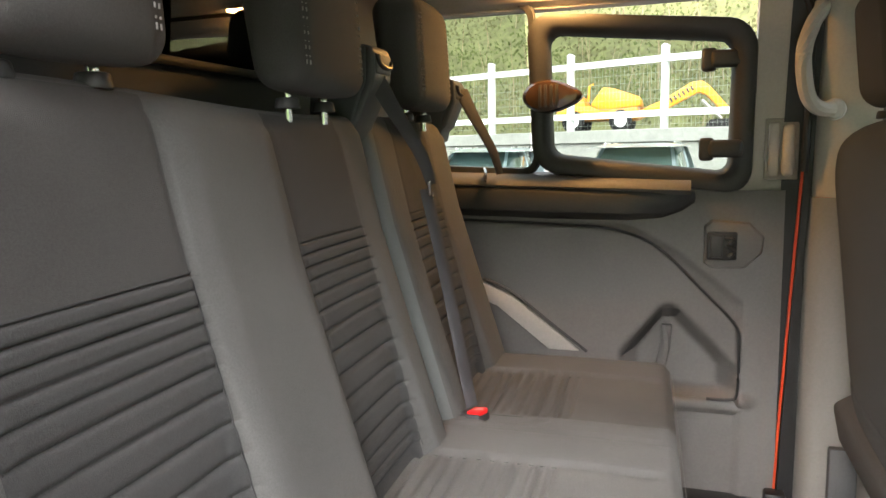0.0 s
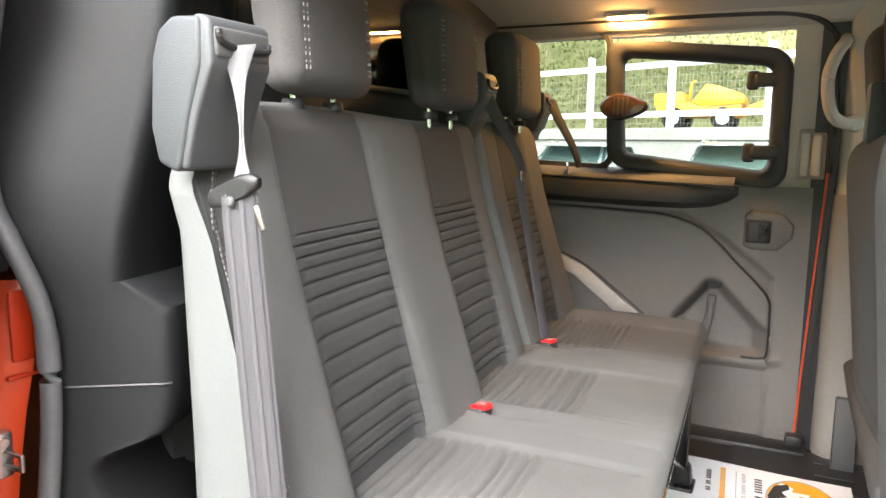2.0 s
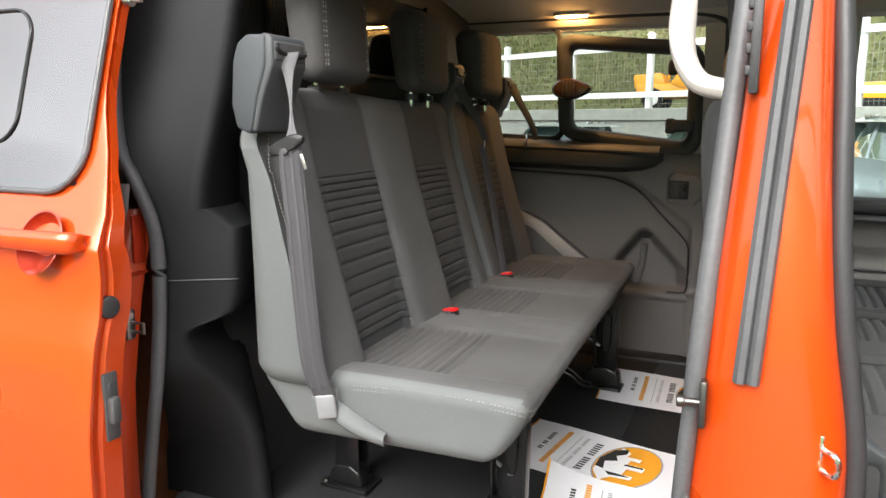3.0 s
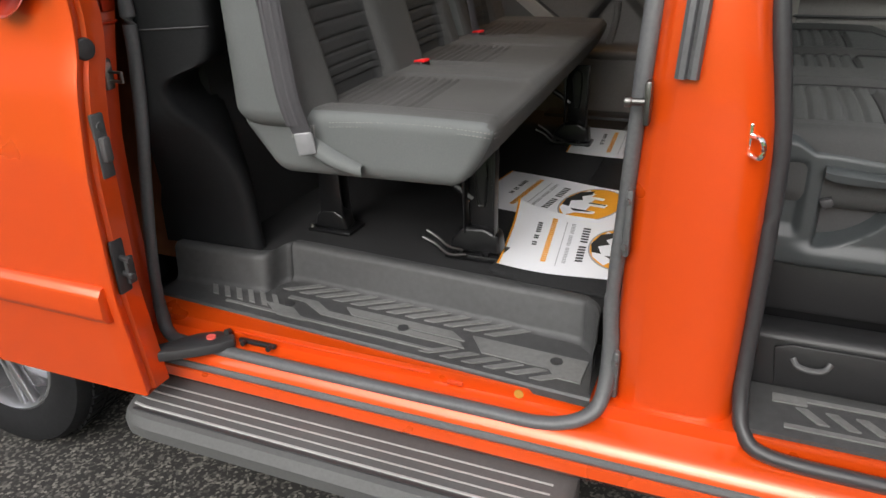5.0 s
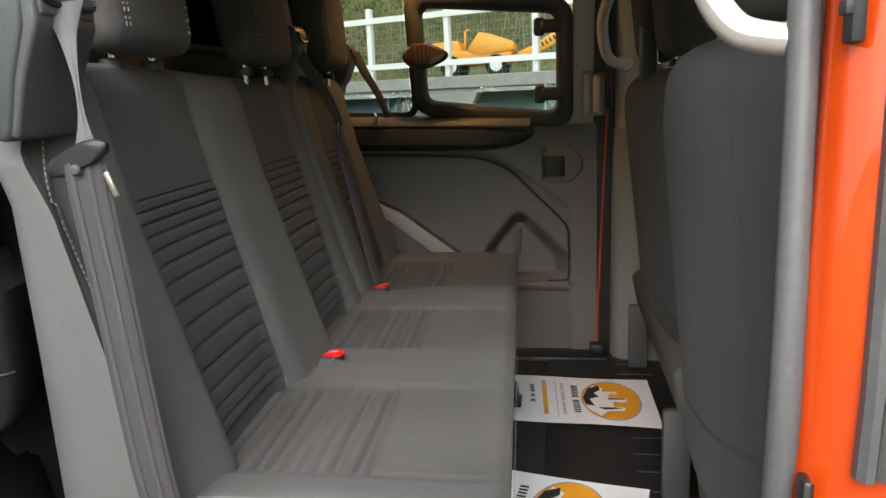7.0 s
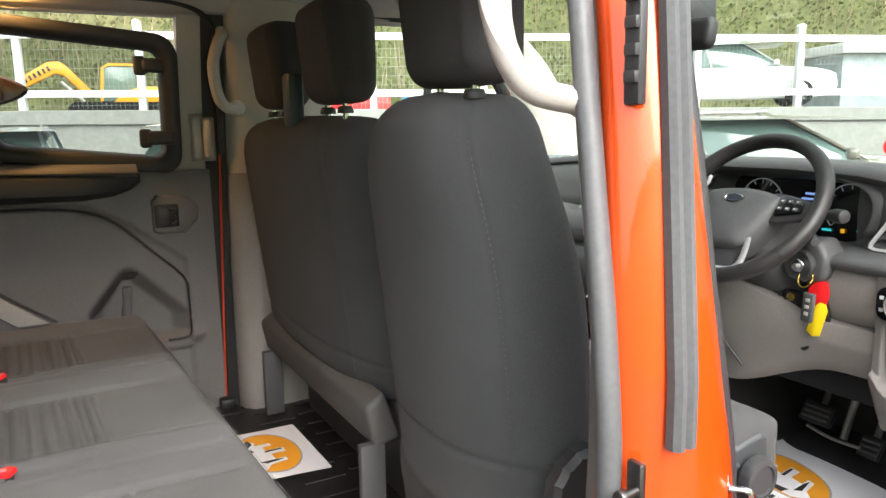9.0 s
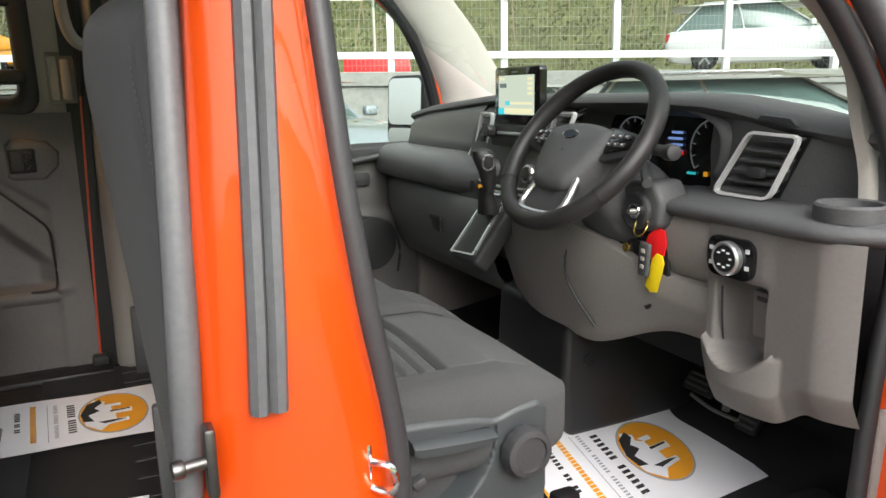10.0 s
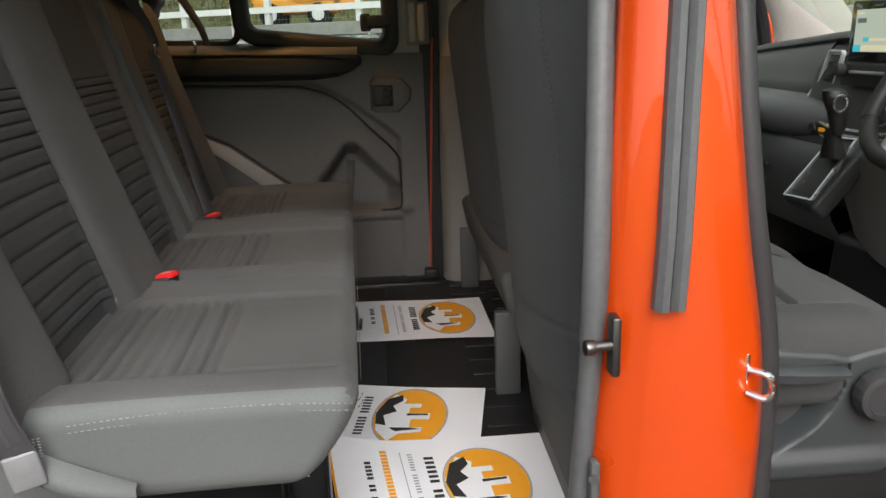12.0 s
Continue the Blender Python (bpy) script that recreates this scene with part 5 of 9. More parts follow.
tube(bm, corner_line(0.005), 0.0022, 6)
part("piping", bm, CLOTH_S, double, "piped seam")

# cushion
CUSH = [-0.350, -0.326, -0.302, -0.278, -0.254, -0.231, -0.209, -0.188, -0.169, -0.152, -0.132]
bm = bmesh.new()


def cushion_shape(s, n):
    u, v = (s.x + 0.30) / 0.60, (s.z + 0.075) / 0.15
    y = s.y + 0.972
    xa = -0.545 + (1 - v) * 0.10
    xb = 0.068 - max(0, 1 - v) ** 1.6 * 0.085
    x = xa + u * (xb - xa)
    top = 0.992 + 0.006 * math.sin(u * 3.0) - 0.03 * max(0, 0.35 - u)
    z = 0.842 + (1 - u) * -0.008 + v * (top - 0.842)
    y += (1 - v) * 0.012 * (1 if s.y < -0.6 else -1 if s.y > 0.6 else 0)
    if n.z > 0.5:
        d = 0.0
        for a, b in COLS:
            inside = bumpy(y, a - 0.03, b + 0.0, 0.012) * bumpy(x, -0.40, 0.0, 0.05)
            d -= 0.006 * bumpy(y, a - 0.04, b, 0.05)
            if a - 0.04 < y < b:
                d -= 0.0085 * groove(x, CUSH, 0.0065) * inside
            d -= 0.007 * groove(y, [a - 0.04, b], 0.007) * bumpy(x, -0.6, 0.03, 0.04)
        d -= 0.007 * groove(y, [0.712, 1.205], 0.007)
        for yb in (0.762, 1.262):
            q = ((x + 0.245) / 0.085) ** 2 + ((y - yb) / 0.028) ** 2
            d -= 0.014 * max(0, 1 - q) ** 0.5
        z += d * (n.z - 0.5) * 2
    if n.x > 0.2 and n.z > 0.2:
        z -= 0.003 * groove(abs(n.z - n.x), [0.0], 0.2)
    return bench_at(x, y, z)


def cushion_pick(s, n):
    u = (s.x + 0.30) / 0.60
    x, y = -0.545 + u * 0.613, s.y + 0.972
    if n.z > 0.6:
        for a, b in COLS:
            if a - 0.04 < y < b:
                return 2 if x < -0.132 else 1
    # near end of the cushion is daylit by colour too
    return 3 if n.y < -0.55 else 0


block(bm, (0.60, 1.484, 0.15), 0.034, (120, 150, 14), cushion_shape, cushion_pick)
cushion = part("cushion", bm, [CLOTH_S, mat("seat_panel_cloth", (0.094, 0.092, 0.090), 0.88, 0, 0.35, 500, 0.6, 1000, spec=0.3), mat("ribbed_seat_cloth", (0.088, 0.086, 0.085), 0.86, 0, 0.35, 450, 0.6, 1000, spec=0.3), SIDE_DAYLIT], bench, "slate cloth bench cushion with ribbed panels", angle=80)
bm = bmesh.new()
line = [bench_at(-0.30 + 0.35 * t, 0.232 + 0.004 * math.sin(t * 3), 0.966 + 0.010 * math.sin(t * 2.6)) for t in steps(0, 1, 30)]
line += [bench_at(0.055 + 0.012 * math.sin(t * 1.57), 0.236 + 0.03 * t, 0.968) for t in steps(0.1, 1, 5)]
stitches(bm, line, up=(0, -1, 0.3), wide=0.0008)
stitches(bm, [(p[0], p[1] - 0.001, p[2] - 0.009) for p in line], up=(0, -1, 0.3), wide=0.0008)
part("stitching", bm, THREAD, cushion, "pale twin stitching", kind="stuff")
bm = bmesh.new()
stitches(bm, [bench_at(0.066, y, 0.972) for y in steps(0.30, 1.66, 40)], up=(1, 0, 0.3), wide=0.0005)
part("stitching", bm, THREAD, cushion, kind="stuff")
for y in [e for a, b in COLS for e in (a - 0.04, b)] + [0.712, 1.205]:
    bm = bmesh.new()
    tube(bm, [Vector(cushion_shape(Vector((u * 0.60 - 0.30, y - 0.972, 0.075)), Vector((0, 0, 1)))) + Vector((0, 0, 0.0006)) for u in steps(0.26, 0.93, 40)], 0.0013, 6)
    part("seam", bm, SEAM_SHADE, cushion, "sewn seam drawn as a dark line")
for a, b in COLS:
    bm = bmesh.new()
    tube(bm, [Vector(cushion_shape(Vector(((-0.132 + 0.545) / 0.613 * 0.60 - 0.30, y - 0.972, 0.075)), Vector((0, 0, 1)))) + Vector((0, 0, 0.0006)) for y in steps(a - 0.03, b - 0.01, 20)], 0.0015, 6)
    part("seam", bm, SEAM_SHADE, cushion, "sewn seam drawn as a dark line")
# gathered cloth flap at the near rear corner
bm = bmesh.new()
rows = []
for t in steps(0, 1, 12):
    x = -0.335 + 0.125 * t
    z = 0.925 - 0.045 * t ** 0.7
    rows.append([(x, 0.232, z + 0.02 * (1 - t)), (x + 0.003, 0.216 - 0.006 * math.sin(t * 3.1), z), (x + 0.004, 0.214 - 0.01 * math.sin(t * 3.1), z - 0.016), (x, 0.222, z - 0.024 - 0.006 * math.sin(t * 3.1)), (x - 0.004, 0.236, z - 0.030)])
quads(bm, rows)
part("cushion_flap", bm, SIDE_DAYLIT, bench, angle=80)

# head restraints


def head_restraint(owner, at, size, material, seams=True, lean=0.10):
    x, y, z = at
    bm = bmesh.new()

    def shape(s, n):
        t = (s.z + size[2] / 2) / size[2]
        k = 1 - 0.10 * max(0, t - 0.5) ** 2 * 4
        d = 0.012 * (1 - (2 * s.y / size[1]) ** 2) * n.x
        d -= 0.003 * groove(abs(s.y), [size[1] * 0.36], 0.006) * (1 if abs(n.x) > 0.5 else 0)
        return (x + s.x * (1 - 0.25 * (1 - t)) + d - lean * (t - 0.5) * size[2], y + s.y * k, z + s.z + 0.006 * n.z * (1 - (2 * s.y / size[1]) ** 2))
    block(bm, size, min(size) * 0.36, (8, 30, 20), shape)
    hr = part("head_restraint", bm, material, owner, angle=80)
    if seams:
        bm = bmesh.new()
        for side in (-1, 1):
            for row in (0.345, 0.378):
                stitches(bm, [(x + 0.5 * size[0] * (1 - 0.25 * (1 - t)) + 0.012 * (1 - 4 * row * row) - lean * (t - 0.5) * size[2], y + side * size[1] * row * (1 - 0.4 * max(0, t - 0.5) ** 2), z + (t - 0.5) * size[2]) for t in steps(0.14, 0.84, 24)], 0.006, 0.004, up=(1, 0, 0))
        part("stitching", bm, THREAD, hr, kind="stuff")
    for side in (-1, 1):
        bm = bmesh.new()
        disc(bm, (x - 0.005, y + side * 0.055, z - size[2] / 2 - 0.045), (0, 0, 1), 0.0065, 0.07, 12)
        part("post", bm, CHROME, hr, "chrome post")
        bm = bmesh.new()
        disc(bm, (x - 0.005, y + side * 0.055, z - size[2] / 2 - 0.026), (0, 0, 1), 0.019, 0.016, 20, 0.016, 0.003)
        part("post_guide", bm, PLAST, hr)
    return hr


HEADC = mat("headrest_cloth", (0.066, 0.064, 0.063), 0.85, 0, 0.3, 500, 0.5, 1100, spec=0.25, sheen=0.05)
for y in (0.492, 0.972, 1.455):
    head_restraint(bench, (-0.500 - 0.01 * (y - 0.6), y + 0.016, 1.678), (0.090, 0.24, 0.215), HEADC)

# belt towers on the seat back
TOWER = mat("slate_tower_plastic", (0.042, 0.047, 0.052), 0.5, 0, 0.15, 200, 0.3, 600)


def tower(y, z0, z1, x0, x1, w):
    """Upright belt housing: a padded shell with a separate front plate and a belt slot at its top."""
    bm = bmesh.new()
    prism(bm, [(x0 + 0.010, z0 + 0.012), (x0, z0 + 0.055), (x0 + 0.006, z1 - 0.050), (x0 + 0.018, z1 - 0.016), (x0 + 0.040, z1 - 0.001), (x1 - 0.012, z1 - 0.003), (x1 - 0.014, z1 - 0.060), (x1 - 0.034, z1 - 0.115), (x1 - 0.048, z0 + 0.012), (x1 - 0.056, z0)], "y", y, y + w, 0.014, 4)
    t = part("belt_tower", bm, TOWER, bench, "slate plastic belt tower", angle=50)
    bm = bmesh.new()
    prism(bm, [(x1 - 0.026, z1 + 0.001), (x1 - 0.008, z1 - 0.002), (x1, z1 - 0.010), (x1 + 0.001, z1 - 0.058), (x1 - 0.008, z1 - 0.078), (x1 - 0.024, z1 - 0.115), (x1 - 0.036, z0 + 0.030), (x1 - 0.042, z0 + 0.004), (x1 - 0.056, z0 + 0.006), (x1 - 0.040, z1 - 0.11), (x1 - 0.020, z1 - 0.05)], "y", y + 0.004, y + w - 0.003, 0.006, 3)
    face = part("front_plate", bm, mat("slate_face_plastic", (0.058, 0.062, 0.066), 0.45, 0, 0.15, 200, 0.25, 600), t, "smooth slate front plate", angle=50)
    bm = bmesh.new()
    box(bm, x1 - 0.020, x1 + 0.004, y + 0.010, y + w - 0.008, z1 - 0.050, z1 - 0.014, 0.005, 3)
    part("slot_surround", bm, PLAST_D, face)
    bm = bmesh.new()
    tube(bm, [(x1 + 0.004, y + 0.014, z1 - 0.018), (x1 + 0.005, y + 0.018, z1 - 0.032), (x1 + 0.005, y + w * 0.5, z1 - 0.038), (x1 + 0.005, y + w - 0.017, z1 - 0.036), (x1 + 0.004, y + w - 0.013, z1 - 0.026)], 0.0045, 8, 5)
    part("belt_slot", bm, RUBBER_B, face, "black belt slot")
    return t


tower(0.168, 1.455, 1.640, -0.504, -0.408, 0.115)
tower(1.165, 1.50, 1.665, -0.60, -0.475, 0.085)
tower(1.70, 1.50, 1.655, -0.62, -0.495, 0.085)


def strap(name, line, w, across, material, owner, label="", thick=0.0016):
    """Flat webbing along a line; across: the way its width lies."""
    bm = bmesh.new()
    line = spline(line, 8)
    rows = []
    a = Vector(across).normalized()
    for i, p in enumerate(line):
        d = (line[min(i + 1, len(line) - 1)] - line[max(i - 1, 0)]).normalized()
        n = d.cross(a).normalized()
        wid = (w(i / (len(line) - 1)) if callable(w) else w) / 2
        rows.append([p + a * wid * k + n * h for k, h in ((-1, 0), (-0.92, thick), (-0.3, thick), (0, thick * 1.6), (0.3, thick), (0.92, thick), (1, 0), (0.92, -thick), (-0.92, -thick))])
    quads(bm, rows, False, True)
    return part(name, bm, material, owner, label, angle=60)


# near belt: tower to guide, guide to anchor
belt = thing("seat_belt", "grey webbing seat belt hanging down the near seat edge", "seat belt", (-0.42, 0.22, 0.94), "rear belts")
PALE_WEB = mat("pale_belt_webbing", (0.115, 0.112, 0.118), 0.6, 0, 0.15, 400, 0.4, 800)
strap("webbing", [(-0.400, 0.210, 1.606), (-0.397, 0.206, 1.574), (-0.388, 0.198, 1.514), (-0.384, 0.193, 1.466), (-0.384, 0.192, 1.434)], lambda t: 0.044 - 0.034 * math.sin(math.pi * min(1, t * 0.95)) ** 1.5 - 0.008 * t, (0.80, 0.42, 0.1), PALE_WEB, belt)
LONG = [(-0.382, 0.188, 1.432), (-0.379, 0.188, 1.38), (-0.370, 0.188, 1.28), (-0.359, 0.188, 1.15), (-0.348, 0.190, 1.03), (-0.336, 0.198, 0.965), (-0.331, 0.203, 0.945)]
strap("webbing", LONG, 0.042, (0.96, 0.27, 0.12), WEB, belt)
strap("webbing", [(x - 0.003, y - 0.004, z) for x, y, z in LONG[:-1]], 0.042, (0.96, 0.27, 0.12), WEB, belt)
for dx in (-0.012, 0.006):
    strap("pale_stripe", [(x - 0.003 + dx, y - 0.0068 + dx * 0.25, z) for x, y, z in LONG[:-1]], 0.006, (0.96, 0.27, 0.12), mat("belt_stripe", (0.058, 0.056, 0.061), 0.7, 0, 0.1, 400, 0.3, 800), belt, thick=0.0003)
bm = bmesh.new()
rows = []
for d, k in ((0.004, 0.94), (0.0, 1.0), (-0.007, 1.0), (-0.010, 0.88), (-0.010, 0.62)):
    rows.append([(-0.391 + 0.86 * k * dx, 0.188 + d, 1.434 + 0.9 * k * dz) for dx, dz in ((-0.044, -0.014), (-0.038, -0.022), (-0.02, -0.020), (0.025, -0.004), (0.044, 0.010), (0.045, 0.020), (0.032, 0.026), (0.014, 0.024), (-0.026, 0.008), (-0.042, -0.002))])
vs = quads(bm, rows, False, True)
bm.faces.new(vs[-1]), bm.faces.new(vs[0][::-1])
tongue = part("belt_guide", bm, BLACKP, belt, "black belt guide", angle=50)
bm = bmesh.new()
disc(bm, (-0.389, 0.176, 1.424), (0, -1, 0), 0.007, 0.004, 16, 0.005, 0.001)
part("button_stud", bm, PLAST_D, tongue)
bm = bmesh.new()
box(bm, -0.0035, 0.0035, -0.002, 0.002, -0.030, 0.0, 0.0015, m=pose(-0.360, 0.186, 1.420, 0, -20, 0))
part("tongue", bm, STEEL, tongue, "steel tongue")
bm = bmesh.new()
box(bm, -0.02, 0.02, -0.004, 0.004, -0.025, 0.025, 0.006, 3, m=pose(-0.328, 0.203, 0.925, 0, -8, 20))
part("anchor", bm, mat("worn_grey_anchor", (0.22, 0.22, 0.23), 0.5, 0.2), belt, "grey belt anchor")
bm = bmesh.new()
for k in range(7):
    stitches(bm, [(-0.358 + 0.05 * t, 0.2005 + 0.014 * t, 0.962 - 0.004 * k) for t in steps(0, 1, 4)], 0.003, 0.003, up=(0, -1, 0), wide=0.0008)
part("stitching", bm, THREAD, belt, kind="stuff")

# far belts with hanging tongues
for y, tip in ((1.19, (-0.425, 1.318, 1.408)), (1.745, (-0.46, 1.74, 1.405))):
    b2 = thing("seat_belt", "dark webbing seat belt with a chrome tongue", "seat belt", (-0.45, y, 1.0), "rear belts")
    strap("webbing", [(-0.492, y, 1.63), (-0.47, y + 0.03, 1.57), (-0.435, y + 0.09, 1.48), (-0.425, y + 0.125, 1.42)], lambda t: 0.045 - 0.022 * t, (0.6, 0.8, 0.1), WEB, b2)
    if y < 1.5:
        strap("webbing", [(-0.435, y + 0.12, 1.41), (-0.40, y + 0.12, 1.25), (-0.36, y + 0.10, 1.08), (-0.34, y + 0.09, 1.0)], 0.03, (0.5, 0.85, 0.0), WEB, b2)
    bm = bmesh.new()
    box(bm, -0.004, 0.004, -0.018, 0.018, -0.012, 0.018, 0.003, m=pose(tip[0] - 0.005, y + 0.125, 1.415, 20, 0, 20))
    box(bm, -0.002, 0.002, -0.009, 0.009, -0.055, -0.01, 0.002, m=pose(tip[0], y + 0.13, 1.41, 22, 0, 20))
    part("tongue", bm, CHROME, b2, "chrome tongue")
# red buckles lying in dished slots of the cushion
for y, s in ((0.752, 1.0), (1.262, 0.8)):
    x = -0.300 - SKEW * (y - 0.6)
    bk = thing("belt_buckle", "red-buttoned buckle tucked in the bench cushion", "buckle", (x, y, 0.985), "belt buckles")
    m = pose(x, y, 0.990, 0, -10, -16)
    bm = bmesh.new()
    box(bm, -0.045, 0.022, -0.019, 0.019, -0.012, 0.008, 0.006, 3, m=m)
    part("casing", bm, PLAST, bk, "black buckle casing")
    bm = bmesh.new()
    prism(bm, [(-0.008, -0.015), (0.030 * s, -0.017), (0.034 * s, 0.004), (0.020, 0.016), (-0.008, 0.015)], "z", 0.004, 0.0125, 0.003, m=m)
    part("button", bm, RED, bk, "red release button")
    bm = bmesh.new()
    box(bm, 0.002, 0.022, -0.0045, -0.0015, 0.0125, 0.0131, m=m)
    box(bm, 0.004, 0.018, 0.0025, 0.005, 0.0125, 0.0131, m=m)
    part("button_mark", bm, mat("pale_red_print", (0.85, 0.35, 0.33), 0.5), bk)
    bm = bmesh.new()
    strap_line = [(x - 0.04, y + 0.004, 0.984), (x - 0.075, y + 0.006, 0.975), (x - 0.11, y + 0.006, 0.955)]
    sweep(bm, spline(strap_line, 5), [(-0.016, -0.0015), (0.016, -0.0015), (0.016, 0.0015), (-0.016, 0.0015)])
    part("buckle_strap", bm, WEB, bk)
# chrome screws between the backs
for y, x in ((0.62, -0.352), (1.30, -0.38), (1.70, -0.40)):
    bm = bmesh.new()
    disc(bm, (x, y, 1.0), (1, -0.6, 0.1), 0.007, 0.008, 12)
    part("pivot_bolt", bm, CHROME, bench)

# seat frame legs
LEG = mat("black_frame_steel", (0.012, 0.012, 0.013), 0.3, 0.3, 0.2)
for y in (0.47, 1.45):
    # pressed channel with flanges, an embossed slot and a cast foot
    bm = bmesh.new()
    prism(bm, [(-0.075, 0.87), (0.012, 0.87), (0.006, 0.72), (0.010, 0.655), (-0.060, 0.655), (-0.062, 0.72)], "y", y, y + 0.008, 0.003)
    for xa, xb in ((-0.075, -0.064), (0.0, 0.011)):
        prism(bm, [(xa, 0.87), (xb, 0.87), (xb - 0.003, 0.655), (xa + 0.006, 0.655)], "y", y - 0.024, y + 0.006, 0.003)
    tube(bm, [(-0.050, y - 0.001, 0.84), (-0.018, y - 0.001, 0.84), (-0.020, y - 0.001, 0.735), (-0.030, y - 0.001, 0.722), (-0.042, y - 0.001, 0.735)], 0.0035, 6, 4, True)
    leg = part("front_leg", bm, LEG, bench, "black pressed steel leg")
    bm = bmesh.new()
    prism(bm, [(-0.112, 0.604), (-0.105, 0.635), (-0.075, 0.668), (-0.02, 0.672), (0.016, 0.655), (0.022, 0.604)], "y", y - 0.020, y + 0.030, 0.010, 3)
    box(bm, -0.118, 0.028, y - 0.034, y + 0.046, 0.588, 0.604, 0.005)
    for dx in (-0.085, -0.012):
        disc(bm, (dx, y - 0.026, 0.604), (0, 0, 1), 0.010, 0.009, 8)
    part("foot", bm, LEG, leg, "black cast latch foot")
    bm = bmesh.new()
    tube(bm, [(-0.070, y - 0.030, 0.612), (-0.100, y - 0.050, 0.628), (-0.122, y - 0.056, 0.650), (-0.150, y - 0.060, 0.668)], 0.0038, 8, 4)
    tube(bm, [(-0.060, y - 0.036, 0.606), (-0.095, y - 0.060, 0.612), (-0.125, y - 0.070, 0.640), (-0.155, y - 0.074, 0.655)], 0.0038, 8, 4)
    part("latch_lever", bm, DARKSTEEL, leg, "bright wire latch levers")
    bm = bmesh.new()
    box(bm, -0.53, -0.40, y + 0.0, y + 0.085, 0.587, 0.597, 0.004)
    prism(bm, [(-0.515, 0.597), (-0.415, 0.597), (-0.425, 0.635), (-0.45, 0.650), (-0.49, 0.648), (-0.508, 0.63)], "y", y + 0.014, y + 0.066, 0.008, 3)
    for yy in (y + 0.016, y + 0.058):
        prism(bm, [(-0.495, 0.63), (-0.425, 0.63), (-0.435, 0.87), (-0.485, 0.87)], "y", yy, yy + 0.006, 0.002)
    rear = part("rear_leg", bm, LEG, bench, "black pressed steel leg")
    bm = bmesh.new()
    disc(bm, (-0.52, y + 0.012, 0.597), (0, 0, 1), 0.008, 0.008, 8, 0.006)
    part("bolt", bm, DARKSTEEL, rear)
    bm = bmesh.new()
    tube(bm, [(-0.20, y + 0.002, 0.83), (-0.13, y + 0.004, 0.785), (-0.055, y + 0.006, 0.735)], 0.010, 8)
    tube(bm, [(-0.46, y + 0.03, 0.83), (0.0, y + 0.03, 0.83)], 0.014, 8)
    part("brace", bm, LEG, bench)

# ---- front seats ----


def front_back(owner, y0, y1, z0, z1, xr, name="backrest", tilt=0.11, side_curve=0.085, round_top=0.36):
    """Front seat back seen from behind: bulged shell with forward-curving sides."""
    bm = bmesh.new()
    dy, dz = y1 - y0, z1 - z0
    yc = (y0 + y1) / 2

    def narrow(t, k):
        if k < 0:
            return 1 - 1.35 * round_top * max(0, (t - 0.52) / 0.48) ** 2 - 0.03 * (1 - t)
        return 1 - 0.85 * round_top * max(0, (t - 0.70) / 0.30) ** 2.4 - 0.05 * (1 - t)

    def rear_x(t, k):
        side = abs(k) ** 2.6
        return xr + side_curve * side * (1.5 if k < 0 else 0.8) + 0.045 * (1 - t) - tilt * (t - 0.3) * 0.25 + 0.05 * max(0, t - 0.8) ** 2 / 0.04 * 0.5

    def shape(s, n):
        t = (s.z + dz / 2) / dz
        k = 2 * s.y / dy
        front = (s.x + 0.075) / 0.15
        x = rear_x(t, k) * (1 - front) + (rear_x(t, 0) + 0.15 + 0.02 * abs(k)) * front
        z = z0 + t * dz - 0.03 * abs(k) ** 2.6 * max(0, t - 0.6)
        if n.x < -0.4:
            x += 0.004 * groove(abs(k), [0.70], 0.014) + 0.005 * groove(z, [0.965], 0.008)
        return (x, yc + s.y * narrow(t, k), z)
    block(bm, (0.15, dy, dz), 0.060, (6, 60, 110), shape, lambda s, n: 0)
    back = part(name, bm, [CLOTH_F], owner, angle=80)
    bm = bmesh.new()
    for side in (-1, 1):
        stitches(bm, [(rear_x(t, side * 0.72) - 0.001, yc + side * 0.36 * dy * narrow(t, side), z0 + t * dz) for t in steps(0.10, 0.90, 60)], 0.006, 0.004, up=(1, 0, 0), wide=0.0007)
    part("stitching", bm, mat("charcoal_thread", (0.10, 0.10, 0.10), 0.8), back, "sewn seam drawn as a dark line", kind="stuff")
    return back


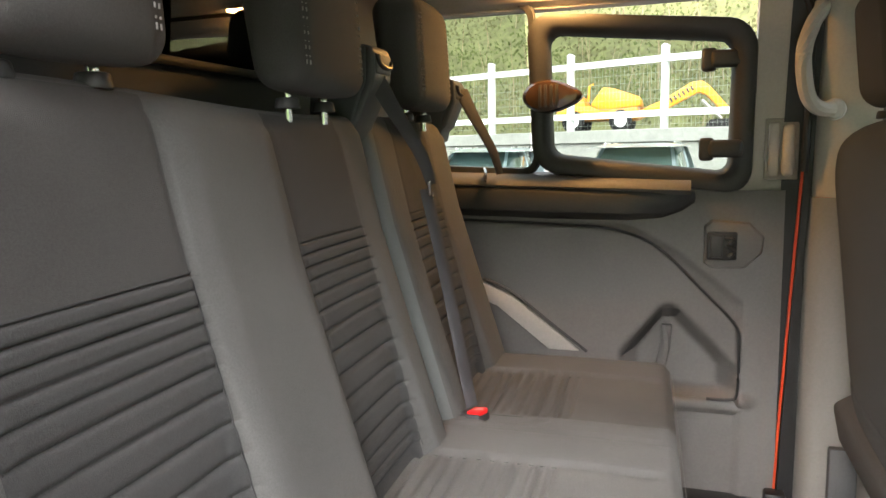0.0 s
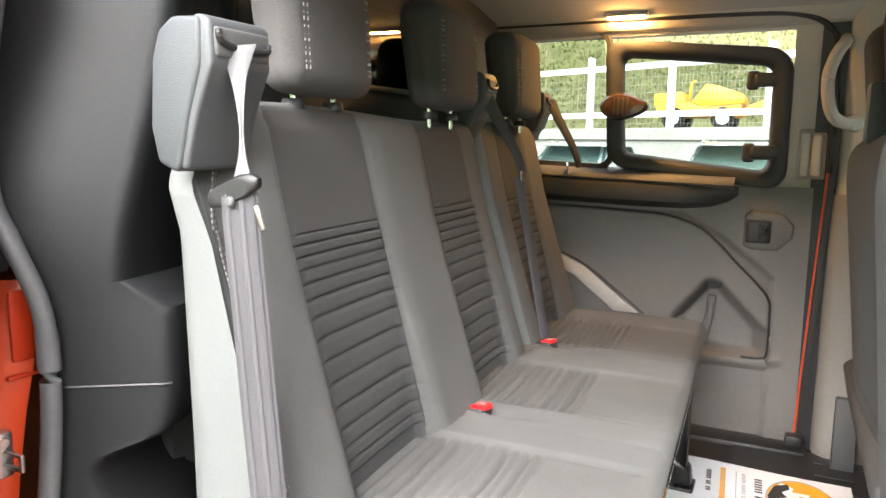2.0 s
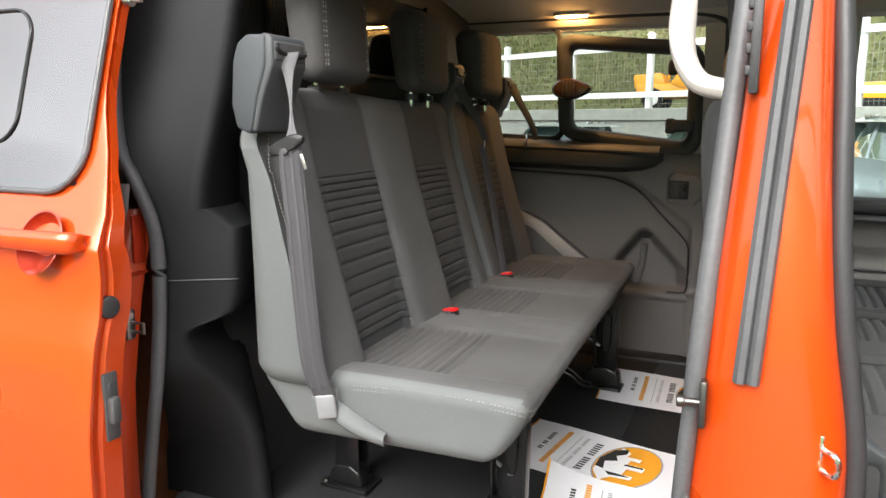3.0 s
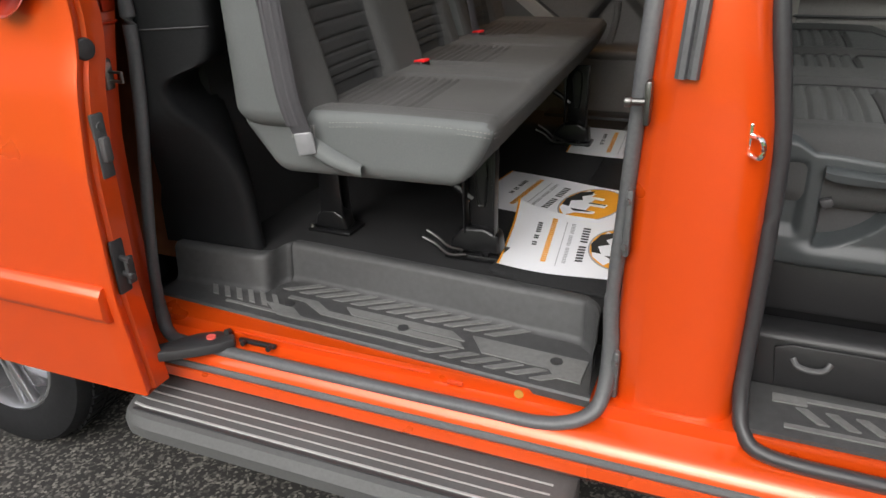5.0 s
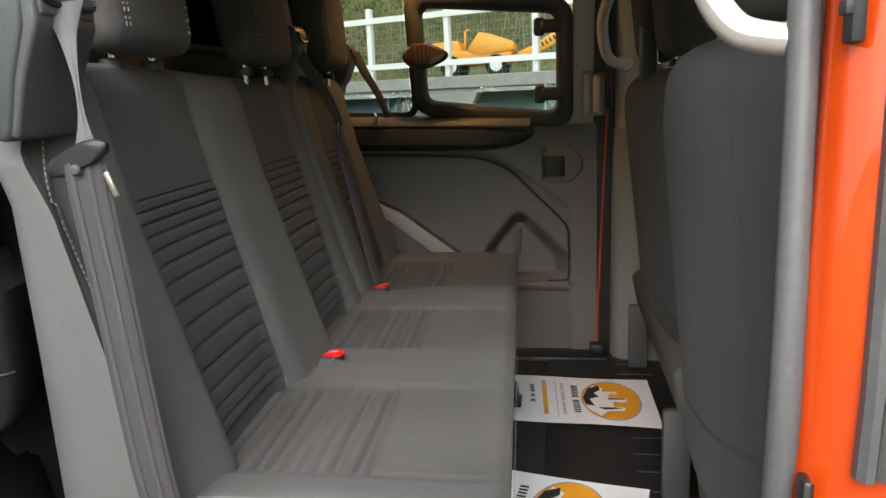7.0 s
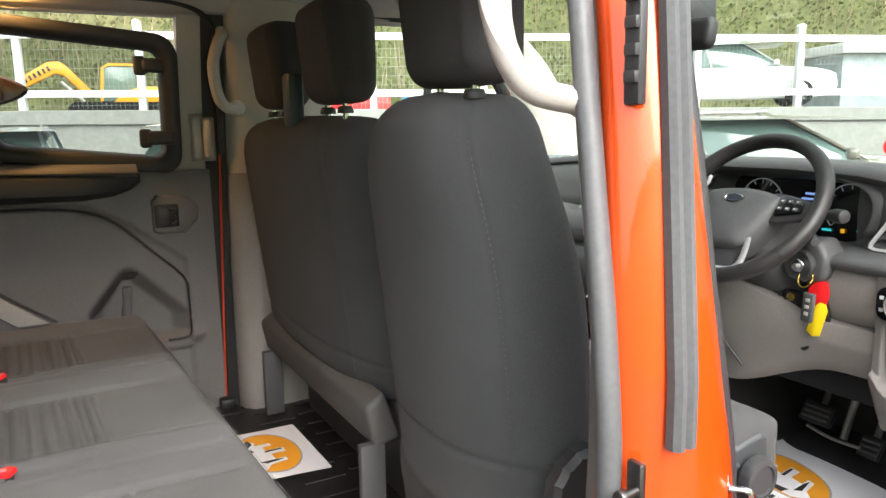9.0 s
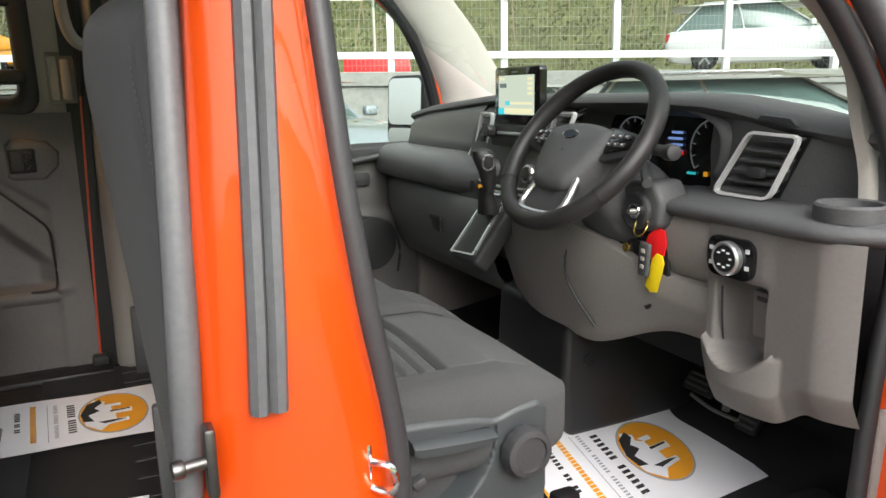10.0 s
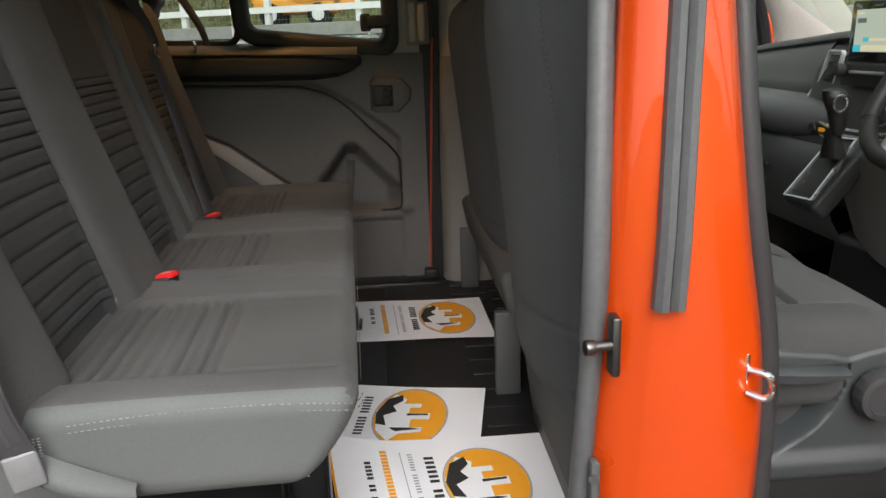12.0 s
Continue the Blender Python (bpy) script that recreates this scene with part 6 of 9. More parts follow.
def front_cushion(owner, x0, x1, y0, y1, top, name="cushion", ins=(0.14, 0.86)):
    bm = bmesh.new()
    dx, dy = x1 - x0, y1 - y0
    lines = [x0 + dx * f for f in (0.10, 0.165, 0.23, 0.295, 0.36, 0.425, 0.49, 0.55)]

    def shape(s, n):
        x, y = s.x + (x0 + x1) / 2, s.y + (y0 + y1) / 2
        z = top - 0.07 + s.z
        k = abs(2 * s.y / dy)
        f = (x - x0) / dx
        v = (y - y0) / dy
        if n.z > 0.3:
            w = (n.z - 0.3) / 0.7
            inside = bumpy(v, ins[0], ins[1], 0.05)
            z += w * ((0.004 if v < 0.5 else 0.020) * (1 - inside) * bumpy(f, -0.3, 0.96, 0.2) + 0.006 * inside * math.sin(math.pi * max(0, min(1, (v - ins[0]) / (ins[1] - ins[0])))))
            if ins[0] < v < ins[1]:
                z -= w * (0.008 * groove(x, lines, 0.008) + 0.016 * groove(x, [x0 + dx * 0.62], 0.011))
            z -= w * 0.010 * groove(v, list(ins), 0.014) * bumpy(f, -0.2, 0.93, 0.06)
            z += w * (0.010 * math.sin(f * 3.1) - 0.026 * max(0, f - 0.80) / 0.20)
        if n.z < 0.75 and n.z > 0.2:
            z -= 0.004 * groove(n.z, [0.45], 0.14)
        return (x + 0.012 * (1 - k * k) * max(0, f - 0.7), y, z)
    block(bm, (dx, dy, 0.14), 0.040, (150, 130, 8), shape, lambda s, n: 1 if ins[0] < s.y / dy + 0.5 < ins[1] and n.z > 0.5 and s.x < dx * 0.42 else 0)
    c = part(name, bm, [mat("driver_bolster_cloth", (0.047, 0.048, 0.048), 0.85, 0, 0.3, 500, 0.5, 1100, spec=0.3, sheen=0.05), mat("driver_insert_cloth", (0.055, 0.057, 0.057), 0.85, 0, 0.3, 500, 0.5, 1100, spec=0.3, sheen=0.05)], owner, angle=80)
    bm = bmesh.new()
    for dz in (0.0, -0.007):
        stitches(bm, [(x, y0 + 0.003 + 0.002 * (dz == 0), top - 0.036 + dz + 0.010 * math.sin((x - x0) / dx * 3.1)) for x in steps(x0 + 0.06, x1 - 0.05, 30)], 0.006, 0.003, up=(0, -1, 0.3), wide=0.0007)
    part("stitching", bm, THREAD, c, "pale twin stitching", kind="stuff")
    up, xc = Vector((0, 0, 1)), (x0 + x1) / 2
    for v in ins:
        bm = bmesh.new()
        tube(bm, [Vector(shape(Vector((f * dx - dx / 2, (v - 0.5) * dy, 0.07)), up)) + Vector((0, 0, 0.0035)) for f in steps(0.09, 0.90, 40)], 0.0018, 6)
        part("seam", bm, SEAM_SHADE, c, "sewn seam drawn as a dark line")
    bm = bmesh.new()
    tube(bm, [Vector(shape(Vector((0.12 * dx, g * dy, 0.07)), up)) + Vector((0, 0, 0.0045)) for g in steps(ins[0] - 0.495, ins[1] - 0.505, 30)], 0.0022, 6)
    part("seam", bm, SEAM_SHADE, c, "sewn seam drawn as a dark line")
    return c


driver = thing("driver_seat", "charcoal cloth driver's seat with grey plastic side cover", "car seat", (0.65, 0.61, 0.585))
front_back(driver, 0.345, 0.895, 0.80, 1.552, 0.315)
head_restraint(driver, (0.405, 0.58, 1.675), (0.11, 0.27, 0.22), CLOTH, False, 0.05)
front_cushion(driver, 0.45, 0.952, 0.345, 0.885, 0.982, ins=(0.15, 0.70))
bm = bmesh.new()
prism(bm, [(0.425, 0.60), (0.400, 0.80), (0.40, 0.86), (0.46, 0.87), (0.48, 0.60)], "y", 0.38, 0.85, 0.012)
mat("grey_vinyl", (0.075, 0.074, 0.073), 0.6, 0, 0.15, 200, 0.3, 500)
part("lower_back_panel", bm, CLOTH_F, driver, "charcoal lower back flap")
bm = bmesh.new()
box(bm, 0.42, 0.90, 0.38, 0.84, 0.585, 0.90, 0.02)
part("seat_base", bm, PLAST, driver)
COVER = mat("slate_seat_plastic", (0.036, 0.041, 0.043), 0.45, 0, 0.12, 200, 0.3, 600)


def cover_top(x):
    pts = [(0.44, 0.97), (0.585, 0.972), (0.615, 0.968), (0.645, 0.950), (0.70, 0.947), (0.775, 0.938), (0.805, 0.930), (0.845, 0.940), (0.880, 0.944), (0.896, 0.932), (0.906, 0.905)]
    for (a, za), (b, zb) in zip(pts, pts[1:]):
        if x <= b:
            return 0.012 + za + (zb - za) * (x - a) / (b - a)
    return pts[-1][1]


def cover_low(x):
    return 0.725 + 0.10 * max(0, (x - 0.86) / 0.046) ** 2 + 0.05 * max(0, 0.52 - x) / 0.08


def cover_y(x, z):
    """Side face of the seat base: a quarter-round recess under the lever, a rolled lower lip, soft edges."""
    y = 0.340
    rec = max(0, min(1, min((x - 0.664) / 0.010, (0.924 - z) / 0.010, (0.150 - math.hypot(x - 0.658, z - 0.926)) / 0.014)))
    y += 0.045 * rec
    y -= 0.012 * bumpy(z, 0.735, 0.775, 0.03) * bumpy(x, 0.64, 1.0, 0.06)
    y += 0.014 * bumpy(x, 0.40, 0.635, 0.02) * bumpy(z, 0.80, 0.93, 0.03)
    edge = min(cover_top(x) - z, z - cover_low(x), 0.906 - x)
    y += 0.022 * max(0, 1 - edge / 0.016) ** 2
    return y


bm = bmesh.new()
rows = []
for x in steps(0.44, 0.906, 110):
    zs_ = steps(cover_low(x), cover_top(x), 70)
    rows.append([(x, 0.41, zs_[0])] + [(x, cover_y(x, z), z) for z in zs_] + [(x, 0.41, zs_[-1])])
rows.append([(0.907, 0.41, p[2]) for p in rows[-1]])
quads(bm, rows)
cover = part("side_cover", bm, COVER, driver, "slate plastic seat side cover", angle=50)
bm = bmesh.new()
rows = []
for x, w in zip(steps(0.664, 0.797, 10), (0.7, 1, 1, 1, 1, 0.95, 0.9, 0.8, 0.7, 0.55, 0.3)):
    z = 0.930 - 0.012 * (x - 0.664) / 0.133
    rows.append([(x, 0.342, z + 0.004), (x, 0.326, z + 0.004), (x, 0.318, z - 0.004 * w), (x, 0.320, z - 0.018 * w), (x, 0.332, z - 0.021 * w), (x, 0.345, z - 0.010 * w)])
vs = quads(bm, rows, False, True)
bm.faces.new(vs[0][::-1]), bm.faces.new(vs[-1])
part("height_lever", bm, COVER, cover, "height lever", angle=50)
# dark plate laid in the lever recess to stand for its shade
bm = bmesh.new()
prism(bm, [(0.672, 0.916)] + [(0.658 + 0.136 * math.cos(radians(a)), 0.926 - 0.136 * math.sin(radians(a))) for a in range(5, 84, 6)], "y", 0.381, 0.384)
part("lever_recess_shade", bm, PLAST, cover, "dark plate for shade in the lever recess")
bm = bmesh.new()
prism(bm, [(0.663, 0.868), (0.684, 0.876), (0.690, 0.862), (0.672, 0.852)], "y", 0.330, 0.372, 0.004)
part("catch", bm, PLAST, cover)
bm = bmesh.new()
rows = []
for d, r in ((0.0, 0.040), (0.012, 0.040), (0.020, 0.037), (0.022, 0.028), (0.018, 0.026)):
    rows.append([(0.850 + (r + (0.0015 if i % 3 == 0 and d < 0.02 else 0)) * math.cos(2 * math.pi * i / 48), 0.332 - d, 0.878 + (r + (0.0015 if i % 3 == 0 and d < 0.02 else 0)) * math.sin(2 * math.pi * i / 48)) for i in range(48)])
vs = quads(bm, rows, False, True)
bm.faces.new(vs[-1])
part("tilt_knob", bm, PLAST, cover, "round black adjuster knob")
bm = bmesh.new()
rows = []
for d, r in ((0.0, 0.072), (0.02, 0.072), (0.03, 0.064), (0.03, 0.02)):
    rows.append([(0.475 + (r + (0.003 if i % 4 == 0 else 0)) * math.cos(2 * math.pi * i / 64), 0.345 - d, 0.955 + (r + (0.003 if i % 4 == 0 else 0)) * math.sin(2 * math.pi * i / 64)) for i in range(64)])
vs = quads(bm, rows, False, True)
bm.faces.new(vs[-1])
part("recline_wheel", bm, PLAST, driver, "black ribbed recline handwheel")
bm = bmesh.new()
for y in (0.36, 0.40):
    box(bm, 0.55, 1.0, y, y + 0.02, 0.60, 0.64, 0.004)
box(bm, 0.92, 0.965, 0.34, 0.37, 0.64, 0.77, 0.006)
for k in range(4):
    box(bm, 0.905, 0.96, 0.333, 0.345, 0.66 + 0.028 * k, 0.674 + 0.028 * k, 0.003)
part("seat_rail", bm, LEG, driver, "black seat runner")

mate = thing("passenger_bench", "charcoal cloth two-seat front passenger bench", "car seat", (0.65, 1.38, 0.585))
front_back(mate, 0.945, 1.85, 0.87, 1.528, 0.33, side_curve=0.04, round_top=0.10)
for y in (1.14, 1.585):
    head_restraint(mate, (0.41, y, 1.665), (0.11, 0.265, 0.22), CLOTH, False, 0.05)
front_cushion(mate, 0.47, 0.95, 0.90, 1.30, 0.96)
front_cushion(mate, 0.47, 0.95, 1.312, 1.76, 0.96)
bm = bmesh.new()
prism(bm, [(0.392, 0.79), (0.372, 0.888), (0.42, 0.92), (0.46, 0.80)], "y", 0.955, 1.83, 0.014, 3)
part("lower_back_panel", bm, MATS["grey_vinyl"], mate, "grey vinyl lower back flap")
bm = bmesh.new()
box(bm, 0.50, 0.90, 0.96, 1.78, 0.585, 0.90, 0.02)
part("seat_base", bm, PLAST, mate)
for y in (0.96, 1.76):
    bm = bmesh.new()
    box(bm, 0.36, 0.42, y, y + 0.025, 0.587, 0.80, 0.006)
    part("leg", bm, PLAST_D, mate)
bm = bmesh.new()
box(bm, 0.335, 0.375, 1.27, 1.33, 1.50, 1.63, 0.012)
part("belt_tower", bm, TOWER, mate, "slate belt tower")

# ---- dashboard, steering wheel and the front cab ----
dash = thing("dashboard", "black and grey moulded dashboard with a touch screen", "dashboard", (1.5, 1.0, 0.9))
DTOP = [(0.15, 1.343), (0.32, 1.362), (0.48, 1.394), (0.66, 1.402), (1.0, 1.400), (1.33, 1.402), (1.76, 1.368), (1.92, 1.345)]


def dash_top(y):
    for (a, za), (b, zb) in zip(DTOP, DTOP[1:]):
        if y <= b:
            return za + (zb - za) * max(0, y - a) / (b - a)
    return DTOP[-1][1]


DASHB = mat("soft_black_dash", (0.084, 0.085, 0.087), 0.55, 0, 0.15, 150, 0.4, 700)
bm = bmesh.new()
rows = []
for y in steps(0.15, 1.92, 36):
    z = dash_top(y)
    k = 0.02 * bumpy(y, 0.44, 0.98, 0.16)
    rows.append([(1.90, y, z - 0.10), (1.60, y, z - 0.02), (1.46, y, z), (1.385 - k, y, z - 0.001), (1.362 - k, y, z - 0.010), (1.358 - k, y, z - 0.020), (1.372 - k, y, z - 0.032), (1.43, y, z - 0.05)])
quads(bm, rows)
part("dash_top", bm, DASHB, dash, "black soft dashboard top", angle=60)
# right-hand fascia round the side vent
bm = bmesh.new()
rows = []
for y in steps(0.13, 0.505, 10):
    z = dash_top(y) - 0.03
    x = 1.385 - 0.02 * bumpy(y, 0.28, 0.48, 0.1)
    rows.append([(x, y, z), (x - 0.008, y, 1.30), (x - 0.004, y, 1.25), (x - 0.002, y, 1.205)])
quads(bm, rows)
part("fascia", bm, PLAST_D, dash, angle=60)


def louvre(quad, n, owner):
    """An air vent: bright frame, dark box and tilted slats, between four (y, z) corners given from the upper outer one round."""
    x = quad[0]
    c = [Vector((x, y, z)) for y, z in quad[1:]]
    v = node("air_vent", owner, "air vent with a bright chrome frame")
    bm = bmesh.new()
    loop = []
    mid = sum(c, Vector()) / 4
    for i in range(4):
        a, b, d = c[i], c[(i + 1) % 4], c[i - 1]
        loop += [a + (d - a) * 0.10, a + (b - a) * 0.03 + (d - a) * 0.03, a + (b - a) * 0.12]
    sweep(bm, [p - Vector((0.006, 0, 0)) for p in loop], [(-0.0026, -0.005), (0.0026, -0.005), (0.002, 0.007), (-0.002, 0.007)], True, (1, 0, 0))
    # chrome frame in a near-white colour: its sky reflection is painted in
    part("vent_frame", bm, mat("chrome_sky_bright", (0.86, 0.86, 0.86), 0.25, 0.2, 0.04), v, "chrome vent frame, bright reflection put into its colour", angle=60)
    bm = bmesh.new()
    vs = [bm.verts.new(p + Vector((0.0215, 0, 0))) for p in c]
    bm.faces.new(vs)
    part("vent_back", bm, RUBBER_B, v)
    for i in range(n):
        f = (i + 0.6) / n
        a, b = c[0].lerp(c[3], f), c[1].lerp(c[2], f)
        bm = bmesh.new()
        d = (b - a)
        a, b = a + d * 0.05, b - d * 0.05
        vs = []
        for p in (a, b):
            vs.append([bm.verts.new(p + Vector(o)) for o in ((-0.002, 0, -0.003), (-0.002, 0, 0.0005), (0.022, 0, 0.008), (0.022, 0, 0.0045))])
        for k in range(4):
            bm.faces.new((vs[0][k], vs[1][k], vs[1][(k + 1) % 4], vs[0][(k + 1) % 4]))
        bm.faces.new(vs[0]), bm.faces.new(vs[1][::-1])
        part("slat", bm, PLAST_D, v, smooth=False)
    bm = bmesh.new()
    box(bm, mid.x - 0.014, mid.x, mid.y - 0.016, mid.y + 0.016, mid.z - 0.02, mid.z - 0.002, 0.003)
    part("vent_tab", bm, PLAST, v)


louvre((1.340, (0.277, 1.330), (0.378, 1.334), (0.452, 1.222), (0.330, 1.222)), 6, dash)
bm = bmesh.new()
prism(bm, [(0.30, 1.345), (0.385, 1.352), (0.375, 1.363), (0.315, 1.358)], "x", 1.352, 1.366, 0.003)
part("vent_dial", bm, PLAST, dash)
# instrument cowl and cluster
bm = bmesh.new()
loop = [(0.47, 1.262), (0.462, 1.32), (0.50, 1.352), (0.60, 1.374), (0.72, 1.380), (0.84, 1.372), (0.905, 1.34), (0.90, 1.26), (0.82, 1.215), (0.62, 1.20), (0.52, 1.215)]
outer = spline([(0, y, z) for y, z in loop], 5, True)
rows = []
cy, cz = 0.685, 1.29
for x, f in ((1.372, 1.10), (1.352, 1.06), (1.350, 1.01), (1.36, 0.985), (1.41, 0.93), (1.44, 0.90)):
    rows.append([(x + (0.02 if p.z < 1.25 else 0), cy + (p.y - cy) * f, cz + (p.z - cz) * f) for p in outer])
quads(bm, rows, False, True)
cowl = part("instrument_cowl", bm, DASHB, dash, "black instrument cowl", angle=60)
bm = bmesh.new()
vs = [bm.verts.new((1.439, cy + (p.y - cy) * 0.92, cz + (p.z - cz) * 0.92)) for p in outer]
bm.faces.new(vs)
part("cluster_face", bm, GLOSSB, cowl, "dark glossy instrument cluster")
for y, a0 in ((0.56, 20), (0.80, 20)):
    bm = bmesh.new()
    tube(bm, [(1.437, y - 0.062 * math.cos(radians(a)), 1.285 + 0.062 * math.sin(radians(a))) for a in range(-40, 221, 10)], 0.0016, 6)
    for a in range(-40, 221, 26):
        d = Vector((0, -math.cos(radians(a)), math.sin(radians(a))))
        tube(bm, [Vector((1.437, y, 1.285)) + d * 0.050, Vector((1.437, y, 1.285)) + d * 0.060], 0.0012, 5)
    part("gauge_ring", bm, glow("gauge_white", (0.85, 0.9, 0.95), 0.03) if "gauge_white" not in MATS else MATS["gauge_white"], cowl, "lit white gauge scale")
for y, z, w, h, cname, col in ((0.615, 1.235, 0.022, 0.004, "telltale_cyan", (0.05, 0.75, 0.8)), (0.53, 1.24, 0.020, 0.005, "telltale_cyan", None), (0.575, 1.236, 0.008, 0.008, "telltale_amber", (1.0, 0.45, 0.02)), (0.645, 1.275, 0.006, 0.007, "telltale_red", (0.9, 0.03, 0.02))):
    bm = bmesh.new()
    box(bm, 1.433, 1.437, y - w * 0.5, y + w * 0.5, z - h * 0.6, z + h * 0.6)
    part("telltale", bm, MATS.get(cname) or glow(cname, col, 0.2), cowl)
for k in range(4):
    bm = bmesh.new()
    box(bm, 1.433, 1.437, 0.645, 0.675 + 0.01 * (k % 2), 1.315 - 0.013 * k, 1.320 - 0.013 * k)
    part("display_line", bm, MATS.get("display_blue") or glow("display_blue", (0.25, 0.4, 0.85), 0.25), cowl, "dim blue display line")

# ledge with cup ring
bm = bmesh.new()
rows = []
for y in steps(0.085, 0.56, 14):
    dx = 0.06 * max(0, 0.16 - y) / 0.08
    rows.append([(1.40, y, 1.218), (1.28 + dx, y, 1.216), (1.252 + dx, y, 1.212), (1.240 + dx, y, 1.203), (1.240 + dx, y, 1.192), (1.252 + dx, y, 1.183), (1.40, y, 1.18)])
quads(bm, rows)
part("dash_ledge", bm, DASHB, dash, "black padded ledge", angle=60)
bm = bmesh.new()
rows = [[(1.315 + r * math.cos(a), 0.165 + r * math.sin(a), z) for r, z in ((0.052, 1.214), (0.052, 1.236), (0.048, 1.240), (0.042, 1.238), (0.040, 1.215))] for a in [2 * math.pi * i / 40 for i in range(40)]]
quads(bm, rows, True)
disc(bm, (1.315, 0.165, 1.214), (0, 0, 1), 0.041, 0.003, 30)
part("cup_ring", bm, PLAST_D, dash, "black cup holder ring")

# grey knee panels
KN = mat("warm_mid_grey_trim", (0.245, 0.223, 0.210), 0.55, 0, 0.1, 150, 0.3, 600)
bm = bmesh.new()
rows = []
for y in steps(0.372, 0.50, 8):
    rows.append([(1.262, y, 1.186), (1.254, y, 1.17), (1.252, y, 1.14), (1.256, y, 1.10), (1.268, y, 1.075), (1.285, y, 1.062)])
quads(bm, rows)
part("switch_panel", bm, KN, dash, "grey switch panel", angle=60)
# outer fascia: one moulding with the open storage bin
def fascia_x(y, z):
    x = 1.254 + 1.6 * max(0, 0.165 - y) ** 1.45
    rim = 0.985 - 0.036 * math.sin(math.pi * max(0, min(1, (y - 0.235) / 0.14)))
    bin_w = math.sin(math.pi * max(0, min(1, (y - 0.215) / 0.175))) ** 0.7
    if z < rim:
        x -= 0.026 * bin_w * bumpy(z, 0.80, rim, 0.012)
    x += 0.070 * bumpy(y, 0.258, 0.352, 0.016) * bumpy(z, rim, 1.088, 0.014)
    low = 0.868 + 0.034 * bumpy(y, 0.0, 0.205, 0.06) + 0.06 * max(0, y - 0.35) / 0.03
    x += 0.9 * max(0, low + 0.05 - z) ** 1.2
    x -= 0.004 * bumpy(z, 1.10, 1.30, 0.02) * bumpy(y, 0.25, 0.6, 0.03)
    return x, low


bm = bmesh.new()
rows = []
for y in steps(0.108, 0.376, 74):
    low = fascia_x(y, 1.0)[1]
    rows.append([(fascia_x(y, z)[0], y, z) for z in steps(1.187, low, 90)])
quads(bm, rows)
# same grey trim as the knee panel, darkened: shade put into its colour
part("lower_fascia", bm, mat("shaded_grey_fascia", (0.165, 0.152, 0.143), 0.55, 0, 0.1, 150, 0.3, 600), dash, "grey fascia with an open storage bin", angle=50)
bm = bmesh.new()
prism(bm, [(0.275, 1.065), (0.272, 0.985), (0.325, 0.985), (0.330, 1.068)], "x", 1.312, 1.322, 0.004)
part("fuse_lid", bm, KN, dash)
bm = bmesh.new()
prism(bm, [(0.298, 1.05), (0.298, 1.058), (0.318, 1.059), (0.318, 1.051)], "x", 1.308, 1.314, 0.002)
part("lid_catch", bm, PLAST_D, dash)
# knee bolster sweeping to the console
bm = bmesh.new()
rows = []
for y in steps(0.372, 1.15, 26):
    t = (y - 0.345) / 0.805
    zb = 0.945 - 0.095 * bumpy(y, 0.62, 1.04, 0.3) + 0.10 * max(0, t - 0.85) * 5
    zt = 1.075 + 0.07 * bumpy(y, 0.60, 1.3, 0.3)
    xb = 0.05 * bumpy(y, 0.55, 1.10, 0.35)
    rows.append([(1.32 - xb, y, zt), (1.262 - xb, y, zt - 0.012), (1.258 - xb, y, zt - 0.05), (1.262 - xb * 0.8, y, (zt + zb) / 2), (1.285 - xb * 0.7, y, zb + 0.03), (1.31 - xb * 0.5, y, zb), (1.40, y, zb + 0.01)])
quads(bm, rows)
part("knee_panel", bm, KN, dash, "warm grey knee panel", angle=60)
bm = bmesh.new()
tube(bm, [(1.256, 0.345, 1.078), (1.262, 0.347, 1.02), (1.285, 0.36, 0.95)], 0.002, 6)
part("panel_joint", bm, PLAST, dash)
bm = bmesh.new()
tube(bm, [(1.222, 0.69, 1.10), (1.213, 0.742, 1.07), (1.213, 0.735, 1.0), (1.245, 0.68, 0.91)], 0.003, 6, 4)
part("panel_joint", bm, PLAST, dash)
bm = bmesh.new()
box(bm, 1.46, 1.80, 0.30, 1.9, 0.87, 1.33)
box(bm, 1.33, 1.47, 0.36, 1.9, 0.88, 1.06)
part("dash_core", bm, RUBBER_B, dash)
# light switch
bm = bmesh.new()
prism(bm, round_rect(0.272, 0.372, 1.098, 1.168, 0.022, 4), "x", 1.242, 1.256, 0.003)
sw = part("light_switch", bm, GLOSSB, dash, "black headlamp switch panel")
bm = bmesh.new()
rows = [[(x, 0.322 + r * math.cos(a), 1.133 + r * math.sin(a)) for x, r in ((1.243, 0.029), (1.232, 0.029), (1.229, 0.026), (1.231, 0.022), (1.233, 0.0))] for a in [2 * math.pi * i / 36 for i in range(36)]]
quads(bm, rows, True)
part("dial_ring", bm, SATIN, sw, "silver rotary dial")
bm = bmesh.new()
disc(bm, (1.2318, 0.322, 1.133), (-1, 0, 0), 0.0225, 0.002, 30)
part("dial_face", bm, GLOSSB, sw)
for k in range(7):
    a = radians(40 + 45 * k)
    bm = bmesh.new()
    box(bm, 1.2285, 1.2297, 0.322 + 0.014 * math.cos(a) - 0.0028, 0.322 + 0.014 * math.cos(a) + 0.0028, 1.133 + 0.014 * math.sin(a) - 0.0014, 1.133 + 0.014 * math.sin(a) + 0.0014)
    part("dial_mark", bm, WHITE, sw)
